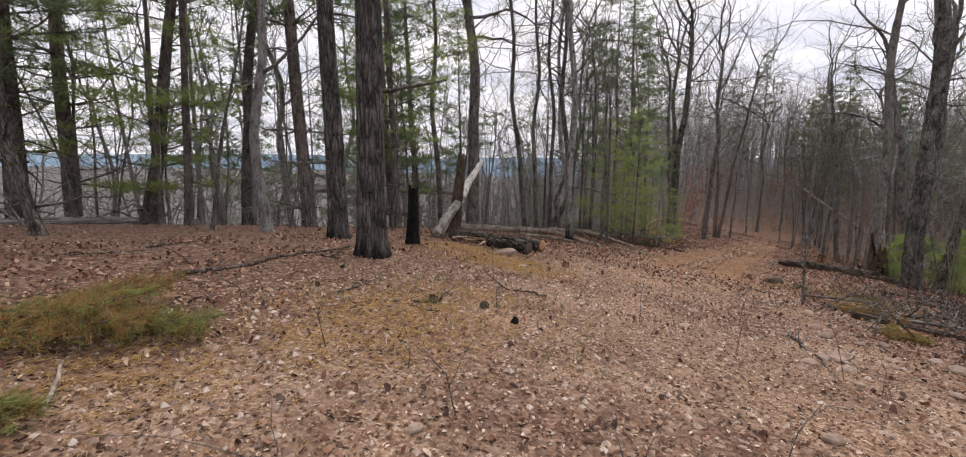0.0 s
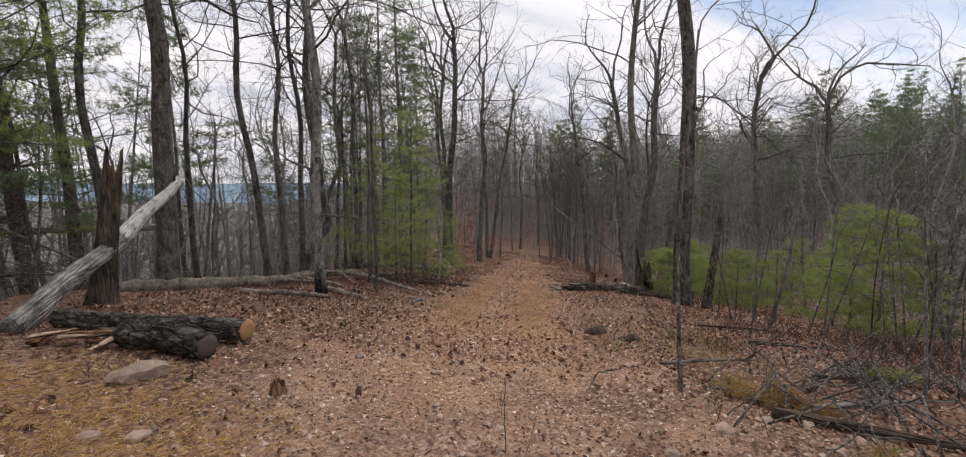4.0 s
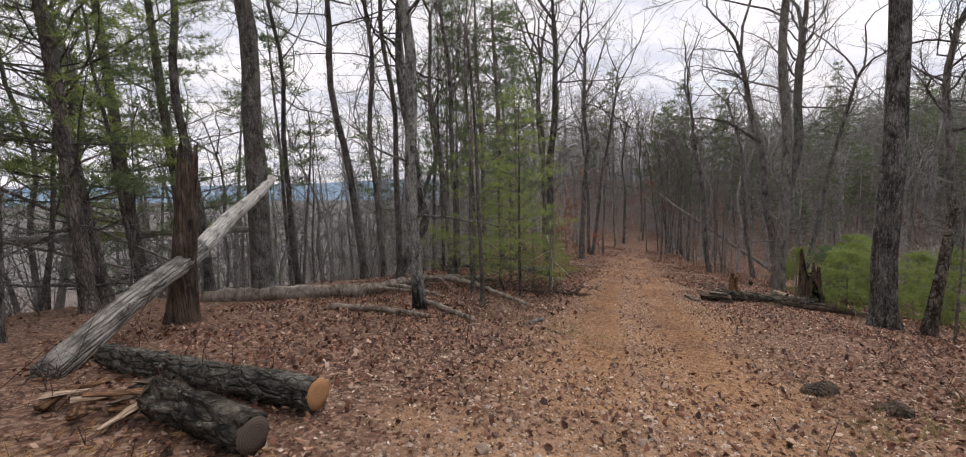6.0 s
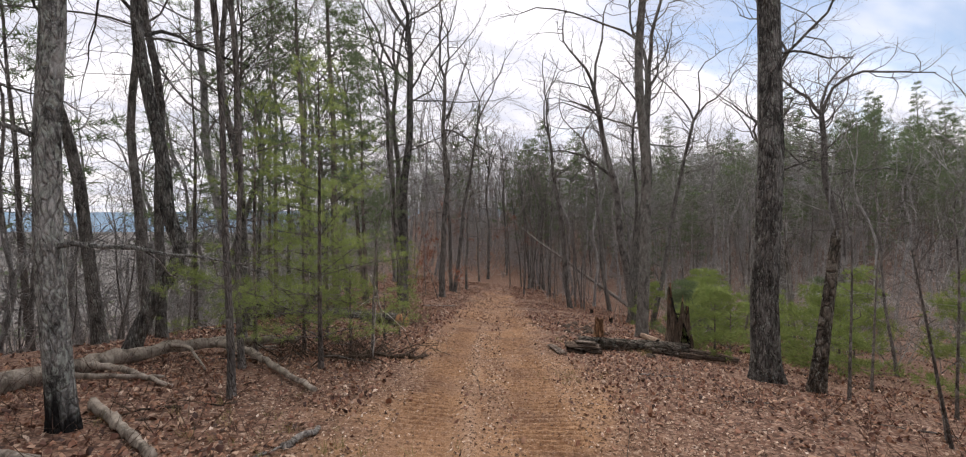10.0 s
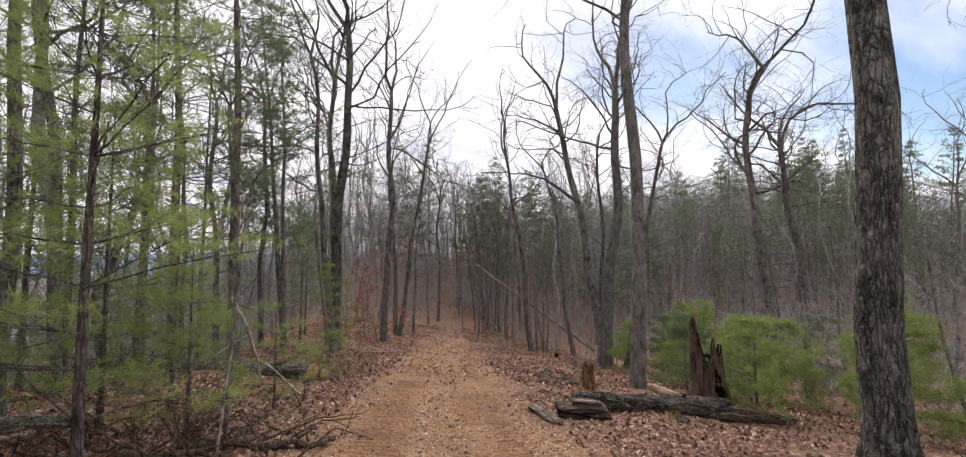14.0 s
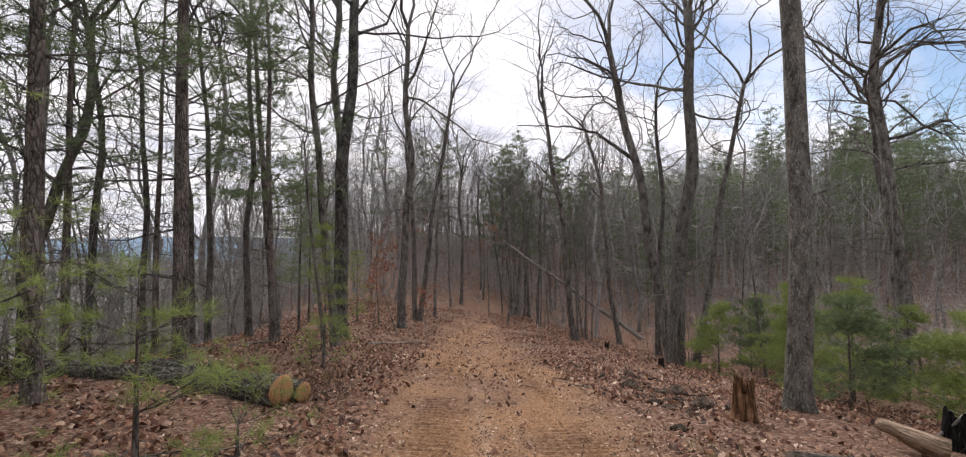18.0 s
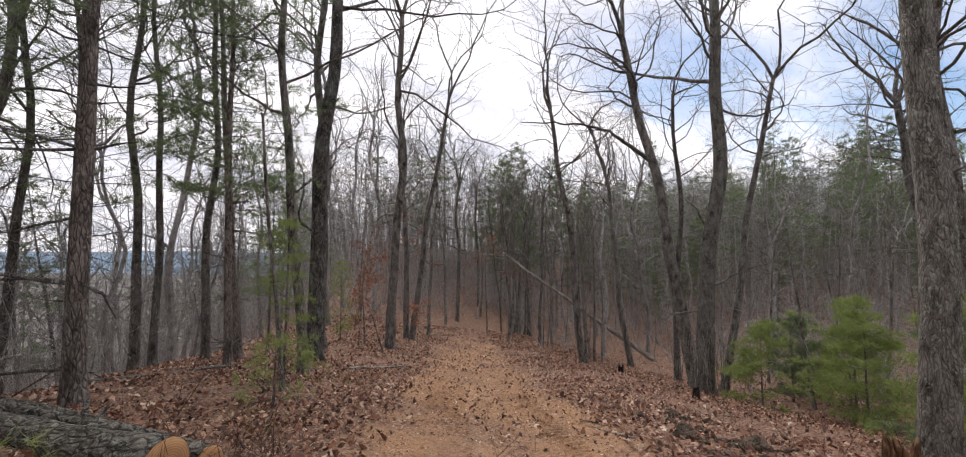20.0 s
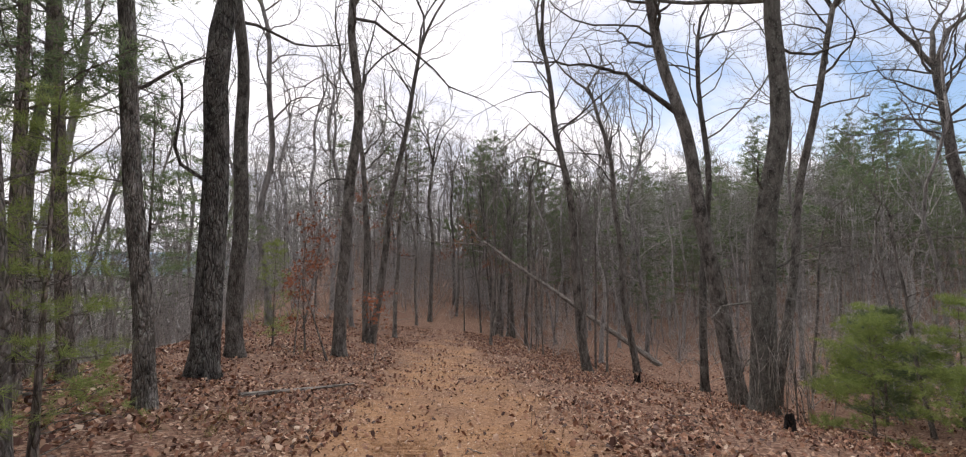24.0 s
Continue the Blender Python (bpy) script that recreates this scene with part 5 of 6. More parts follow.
rock(0.5, 9.35, 0.5, 0.36, 0.2, 401, "flat grey stone lying among leaves", "flat_rock", 0.3, 20)
rock(6.73, 10.37, 0.46, 0.36, 0.26, 402, "dark earthy lump of rock beside the track", "earthy_rock", 0.45, 0, mat=ROTTEN)
rock(6.95, 9.75, 0.4, 0.3, 0.2, 403, "dark earthy lump of rock beside the track", "earthy_rock", 0.45, 40, mat=ROTTEN)
rng0 = np.random.default_rng(5)
for k in range(70):
    s, c = 2.6 + 5.4 * rng0.random(), 0.5 + 2.3 * rng0.random() ** 1.2
    px, py = spot(s + 0.5 * rng0.normal(), c)
    d = 0.05 + 0.13 * rng0.random() ** 2
    rock(px, py, d * 1.3, d, d * 0.7, 420 + k, rz=360 * rng0.random())
for k in range(60):
    s = -1 + 12 * rng0.random()
    c = float(track_centre(s)) + (rng0.random() * 2 - 1) * float(track_half(s)) * 1.2
    px, py = spot(s, c)
    d = 0.05 + 0.08 * rng0.random() ** 2
    rock(px, py, d * 1.3, d, d * 0.7, 520 + k, rz=360 * rng0.random())

# ---------------------------------------------------------------- the wood beyond
bare_kinds, pine_kinds, sap_kinds = [], [], []
for k in range(7):
    bare_kinds.append(bare_tree(40 + 9 * k, 75 + 3 * k, 0.12 + 0.03 * k, 12 + 1.0 * k, 600 + k, (0.03 * (k % 3 - 1), 0.03 * (k % 2)), 0.22, GREYWOOD, top=3,
                                counts=(0, 6, 5, 0), limbs_n=12, sides=6, split=False, crook=0.3, label="leafless slender tree in the grey-brown wood", group="trees of the wood"))
for k in range(5):
    pine_kinds.append(pine_tree(60 + 8 * k, 62 - 6 * k, 0.22 + 0.03 * k, 14 + 1.3 * k, 620 + k, (0.01, 0.0), 0.48 if k % 2 else 0.26, 2.6, 0.56, blades=6, ln=0.3, wd=0.02, stubs=8, sides=6,
                                label="tall dark-green pine in the wood", group="pines of the wood"))
for k in range(4):
    sap_kinds.append(bare_tree(38 + 4 * k, 60 + 3 * k, 0.05 + 0.02 * k, 5 + k, 640 + k, (0.05 * (k - 1.5), 0.03), 0.25, TWIG, top=2, counts=(0, 3, 0, 0), limbs_n=8, sides=5, forks=1, split=False,
                               label="thin leafless sapling in the understorey", name="sapling", group="understorey saplings", crook=0.2))

placed = [(o.matrix_basis.translation.x, o.matrix_basis.translation.y) for o in scene.objects if o.parent is None and "tree" in o.name]


def scatter(kinds, count, spans, seed, gap, size=(0.8, 1.2), sink=0.0):
    rng = np.random.default_rng(seed)
    total = sum(w for *_, w in spans)
    made = 0
    for _ in range(count * 12):
        if made >= count:
            break
        pick = rng.random() * total
        for s0, s1, c0, c1, w in spans:
            pick -= w
            if pick <= 0:
                break
        s, c = s0 + (s1 - s0) * rng.random(), c0 + (c1 - c0) * rng.random()
        px, py = spot(s, c)
        if abs(c - float(track_centre(s))) < 2.4 + 0.02 * s and s < 56:
            continue
        if any((px - qx) ** 2 + (py - qy) ** 2 < gap * gap for qx, qy in placed):
            continue
        if c > 12 and math.degrees(math.atan2(px - 3, py - 8)) > 84 and rng.random() < 0.75:
            continue
        placed.append((px, py))
        m = pose(px, py, ground_z(px, py) - sink, 4.6 * rng.normal(), 4.6 * rng.normal(), 360 * rng.random())
        o = copy_thing(kinds[int(rng.integers(len(kinds)))], m)
        k = (size[0] + (size[1] - size[0]) * rng.random()) * (0.68 if c > 18 and s < 60 else 1.0)
        o.scale = (k, k, k)
        made += 1


scatter(bare_kinds, 310, [(48, 92, 4, 46, 1.25), (58, 96, -4, 10, 0.75), (46, 95, -26, -3, 0.8), (16, 50, 15, 45, 1.2), (2, 42, -42, -15, 0.9), (38, 62, -30, -10, 0.3), (12, 60, -30, -10, 1.0), (4, 26, -17, -8, 0.25), (-2, 14, 14, 40, 0.12)], 700, 2.3)
scatter(pine_kinds, 124, [(58, 100, 2, 60, 0.7), (62, 92, 7, 34, 1.3), (66, 94, -4, 9, 0.4), (30, 90, 34, 74, 2.4), (-2, 30, -26, -9, 0.9), (30, 48, -22, -12, 0.2), (-30, -6, -20, 20, 0.4)], 701, 2.0, (0.6, 1.25))
scatter(sap_kinds, 150, [(46, 78, 4, 34, 0.6), (44, 80, -22, -3, 0.7), (12, 40, 9.5, 30, 1.3), (0, 40, -20, -9.5, 1.6), (2, 13, 6, 14, 0.35), (-4, 12, 14, 34, 0.3)], 702, 0.7)
for o in bare_kinds + pine_kinds + sap_kinds:
    q = o.matrix_basis.translation
    o.matrix_basis = pose(q.x, q.y, ground_z(q.x, q.y), 0, 0, 0)


def ribbons(p0, p1, width, rng, bow=0.06):
    """Thin bent strips from p0 to p1 that taper to a point, for many at once."""
    d = p1 - p0
    ln = np.linalg.norm(d, axis=1)[:, None] + 1e-9
    side = np.cross(d, rng.normal(size=d.shape))
    side *= np.asarray(width).reshape(-1, 1) / (np.linalg.norm(side, axis=1)[:, None] + 1e-9)
    mid = (p0 + p1) / 2 + bow * ln * rng.normal(size=d.shape)
    v = np.stack([p0 - side, p0 + side, mid + side * 0.6, mid - side * 0.6, p1], 1).reshape(-1, 3)
    k = np.arange(len(p0))[:, None] * 5
    return v, (k + np.array([[0, 1, 2]])).tolist() + (k + np.array([[0, 2, 3]])).tolist() + (k + np.array([[3, 2, 4]])).tolist(), mid


def far_woods():
    """Woods too far to count: slim stems that fork into limbs and a haze of fine twigs, joined."""
    rng = np.random.default_rng(77)
    for name, mat, n, green in (("far_bare_woods", GREYWOOD, 3200, False), ("far_pine_woods", NEEDLE, 620, True)):
        spots = []
        for k in range(n):
            zone = rng.random()
            if zone < 0.3:
                s, c = 70 + 112 * rng.random() ** 1.3, -50 + 130 * rng.random()
            elif zone < 0.48:
                s, c = 56 + 65 * rng.random(), 16 + 60 * rng.random()
            elif zone < 0.62:
                s, c = 10 + 110 * rng.random(), 40 + 70 * rng.random() ** 1.2
            else:
                s, c = -40 + 180 * rng.random(), -17 - 213 * rng.random() ** 2.0
                if green and rng.random() < 0.5:
                    continue
            px, py = spot(s, c)
            if math.degrees(math.atan2(px - 3, py - 8)) > 85 and rng.random() < 0.55:
                continue
            h = (10 + 7 * rng.random()) * (0.84 if c > 10 else 1.0)
            spots.append((px, py, ground_z(px, py) - 0.2, h))
        spots = np.array(spots)
        root, h, m = spots[:, :3], spots[:, 3], len(spots)
        b = Buf()
        if green:
            levels, pads, leaves = 9, 4, 9
            f = np.repeat(np.linspace(0.36, 1.0, levels)[None], m, 0) + 0.03 * rng.normal(size=(m, levels))
            r = (0.4 + 2.6 * np.clip(1.08 - f, 0, 0.5) ** 0.8)[:, :, None] * (0.35 + 0.8 * rng.random((m, levels, pads)))
            a = rng.random((m, levels, pads)) * 6.28
            z = (f * h[:, None])[:, :, None] + 0.18 * r
            heart = root[:, None, None, :] + np.stack([np.cos(a) * r, np.sin(a) * r, z], -1)
            q = (heart[:, :, :, None, :] + rng.normal(size=(m, levels, pads, leaves, 3)) * np.array([0.42, 0.42, 0.13])).reshape(-1, 3)
            u = rng.normal(size=q.shape) * np.array([0.22, 0.22, 0.1])
            w = rng.normal(size=q.shape) * np.array([0.1, 0.1, 0.05])
            b.add(np.stack([q - w, q + w, q + u], 1).reshape(-1, 3), np.arange(len(q) * 3).reshape(-1, 3).tolist())
            top = root + np.stack([0 * h, 0 * h, h], 1)
            v, fc, _ = ribbons(root, top, 0.09, rng, 0.0)
            sb = Buf()
            sb.add(v, fc)
            tagged(part("far_pine_stems", sb, GREYWOOD, smooth=False), "distant slim pine stems on the slopes", "woods", kind="stuff")
        else:
            lean = rng.normal(size=(m, 2)) * 0.06 * h[:, None]
            tip = root + np.column_stack([lean, h])
            w = 0.045 + 0.06 * rng.random(m)
            v, fc, _ = ribbons(root, tip, w, rng, 0.035)
            b.add(v, fc)
            v, fc, _ = ribbons(root, tip - (0, 0, 0.5), w, rng, 0.02)
            b.add(v, fc)
            limbs, twigs = 11, 7
            f = (0.14 + 0.8 * rng.random((m, limbs)))[:, :, None]
            p0 = (root[:, None] + (tip - root)[:, None] * f).reshape(-1, 3)
            d = np.stack([rng.normal(size=m * limbs) * 0.62, rng.normal(size=m * limbs) * 0.62, 0.3 + 0.6 * rng.random(m * limbs)], 1)
            p1 = p0 + d * (np.repeat(h, limbs) * (0.12 + 0.16 * rng.random(m * limbs)))[:, None]
            v, fc, mid = ribbons(p0, p1, 0.02 + 0.012 * rng.random(len(p0)), rng, 0.09)
            b.add(v, fc)
            g = rng.random((len(p0), twigs, 1))
            q0 = (mid[:, None] + (p1 - mid)[:, None] * g).reshape(-1, 3)
            e = (np.repeat(d, twigs, 0) * 0.5 + 0.55 * rng.normal(size=q0.shape)) * (np.repeat(h, limbs * twigs) * (0.04 + 0.08 * rng.random(len(q0))))[:, None]
            side = np.cross(e, rng.normal(size=e.shape))
            side *= 0.014 / (np.linalg.norm(side, axis=1)[:, None] + 1e-9)
            b.add(np.stack([q0 - side, q0 + side, q0 + e], 1).reshape(-1, 3), np.arange(len(q0) * 3).reshape(-1, 3).tolist())
        tagged(part(name, b, mat, smooth=False), "distant grey leafless woods on the slopes" if not green else "distant dark-green pines on the slopes", "woods", kind="stuff")


far_woods()

# ---------------------------------------------------------------- litter on the floor


def leaf_litter():
    rng = np.random.default_rng(88)
    n = 250000
    s = -4 + 58 * rng.random(n) ** 0.9
    c = np.where(rng.random(n) < 0.75, -9 + 19 * rng.random(n), -16 + 34 * rng.random(n))
    off = np.abs(c - track_centre(s))
    keep_p = np.where(off < track_half(s), np.where(s < 10, 0.42, np.where(s < 14, 0.6, np.where(s > 27, 0.26, 0.16))), 1.0)
    lane = np.minimum(np.abs(c - track_centre(s) + 0.82), np.abs(c - track_centre(s) - 0.64)) < 0.34
    keep_p = np.where(lane & (s > 13) & (s < 27), keep_p * 0.25, keep_p)
    clump = 0.8 * vnoise(s / 2.4, c / 2.4, 23) + vnoise(s / 0.9, c / 0.9, 21) + 0.7 * vnoise(s / 0.3, c / 0.3, 22)
    keep = rng.random(n) < keep_p * np.clip(0.8 + 1.7 * clump, 0.1, 1)
    s, c = s[keep], c[keep]
    x, y = spot(s, c)
    z = surface(x, y) + 0.004 + 0.02 * rng.random(len(x)) ** 2
    n = len(x)
    ln = (0.022 + 0.044 * rng.random(n) ** 1.4) * np.where(s < 9, 0.85, np.where(s > 22, 1.3, 1.08))
    a = rng.random(n) * 6.28
    tilt = rng.normal(size=(n, 2)) * 0.6
    u = np.stack([np.cos(a), np.sin(a), tilt[:, 0]], 1)
    w = np.stack([-np.sin(a), np.cos(a), tilt[:, 1]], 1)
    p = np.stack([x, y, z], 1)
    curl = (0.25 + 0.9 * rng.random(n))[:, None] * ln[:, None] * np.array([[0, 0, 0.35]])
    lw = (ln * (0.28 + 0.2 * rng.random(n)))[:, None]
    L_ = ln[:, None]
    v = np.stack([p - u * L_ * 0.55, p - u * L_ * 0.1 + w * lw + curl, p + u * L_ * 0.3 + w * lw * 0.8 + curl, p + u * L_ * 0.55 + curl * 0.5,
                  p + u * L_ * 0.3 - w * lw * 0.8 + curl * 0.9, p - u * L_ * 0.1 - w * lw + curl * 0.8], 1)
    v = (v + rng.normal(size=v.shape) * (ln * 0.13)[:, None, None] * np.array([1, 1, 0.7])).reshape(-1, 3)
    i = np.arange(n)[:, None] * 6
    f = np.concatenate([i + np.array([[0, 1, 5]]), i + np.array([[1, 2, 5]]), i + np.array([[2, 4, 5]]), i + np.array([[2, 3, 4]])]).tolist()
    b = Buf()
    b.add(v, f)
    tagged(part("fallen_leaves", b, DRYLEAF, smooth=False), "dry brown and russet oak leaves strewn over the ground", "leaves", kind="stuff")


def pebbles():
    rng = np.random.default_rng(89)
    n = 19000
    s = -3 + 14.5 * rng.random(n) ** 1.25
    c = track_centre(s) + (rng.random(n) * 2 - 1) * track_half(s) * 1.15
    x, y = spot(s, c)
    z = surface(x, y)
    r = 0.005 + 0.03 * rng.random(n) ** 4.0
    b = Buf()
    oct_ = np.array([[1, 0, 0], [0, 1, 0], [-1, 0, 0], [0, -1, 0], [0, 0, 0.8], [0, 0, -0.8]])
    v = (np.stack([x, y, z], 1)[:, None, :] + oct_[None] * r[:, None, None] * (0.7 + 0.6 * rng.random((n, 6, 1)))).reshape(-1, 3)
    i = np.arange(n)[:, None] * 6
    f = np.concatenate([i + np.array([q]) for q in ([0, 1, 4], [1, 2, 4], [2, 3, 4], [3, 0, 4], [1, 0, 5], [2, 1, 5], [3, 2, 5], [0, 3, 5])]).tolist()
    b.add(v, f)
    tagged(part("pebbles", b, PEBBLE, smooth=False), "loose pinkish-brown gravel on the bare dirt", "gravel", kind="stuff")


leaf_litter()
pebbles()

# ---------------------------------------------------------------- small things on the floor


def stick(pts, r0, r1, label, name="stick", group="sticks on the ground", mat=None, sides=7, forks=0, seed=0):
    rng = np.random.default_rng(seed)
    p = np.array(pts, float)
    o = p[0].copy()
    root = new(name)
    root.empty_display_size = 0.1
    root.matrix_basis = pose(*o)
    b = Buf()
    q = np.linspace(0, len(p) - 1, len(p) * 3)
    fine = np.stack([np.interp(q, np.arange(len(p)), p[:, k]) for k in range(3)], 1) - o
    fine[1:-1] += rng.normal(size=(len(fine) - 2, 3)) * r0 * 0.5
    b.tube(fine, np.linspace(r0, r1, len(fine)), sides)
    part("stem", b, mat or TWIG, root)
    for k in range(forks):
        i = int(rng.integers(2, len(fine) - 1))
        d = fine[i] - fine[i - 1]
        d = d / np.linalg.norm(d) + 0.8 * rng.normal(size=3)
        t = Buf()
        t.tube(curve_pts(fine[i], d, 0.25 + 0.5 * rng.random(), 4, rng, 0.2), np.linspace(r0 * 0.5, r0 * 0.15, 5), 5)
        part("twig", t, mat or TWIG, root)
    return tagged(root, label, "stick" if name == "stick" else "branch", group)


def ground_run(pairs, up=0.02):
    return [(x, y, float(surface(x, y)) + up) for x, y in pairs]


stick(ground_run([(-3.3, 4.9), (-3.0, 5.6), (-2.9, 6.4), (-2.6, 7.2), (-2.3, 7.9)], 0.03), 0.027, 0.014, "long thin fallen limb curving across the clearing", "fallen_limb", "", SLABWOOD, forks=6, seed=3)
stick(ground_run([(-2.12, 2.06), (-2.3, 2.33), (-2.5, 2.6)], 0.05), 0.014, 0.009, "bare pale stick lying by a pine bough", mat=DRIFTWOOD, seed=4)
stick(ground_run([(4.65, 13.95), (5.05, 14.3)], 0.03), 0.04, 0.03, "short barkless stick at the track's edge", mat=SILVER, seed=5)
stick(ground_run([(6.5, 18.3), (7.1, 17.9), (7.7, 17.65), (8.0, 17.9)], 0.06), 0.045, 0.03, "crooked dark branch reaching onto the track", "fallen_limb", "", ROTTEN, forks=5, seed=6)
stick(ground_run([(6.0, 18.0), (6.6, 17.7), (7.4, 18.3)], 0.1), 0.04, 0.02, "dead branch in a heap of brush", "fallen_limb", "", ROTTEN, forks=5, seed=7)
stick([(6.75, 17.6, ground_z(6.75, 17.6)), (6.85, 17.75, -0.9), (6.95, 17.9, -0.4)], 0.016, 0.008, "pale dead stem standing bare", "bare_sapling", "", SILVER, forks=3, seed=8)
stick([(7.0, 18.4, -0.2), (7.25, 18.7, -0.7), (7.5, 19.1, -1.4)], 0.025, 0.012, "broken pale stem hanging over brush", "bare_sapling", "", PALE, forks=2, seed=9)
rs = np.random.default_rng(31)
for k in range(90):
    s = 0.5 + 42 * rs.random()
    c = -8 + 16 * rs.random()
    if abs(c - float(track_centre(s))) < float(track_half(s)) * (0.95 if s > 8 else 0.4) and rs.random() < 0.85:
        continue
    x, y = spot(s, c)
    a, ln = rs.random() * 6.28, 0.3 + 1.1 * rs.random() ** 2
    n = [(x + math.cos(a) * ln * f, y + math.sin(a) * ln * f + 0.12 * ln * math.sin(f * 3 + k)) for f in (0, 0.33, 0.66, 1)]
    stick(ground_run(n, 0.015), 0.008 + 0.016 * rs.random(), 0.004, "thin dry stick lying on the leaves", mat=(SILVER, TWIG, ROTTEN)[k % 3], forks=k % 3, seed=40 + k, sides=5)
for k in range(60):
    x, y = 6.75 + 0.75 * rs.normal(), 6.1 + 0.8 * rs.normal()
    a = rs.random() * 6.28
    ln = 0.6 + 0.8 * rs.random()
    z = float(surface(x, y))
    stick([(x, y, z + 0.05), (x + math.cos(a) * ln * 0.5, y + math.sin(a) * ln * 0.5, z + 0.2 + 0.3 * rs.random()), (x + math.cos(a) * ln, y + math.sin(a) * ln, z + 0.02)],
          0.012, 0.005, "bent twig in a low pile of brush", "brush_twig", "brush pile", TWIG, 5, 2, 140 + k)
for k in range(26):
    x, y = 6.5 + 0.75 * rs.normal(), 18.2 + 0.5 * rs.normal()
    a = rs.random() * 6.28
    ln = 0.5 + 0.8 * rs.random()
    z = float(surface(x, y))
    stick([(x, y, z + 0.02), (x + math.cos(a) * ln * 0.5, y + math.sin(a) * ln * 0.5, z + 0.1 + 0.3 * rs.random()), (x + math.cos(a) * ln, y + math.sin(a) * ln, z + 0.05)],
          0.013, 0.005, "reddish dead twig in a heap of brush", "brush_twig", "brush heap under the pines", ROTTEN, 5, 2, 170 + k)
for k in range(46):
    s = 0.5 + 9 * rs.random() if k < 30 else 10 + 24 * rs.random()
    c = float(track_centre(s)) + (rs.random() * 2 - 1) * 3.2
    x, y = spot(s, c)
    z = float(surface(x, y))
    h = 0.2 + 0.4 * rs.random()
    stick([(x, y, z - 0.02), (x + 0.05 * rs.normal(), y + 0.05 * rs.normal(), z + h * 0.6), (x + 0.12 * rs.normal(), y + 0.12 * rs.normal(), z + h)],
          0.005, 0.002, "thin upright dry weed stalk", "dry_stalk", "dry stalks", TWIG, 4, 2, 210 + k)

# arching bare stems on the low side
for k, (x0, y0, x1, y1, h) in enumerate(((15.2, 6.4, 10.6, 8.6, 1.6), (15.6, 6.8, 11.4, 9.9, 2.2), (14.6, 5.6, 10.2, 7.2, 1.2), (16.2, 8.6, 14.2, 10.6, 3.0), (14.0, 8.0, 13.0, 9.8, 2.4))):
    z0, z1 = ground_z(x0, y0), ground_z(x1, y1)
    stick([(x0, y0, z0), (x0 * 0.75 + x1 * 0.25, y0 * 0.75 + y1 * 0.25, z0 + h * 0.7), (x0 * 0.45 + x1 * 0.55, y0 * 0.45 + y1 * 0.55, z0 + h), (x1, y1, z1 + h * 0.6)], 0.022, 0.006,
          "long bare stem arching over the slope", "arching_stem", "arching stems", SILVER, 6, 6, 300 + k)

# charred stubs and cones in the clearing
rock(0.34, 4.62, 0.1, 0.09, 0.11, 351, "small charred lump of wood in the gravel", "charred_lump", 0.35, 30, "charred lumps", CHAR)
rock(0.03, 5.06, 0.2, 0.13, 0.1, 352, "small charred lump of wood in the gravel", "charred_lump", 0.35, 80, "charred lumps", ROTTEN)
snag("charred_stub", -0.55, 5.0, 0.14, 0.08, 353, ROTTEN, "low dark clump of earth in the gravel", (0, 0), 0.5)


def cone(x, y, seed):
    rng = np.random.default_rng(seed)
    root = thing("pine_cone", x, y, "open brown pine cone on the ground", "pine cone", "pine cones", z=float(surface(x, y)) + 0.025, rz=360 * rng.random())
    core = Buf()
    core.tube([(-0.045, 0, 0), (0, 0, 0.004), (0.05, 0, 0)], [0.012, 0.018, 0.006], 7)
    part("core", core, ROTTEN, root)
    sc = Buf()
    for k in range(30):
        f = k / 30
        a = k * 2.4
        p = np.array([-0.045 + 0.09 * f, 0, 0])
        d = np.array([0.4, math.cos(a), math.sin(a)]) * (0.028 * (1 - 0.5 * f))
        w = np.array([0, -math.sin(a), math.cos(a)]) * 0.008
        sc.add([p - w, p + w, p + d + w * 1.2, p + d - w * 1.2, p + d * 0.9 + (0.004, 0, 0)], [(0, 1, 2, 3), (3, 2, 4)])
    tagged(part("scales", sc, ROTTEN, root, smooth=False), kind="stuff")
    return root


for k in range(9):
    s, c = 3 + 6 * rs.random(), -6 + 2.5 * rs.random()
    cone(*spot(s, c), 380 + k)


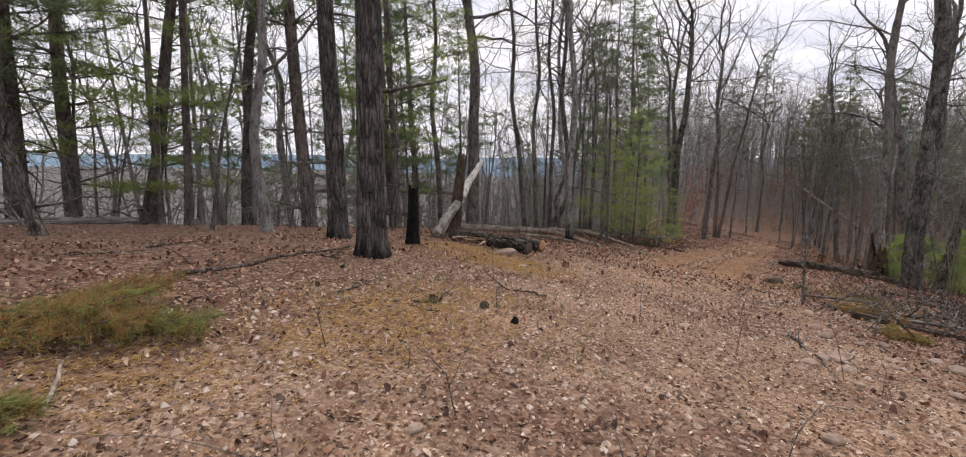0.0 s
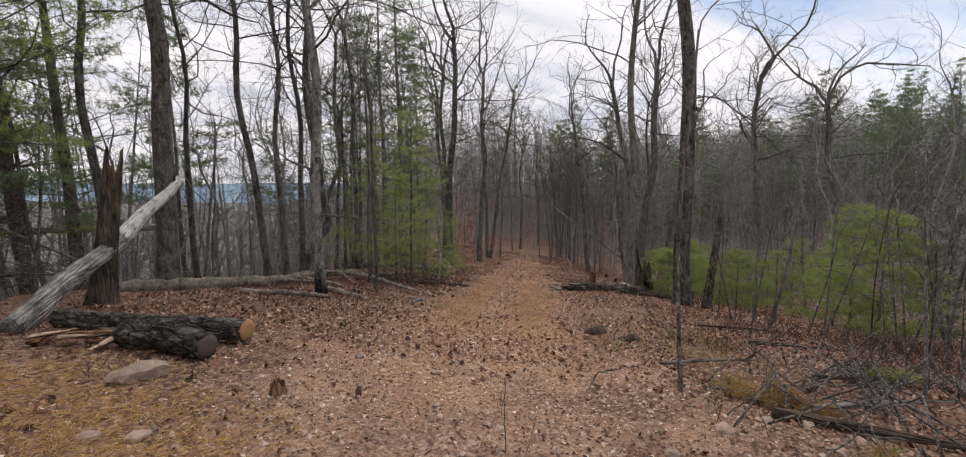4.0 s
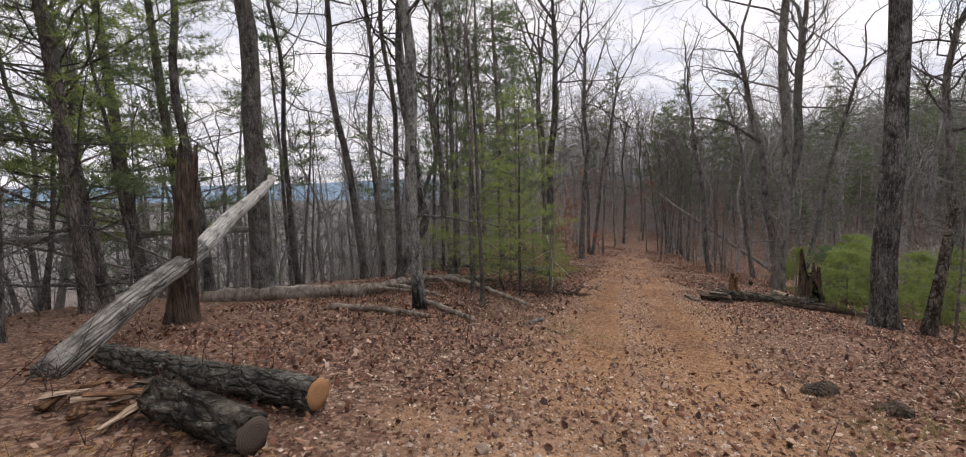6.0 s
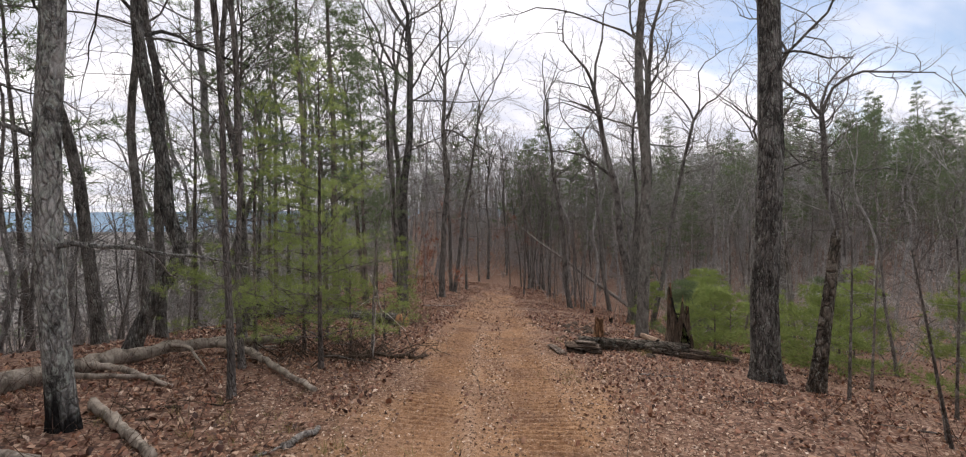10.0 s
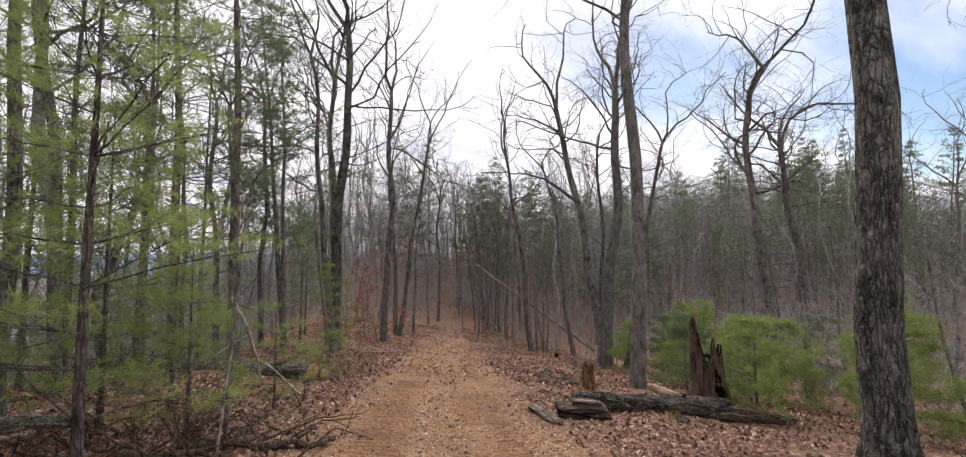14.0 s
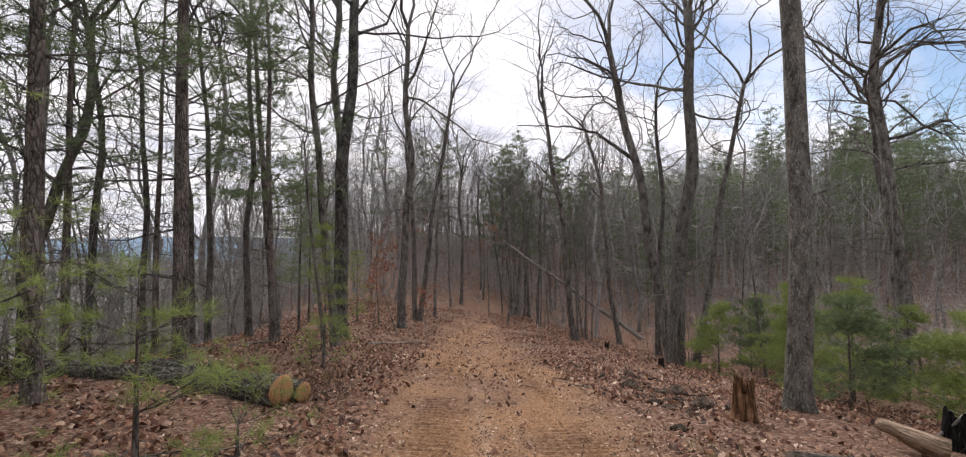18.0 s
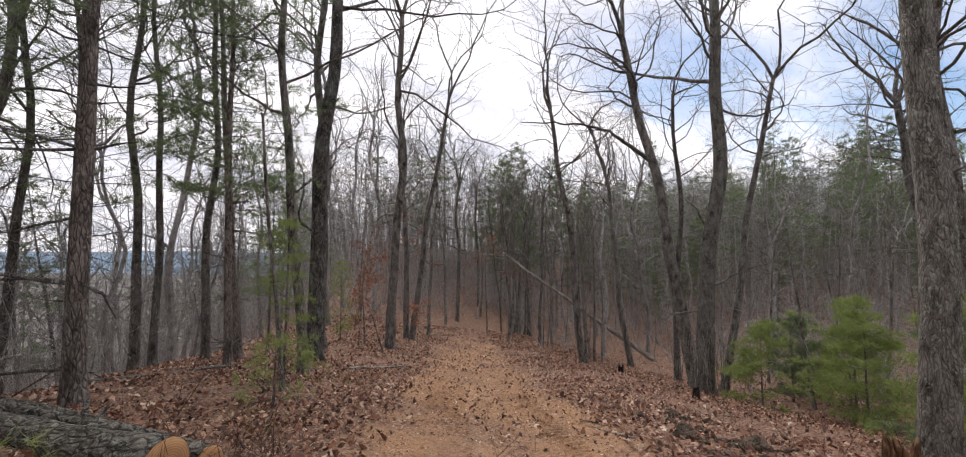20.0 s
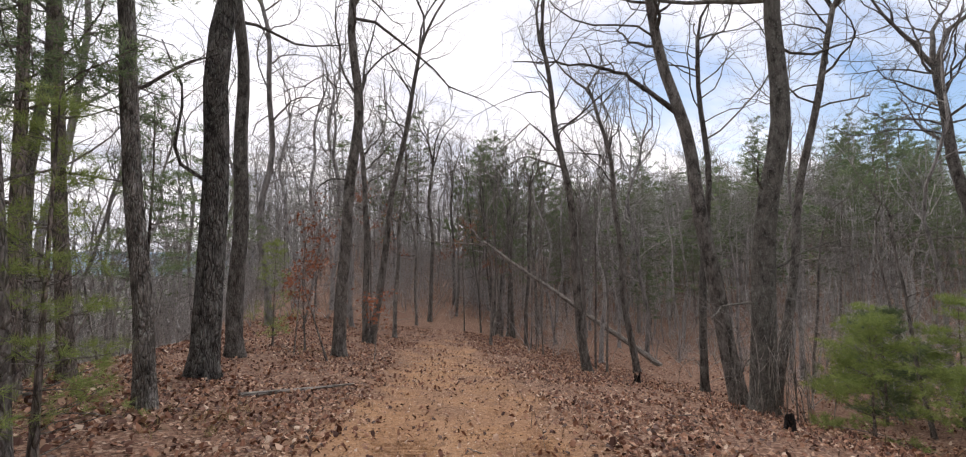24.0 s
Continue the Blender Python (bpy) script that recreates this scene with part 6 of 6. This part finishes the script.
def bough(x, y, rz, length, seed, dry=0.7):
    """A cut pine bough lying flat, its needles turning yellow and orange."""
    rng = np.random.default_rng(seed)
    root = thing("fallen_pine_bough", x, y, "cut pine bough on the ground with yellowing needles", "branch", "cut pine boughs", rz=rz)
    main = curve_pts((0, 0, 0.05), (1, 0, 0.05), length, 8, rng, 0.05, 0.01)
    b = Buf()
    b.tube(main, np.linspace(0.018, 0.005, 9), 6)
    part("stem", b, TWIG, root)
    cs, ds = [], []
    for k in range(16):
        i = 1 + k // 2
        d = main[min(i + 1, 8)] - main[i - 1]
        d /= np.linalg.norm(d)
        side = np.array([-d[1], d[0], 0.05 + 0.15 * rng.random()]) * (1 if k % 2 else -1)
        side[2] = abs(side[2])
        pts = curve_pts(main[i], d * 0.7 + side, length * (0.55 - 0.035 * i) * (0.7 + 0.5 * rng.random()), 4, rng, 0.1, -0.03)
        pts[:, 2] = np.maximum(pts[:, 2], 0.03)
        t = Buf()
        t.tube(pts, np.linspace(0.007, 0.003, 5), 4)
        part("twig", t, TWIG, root)
        for q in range(14):
            f = rng.random() * 4
            j = min(int(f), 3)
            cs.append(pts[j] + (pts[j + 1] - pts[j]) * (f - j) + rng.normal(size=3) * 0.02)
            ds.append((pts[j + 1] - pts[j]) / np.linalg.norm(pts[j + 1] - pts[j]) + (0, 0, 0.35))
    for mat, share in ((NEEDLE_DRY, dry), (NEEDLE_YOUNG, 1 - dry)):
        n = Buf()
        pick = rng.random(len(cs)) < share
        if pick.any():
            tufts(n, np.array(cs)[pick], np.array(ds)[pick], rng, 11, 0.09, 0.003, 0.7)
            tagged(part("foliage", n, mat, root, smooth=False), kind="stuff")
    return root


for k, (x, y, rz, ln, dry) in enumerate(((-3.7, 2.8, 15, 1.0, 0.75), (-3.5, 3.1, -5, 1.0, 0.8), (-3.2, 2.7, 25, 0.9, 0.9), (-2.8, 3.15, 5, 0.7, 0.45), (-2.5, 1.9, 10, 0.35, 0.5), (-2.9, 1.9, 200, 0.45, 0.45), (-3.4, 3.4, 20, 0.8, 0.97))):
    bough(x, y, rz, ln, 900 + k, dry)


for k, (x, y, rz, ln, dry) in enumerate(((5.75, 7.45, -40, 0.7, 1.0), (5.95, 7.1, -70, 0.6, 1.0), (8.2, 7.3, -60, 0.6, 0.3), (6.4, 5.6, -30, 0.6, 0.8), (5.2, 5.9, -50, 0.5, 0.9))):
    bough(x, y, rz, ln, 930 + k, dry)
for k, (x0, y0, x1, y1, d) in enumerate(((5.6, 6.7, 6.7, 5.1, 0.09), (6.1, 6.6, 8.0, 6.2, 0.06), (6.6, 6.9, 8.1, 7.4, 0.05), (7.3, 7.2, 9.0, 6.6, 0.06), (6.0, 8.3, 7.6, 8.0, 0.05), (8.6, 8.8, 10.4, 8.1, 0.06), (9.2, 10.2, 11.3, 9.6, 0.05))):
    log("fallen_branch", on_ground(x0, y0, 0.07), on_ground(x1, y1, 0.05), d, d * 0.45, 1020 + k, (ROTTEN, SILVER, SLABWOOD)[k % 3], "dead fallen branch half buried in brush beside the track", None, None, "branch", 9, 0.3, 4, sag=0.04, group="branches in the brush")
snag("broken_stub", 1.6, 8.65, 0.17, 0.15, 354, HEARTWOOD, "low broken stub of orange-brown wood in the leaves", (0, 0), 0.6)


def rust_tree(x, y, height, seed, lean=(0, 0), amount=260, low=0.25):
    """A small beech or oak that still holds rust-coloured leaves."""
    root = bare_tree(x, y, 0.012 * height, height, seed, lean, low, TWIG, top=3, counts=(0, 4, 2, 0), limbs_n=9, sides=7, forks=1, label="small tree still holding rust-red dead leaves", name="rust_leaved_tree",
                     group="trees with clinging leaves")
    rng = np.random.default_rng(seed + 1)
    pts = np.concatenate([np.array([v.co for v in o.data.vertices]) for o in root.children_recursive if o.name.startswith("twig_spray")])
    pick = pts[rng.integers(len(pts), size=amount)] + rng.normal(size=(amount, 3)) * 0.06
    u, w = rng.normal(size=(amount, 3)), rng.normal(size=(amount, 3))
    u /= np.linalg.norm(u, axis=1)[:, None]
    w /= np.linalg.norm(w, axis=1)[:, None]
    ln = 0.08 + 0.06 * rng.random((amount, 1))
    v = np.stack([pick, pick + u * ln * 0.5 + w * ln * 0.35, pick + u * ln, pick + u * ln * 0.5 - w * ln * 0.35], 1).reshape(-1, 3)
    b = Buf()
    b.add(v, np.arange(amount * 4).reshape(-1, 4).tolist())
    tagged(part("leaves", b, RUSTLEAF, root, "clinging rust-red leaves", smooth=False), kind="stuff")
    return root


rust_tree(17.0, 37.2, 5.0, 951, (-0.02, 0.02), 420)
rust_tree(16.4, 36.4, 3.2, 952, (0.05, 0), 260)
rust_tree(22.6, 44.0, 8.5, 953, (0.0, 0.0), 520, 0.45)
rust_tree(29.6, 45.2, 8.0, 954, (0.0, 0.0), 420, 0.5)
rust_tree(18.6, 35.6, 2.6, 955, (0.05, 0), 160)
rust_tree(31.5, 44.0, 6.5, 956, (0.0, 0.0), 260, 0.45)


def clod(x, y, sx, sy, sz, seed, mat=ROTTEN, label="dark clod of earth and roots pushed up beside the track", name="earth_clod", group="clods on the bank"):
    return rock(x, y, sx, sy, sz, seed, label, name, 0.4, 30.0 * seed, group, mat)


for k, (x, y, d) in enumerate(((15.7, 22.2, 0.42), (16.2, 22.5, 0.3), (15.1, 20.4, 0.5), (15.5, 20.1, 0.34), (17.2, 23.3, 0.36), (16.9, 22.9, 0.24), (14.6, 20.9, 0.3), (13.4, 19.8, 0.26), (15.9, 21.3, 0.5), (14.3, 17.6, 0.3), (13.1, 16.4, 0.3))):
    clod(x, y, d, d * 0.75, d * 0.55, 970 + k)

for k in range(26):
    f = rs.random()
    clod(14.2 + 3.0 * f + 0.25 * rs.normal(), 20.2 + 2.9 * f + 0.25 * rs.normal(), 0.12 + 0.14 * rs.random(), 0.12 + 0.1 * rs.random(), 0.1, 1100 + k)

# layered rotten slab in front of the felled log, and split pieces round the sawn logs
for k, (dx, dy, sx, sy, z) in enumerate(((0, 0, 0.78, 0.5, 0.05), (0.05, 0.03, 0.7, 0.46, 0.12), (-0.04, 0.04, 0.74, 0.4, 0.18), (0.06, 0.0, 0.46, 0.34, 0.23))):
    log("rotten_slab", (12.0 + dx - sx * 0.42, 17.5 + dy + sx * 0.3, ground_z(12.0, 17.5) + z), (12.0 + dx + sx * 0.42, 17.5 + dy - sx * 0.3, ground_z(12.0, 17.5) + z - 0.03), sy * 0.95, sy * 0.8, 985 + k, SLABWOOD if k % 2 else ROTTEN,
        "weathered layered slab of rotten wood by a log", None, None, "wood slab", 9, 0.75, 0, group="rotten slabs").scale = (1.0, 0.32, 1.0)
for k in range(13):
    x, y, a, ln = 0.0 + 0.3 * rs.normal(), 10.95 + 0.2 * rs.normal(), rs.random() * 6.28, 0.22 + 0.3 * rs.random()
    p0, p1 = on_ground(x, y, 0.03 + 0.1 * rs.random()), on_ground(x + math.cos(a) * ln, y + math.sin(a) * ln, 0.03 + 0.12 * rs.random())
    log("split_piece", p0, p1, 0.16, 0.05, 1000 + k, (HEARTWOOD, SPLITWOOD, HEARTWOOD, SLABWOOD)[k % 4], "splintered piece of orange heartwood by sawn logs", None, None, "wood piece", 5, 0.6, 0, group="split pieces").scale = (1.0, 0.35, 1.0)
log("fallen_slab", on_ground(14.1, 16.5, 0.16), on_ground(15.35, 15.55, 0.06), 0.22, 0.1, 1010, SLABWOOD, "torn brown slab fallen from the hollow stump", None, None, "log", 7, 0.3, 0)
log("fallen_slab", on_ground(13.9, 16.2, 0.05), on_ground(14.7, 15.5, 0.05), 0.16, 0.08, 1011, ROTTEN, "torn dark slab fallen from the hollow stump", None, None, "log", 7, 0.3, 0)
log("fallen_branch", on_ground(13.6, 30.2, 0.05), on_ground(16.0, 31.4, 0.04), 0.09, 0.04, 1013, SILVER, "grey limb lying near an oak", None, None, "branch", 8, 0.1, 3)
log("fallen_branch", on_ground(8.3, 29.8, 0.06), on_ground(11.2, 31.0, 0.05), 0.1, 0.05, 1014, SILVER, "grey limb at the edge of the drop", None, None, "branch", 8, 0.1, 4)


def grass():
    rng = np.random.default_rng(61)
    b = Buf()
    cs, ds = [], []
    for x, y, n, r in ((7.3, 8.8, 60, 0.55), (6.6, 9.3, 30, 0.35), (8.1, 9.3, 40, 0.45), (7.0, 7.6, 30, 0.5), (5.1, 13.2, 30, 0.4), (4.3, 14.9, 20, 0.4), (0.4, 4.8, 40, 0.7), (-0.9, 4.6, 30, 0.6), (12.9, 28.8, 24, 0.4), (10.6, 25.2, 24, 0.4),
                       (12.7, 18.9, 10, 0.2), (13.3, 16.8, 16, 0.15), (17.4, 37.0, 20, 0.4), (9.6, 15.4, 14, 0.3)):
        for k in range(n):
            px, py = x + r * rng.normal(), y + r * rng.normal()
            cs.append((px, py, float(surface(px, py))))
            ds.append((0.25 * rng.normal(), 0.25 * rng.normal(), 1.0))
    tufts(b, cs, ds, rng, 9, 0.16, 0.003, 0.35)
    tagged(part("grass_tufts", b, GRASS, smooth=False), "sparse yellow-green grass tufts by the track", "grass", kind="stuff")


def debris():
    """Broken leaf bits, bark crumbs and chips, thick where the clearing is trodden."""
    rng = np.random.default_rng(62)
    n = 150000
    s = np.where(rng.random(n) < 0.75, -2 + 26 * rng.random(n) ** 2.4, 10 + 34 * rng.random(n))
    c = track_centre(s) + (rng.random(n) * 2 - 1) * (track_half(s) * 1.3 + 1.6 * rng.random(n))
    lane = np.minimum(np.abs(c - track_centre(s) + 0.82), np.abs(c - track_centre(s) - 0.64)) < 0.34
    keep = ~(lane & (s > 12) & (s < 27)) | (rng.random(n) < 0.25)
    s, c = s[keep], c[keep]
    n = len(s)
    x, y = spot(s, c)
    z = surface(x, y) + 0.003
    ln = 0.009 + 0.017 * rng.random(n) ** 2
    a = rng.random(n) * 6.28
    u = np.stack([np.cos(a), np.sin(a), 0.35 * rng.normal(size=n)], 1) * ln[:, None]
    w = np.stack([-np.sin(a), np.cos(a), 0.35 * rng.normal(size=n)], 1) * (ln * (0.35 + 0.4 * rng.random(n)))[:, None]
    p = np.stack([x, y, z], 1)
    up = np.array([[0, 0, 0.006]])
    v = np.stack([p - u, p + w + up, p + u, p - w + up], 1).reshape(-1, 3)
    b = Buf()
    b.add(v, np.arange(n * 4).reshape(-1, 4).tolist())
    tagged(part("leaf_crumbs", b, CRUMB, smooth=False), "broken leaf bits and bark crumbs trodden into the dirt", "leaf bits", kind="stuff")


grass()
debris()


def brush():
    """Fine grey-brown shoots of the understorey, too many to count."""
    rng = np.random.default_rng(63)
    zones = ((48, 100, 4, 55, 3.4), (58, 94, -4, 8, 1.1), (48, 92, -24, 2, 1.8), (14, 44, 10.5, 40, 1.7), (-4, 14, 8, 30, 1.0), (0, 30, -30, -12, 0.9), (26, 45, -26, -9, 0.8))
    tot = sum(q[4] for q in zones)
    feet = []
    for k in range(3300):
        pick = rng.random() * tot
        for s0, s1, c0, c1, w in zones:
            pick -= w
            if pick <= 0:
                break
        s, c = s0 + (s1 - s0) * rng.random(), c0 + (c1 - c0) * rng.random()
        if abs(c - float(track_centre(s))) < 3.0 and s < 58:
            continue
        x, y = spot(s, c)
        feet.append((x, y, ground_z(x, y), 0.8 + 5.0 * rng.random() ** 1.5))
    feet = np.array(feet)
    m, stems, twigs = len(feet), 3, 5
    root, h = np.repeat(feet[:, :3], stems, 0), np.repeat(feet[:, 3], stems)
    d = np.stack([0.35 * rng.normal(size=len(h)), 0.35 * rng.normal(size=len(h)), np.ones(len(h))], 1) * (h * (0.6 + 0.4 * rng.random(len(h))))[:, None]
    b = Buf()
    v, f, mid = ribbons(root, root + d, 0.005 + 0.0035 * h, rng, 0.09)
    b.add(v, f)
    g = rng.random((len(h), twigs, 1))
    q0 = (mid[:, None] + d[:, None] * 0.5 * (g - 0.35)).reshape(-1, 3)
    e = np.repeat(d, twigs, 0) * 0.25 + rng.normal(size=q0.shape) * np.array([0.3, 0.3, 0.16]) * np.repeat(h, twigs)[:, None]
    v, f, mid = ribbons(q0, q0 + e, 0.007, rng, 0.12)
    b.add(v, f)
    tip = np.repeat(q0 + e, 2, 0) + rng.normal(size=(2 * len(q0), 3)) * 0.3
    foot = np.repeat(mid, 2, 0)
    side = rng.normal(size=tip.shape) * 0.005
    b.add(np.stack([foot - side, foot + side, tip], 1).reshape(-1, 3), np.arange(len(tip) * 3).reshape(-1, 3).tolist())
    tagged(part("understorey_brush", b, GREYWOOD, smooth=False), "thin grey-brown leafless brush between the trees", "brush", kind="stuff")


brush()


def dead_brush():
    """Low reddish dead shoots and canes along the track's edges, too many to count."""
    rng = np.random.default_rng(64)
    zones = ((1.5, 14, 1.9, 8.0, 3.6), (14, 42, 2.2, 6.5, 0.8), (8, 20, -7.5, -3.2, 0.7), (18, 26, -4.6, -2.6, 0.8))
    tot = sum(q[4] for q in zones)
    vs, fs, base = [], [], 0
    for k in range(3000):
        pick = rng.random() * tot
        for s0, s1, c0, c1, w in zones:
            pick -= w
            if pick <= 0:
                break
        s, c = s0 + (s1 - s0) * rng.random(), c0 + (c1 - c0) * rng.random()
        if abs(c - float(track_centre(s))) < float(track_half(s)) + 0.5 or vnoise(s / 1.3, c / 1.3, 51) < -0.12:
            continue
        x, y = spot(s, c)
        z = ground_z(x, y) - 0.02
        h = 0.15 + 0.75 * rng.random() ** 2
        for q in range(7):
            p0 = np.array([x, y, z]) + (0, 0, 0 if q < 3 else h * 0.5 * rng.random())
            d = np.array([rng.normal() * 0.75, rng.normal() * 0.75, 0.8]) * h * (0.5 + 0.6 * rng.random())
            mid = p0 + d * 0.5 + rng.normal(size=3) * 0.1 * h
            end = p0 + d + rng.normal(size=3) * 0.16 * h
            a = rng.random() * 6.28
            wd = np.array([math.cos(a), math.sin(a), 0]) * (0.002 + 0.004 * rng.random())
            vs += [p0 - wd, p0 + wd, mid + wd * 0.6, mid - wd * 0.6, end]
            fs += [(base, base + 1, base + 2, base + 3), (base + 3, base + 2, base + 4)]
            base += 5
    b = Buf()
    b.add(np.array(vs), fs)
    tagged(part("dead_brush", b, BRUSHWOOD, smooth=False), "tangled low reddish-brown dead brush beside the track", "brush", kind="stuff")


dead_brush()
# thin saplings crowding the track's low side
thin = np.random.default_rng(65)
for k in range(34):
    s, c = 6 + 8.5 * thin.random(), 4.2 + 6.0 * thin.random()
    x, y = spot(s, c)
    bare_tree(x, y, 0.02 + 0.025 * thin.random(), 1.6 + 2.6 * thin.random(), 1200 + k, (0.1 * thin.normal(), 0.1 * thin.normal()), 0.2, BRUSHWOOD if k % 2 else TWIG, top=2, counts=(0, 4, 0, 0), limbs_n=8, sides=5,
              label="thin reddish bare sapling crowding the track's low side", name="sapling", group="saplings", forks=1, split=False, crook=0.22)


def needle_litter():
    """Drifts of fallen orange-yellow pine needles."""
    rng = np.random.default_rng(66)
    cs, ds = [], []
    for x0, y0, rad, n in NEEDLE_DRIFTS:
        for k in range(n):
            x, y = x0 + rad * rng.normal() * 0.6, y0 + rad * rng.normal() * 0.45
            cs.append((x, y, float(surface(x, y)) + 0.02))
            a = rng.random() * 6.28
            ds.append((math.cos(a), math.sin(a), 0.15))
    b = Buf()
    tufts(b, cs, ds, rng, 5, 0.1, 0.0022, 0.35)
    tagged(part("fallen_needles", b, NEEDLE_FALLEN, smooth=False), "drift of fallen orange-yellow pine needles", "needles", kind="stuff")


NEEDLE_DRIFTS = ((-0.75, 4.1, 1.0, 700), (-1.2, 3.4, 0.7, 220), (-0.8, 4.6, 0.8, 250), (0.3, 8.35, 1.0, 900), (-0.4, 9.54, 0.9, 600), (-0.2, 5.5, 0.8, 300), (-2.2, 2.6, 0.8, 400), (0.9, 7.6, 0.7, 350))
needle_litter()

# a tangle of bare curling vines round the foot of the leaning trees on the bank
curl = np.random.default_rng(67)
for k in range(26):
    x, y = 23.9 + 0.6 * curl.normal(), 26.4 + 0.5 * curl.normal()
    z, a, h = ground_z(x, y), curl.random() * 6.28, 0.7 + 1.9 * curl.random()
    w = 0.35 + 0.5 * curl.random()
    stick([(x, y, z), (x + 0.3 * w * math.cos(a), y + 0.3 * w * math.sin(a), z + h * 0.7), (x + 0.8 * w * math.cos(a), y + 0.8 * w * math.sin(a), z + h), (x + 1.4 * w * math.cos(a), y + 1.4 * w * math.sin(a), z + h * 0.8), (x + 1.5 * w * math.cos(a), y + 1.5 * w * math.sin(a), z + h * 0.45)],
          0.011, 0.004, "bare curling vine round the foot of a leaning tree", "bare_vine", "bare vines", SILVER, 5, 2, 1300 + k)

# bare forked stem leaning by the charred stump, and a heap of dead boughs behind the sawn logs
for k, (x0, y0, x1, y1, up) in enumerate(((15.9, 17.95, 16.9, 17.0, 1.3), (16.1, 17.75, 17.3, 17.3, 0.55))):
    z = ground_z(x0, y0)
    stick([(x0, y0, z - 0.03), (0.6 * x0 + 0.4 * x1, 0.6 * y0 + 0.4 * y1, z + up * 0.35), (0.3 * x0 + 0.7 * x1, 0.3 * y0 + 0.7 * y1, z + up * 0.75), (x1, y1, z + up)], 0.022, 0.008,
          "bare forked stem leaning beside a charred stump", "bare_sapling", "", SILVER, 6, 4, 1400 + k)
for k in range(34):
    x, y = 5.6 + 0.8 * rs.normal(), 28.2 + 0.6 * rs.normal()
    a, ln = rs.random() * 6.28, 0.7 + 0.9 * rs.random()
    z = float(surface(x, y))
    stick([(x, y, z + 0.02), (x + math.cos(a) * ln * 0.5, y + math.sin(a) * ln * 0.5, z + 0.25 + 0.45 * rs.random()), (x + math.cos(a) * ln, y + math.sin(a) * ln, z + 0.1)],
          0.014, 0.005, "reddish dead bough in a heap behind sawn logs", "brush_twig", "brush heap behind the sawn logs", BRUSHWOOD, 5, 3, 1420 + k)
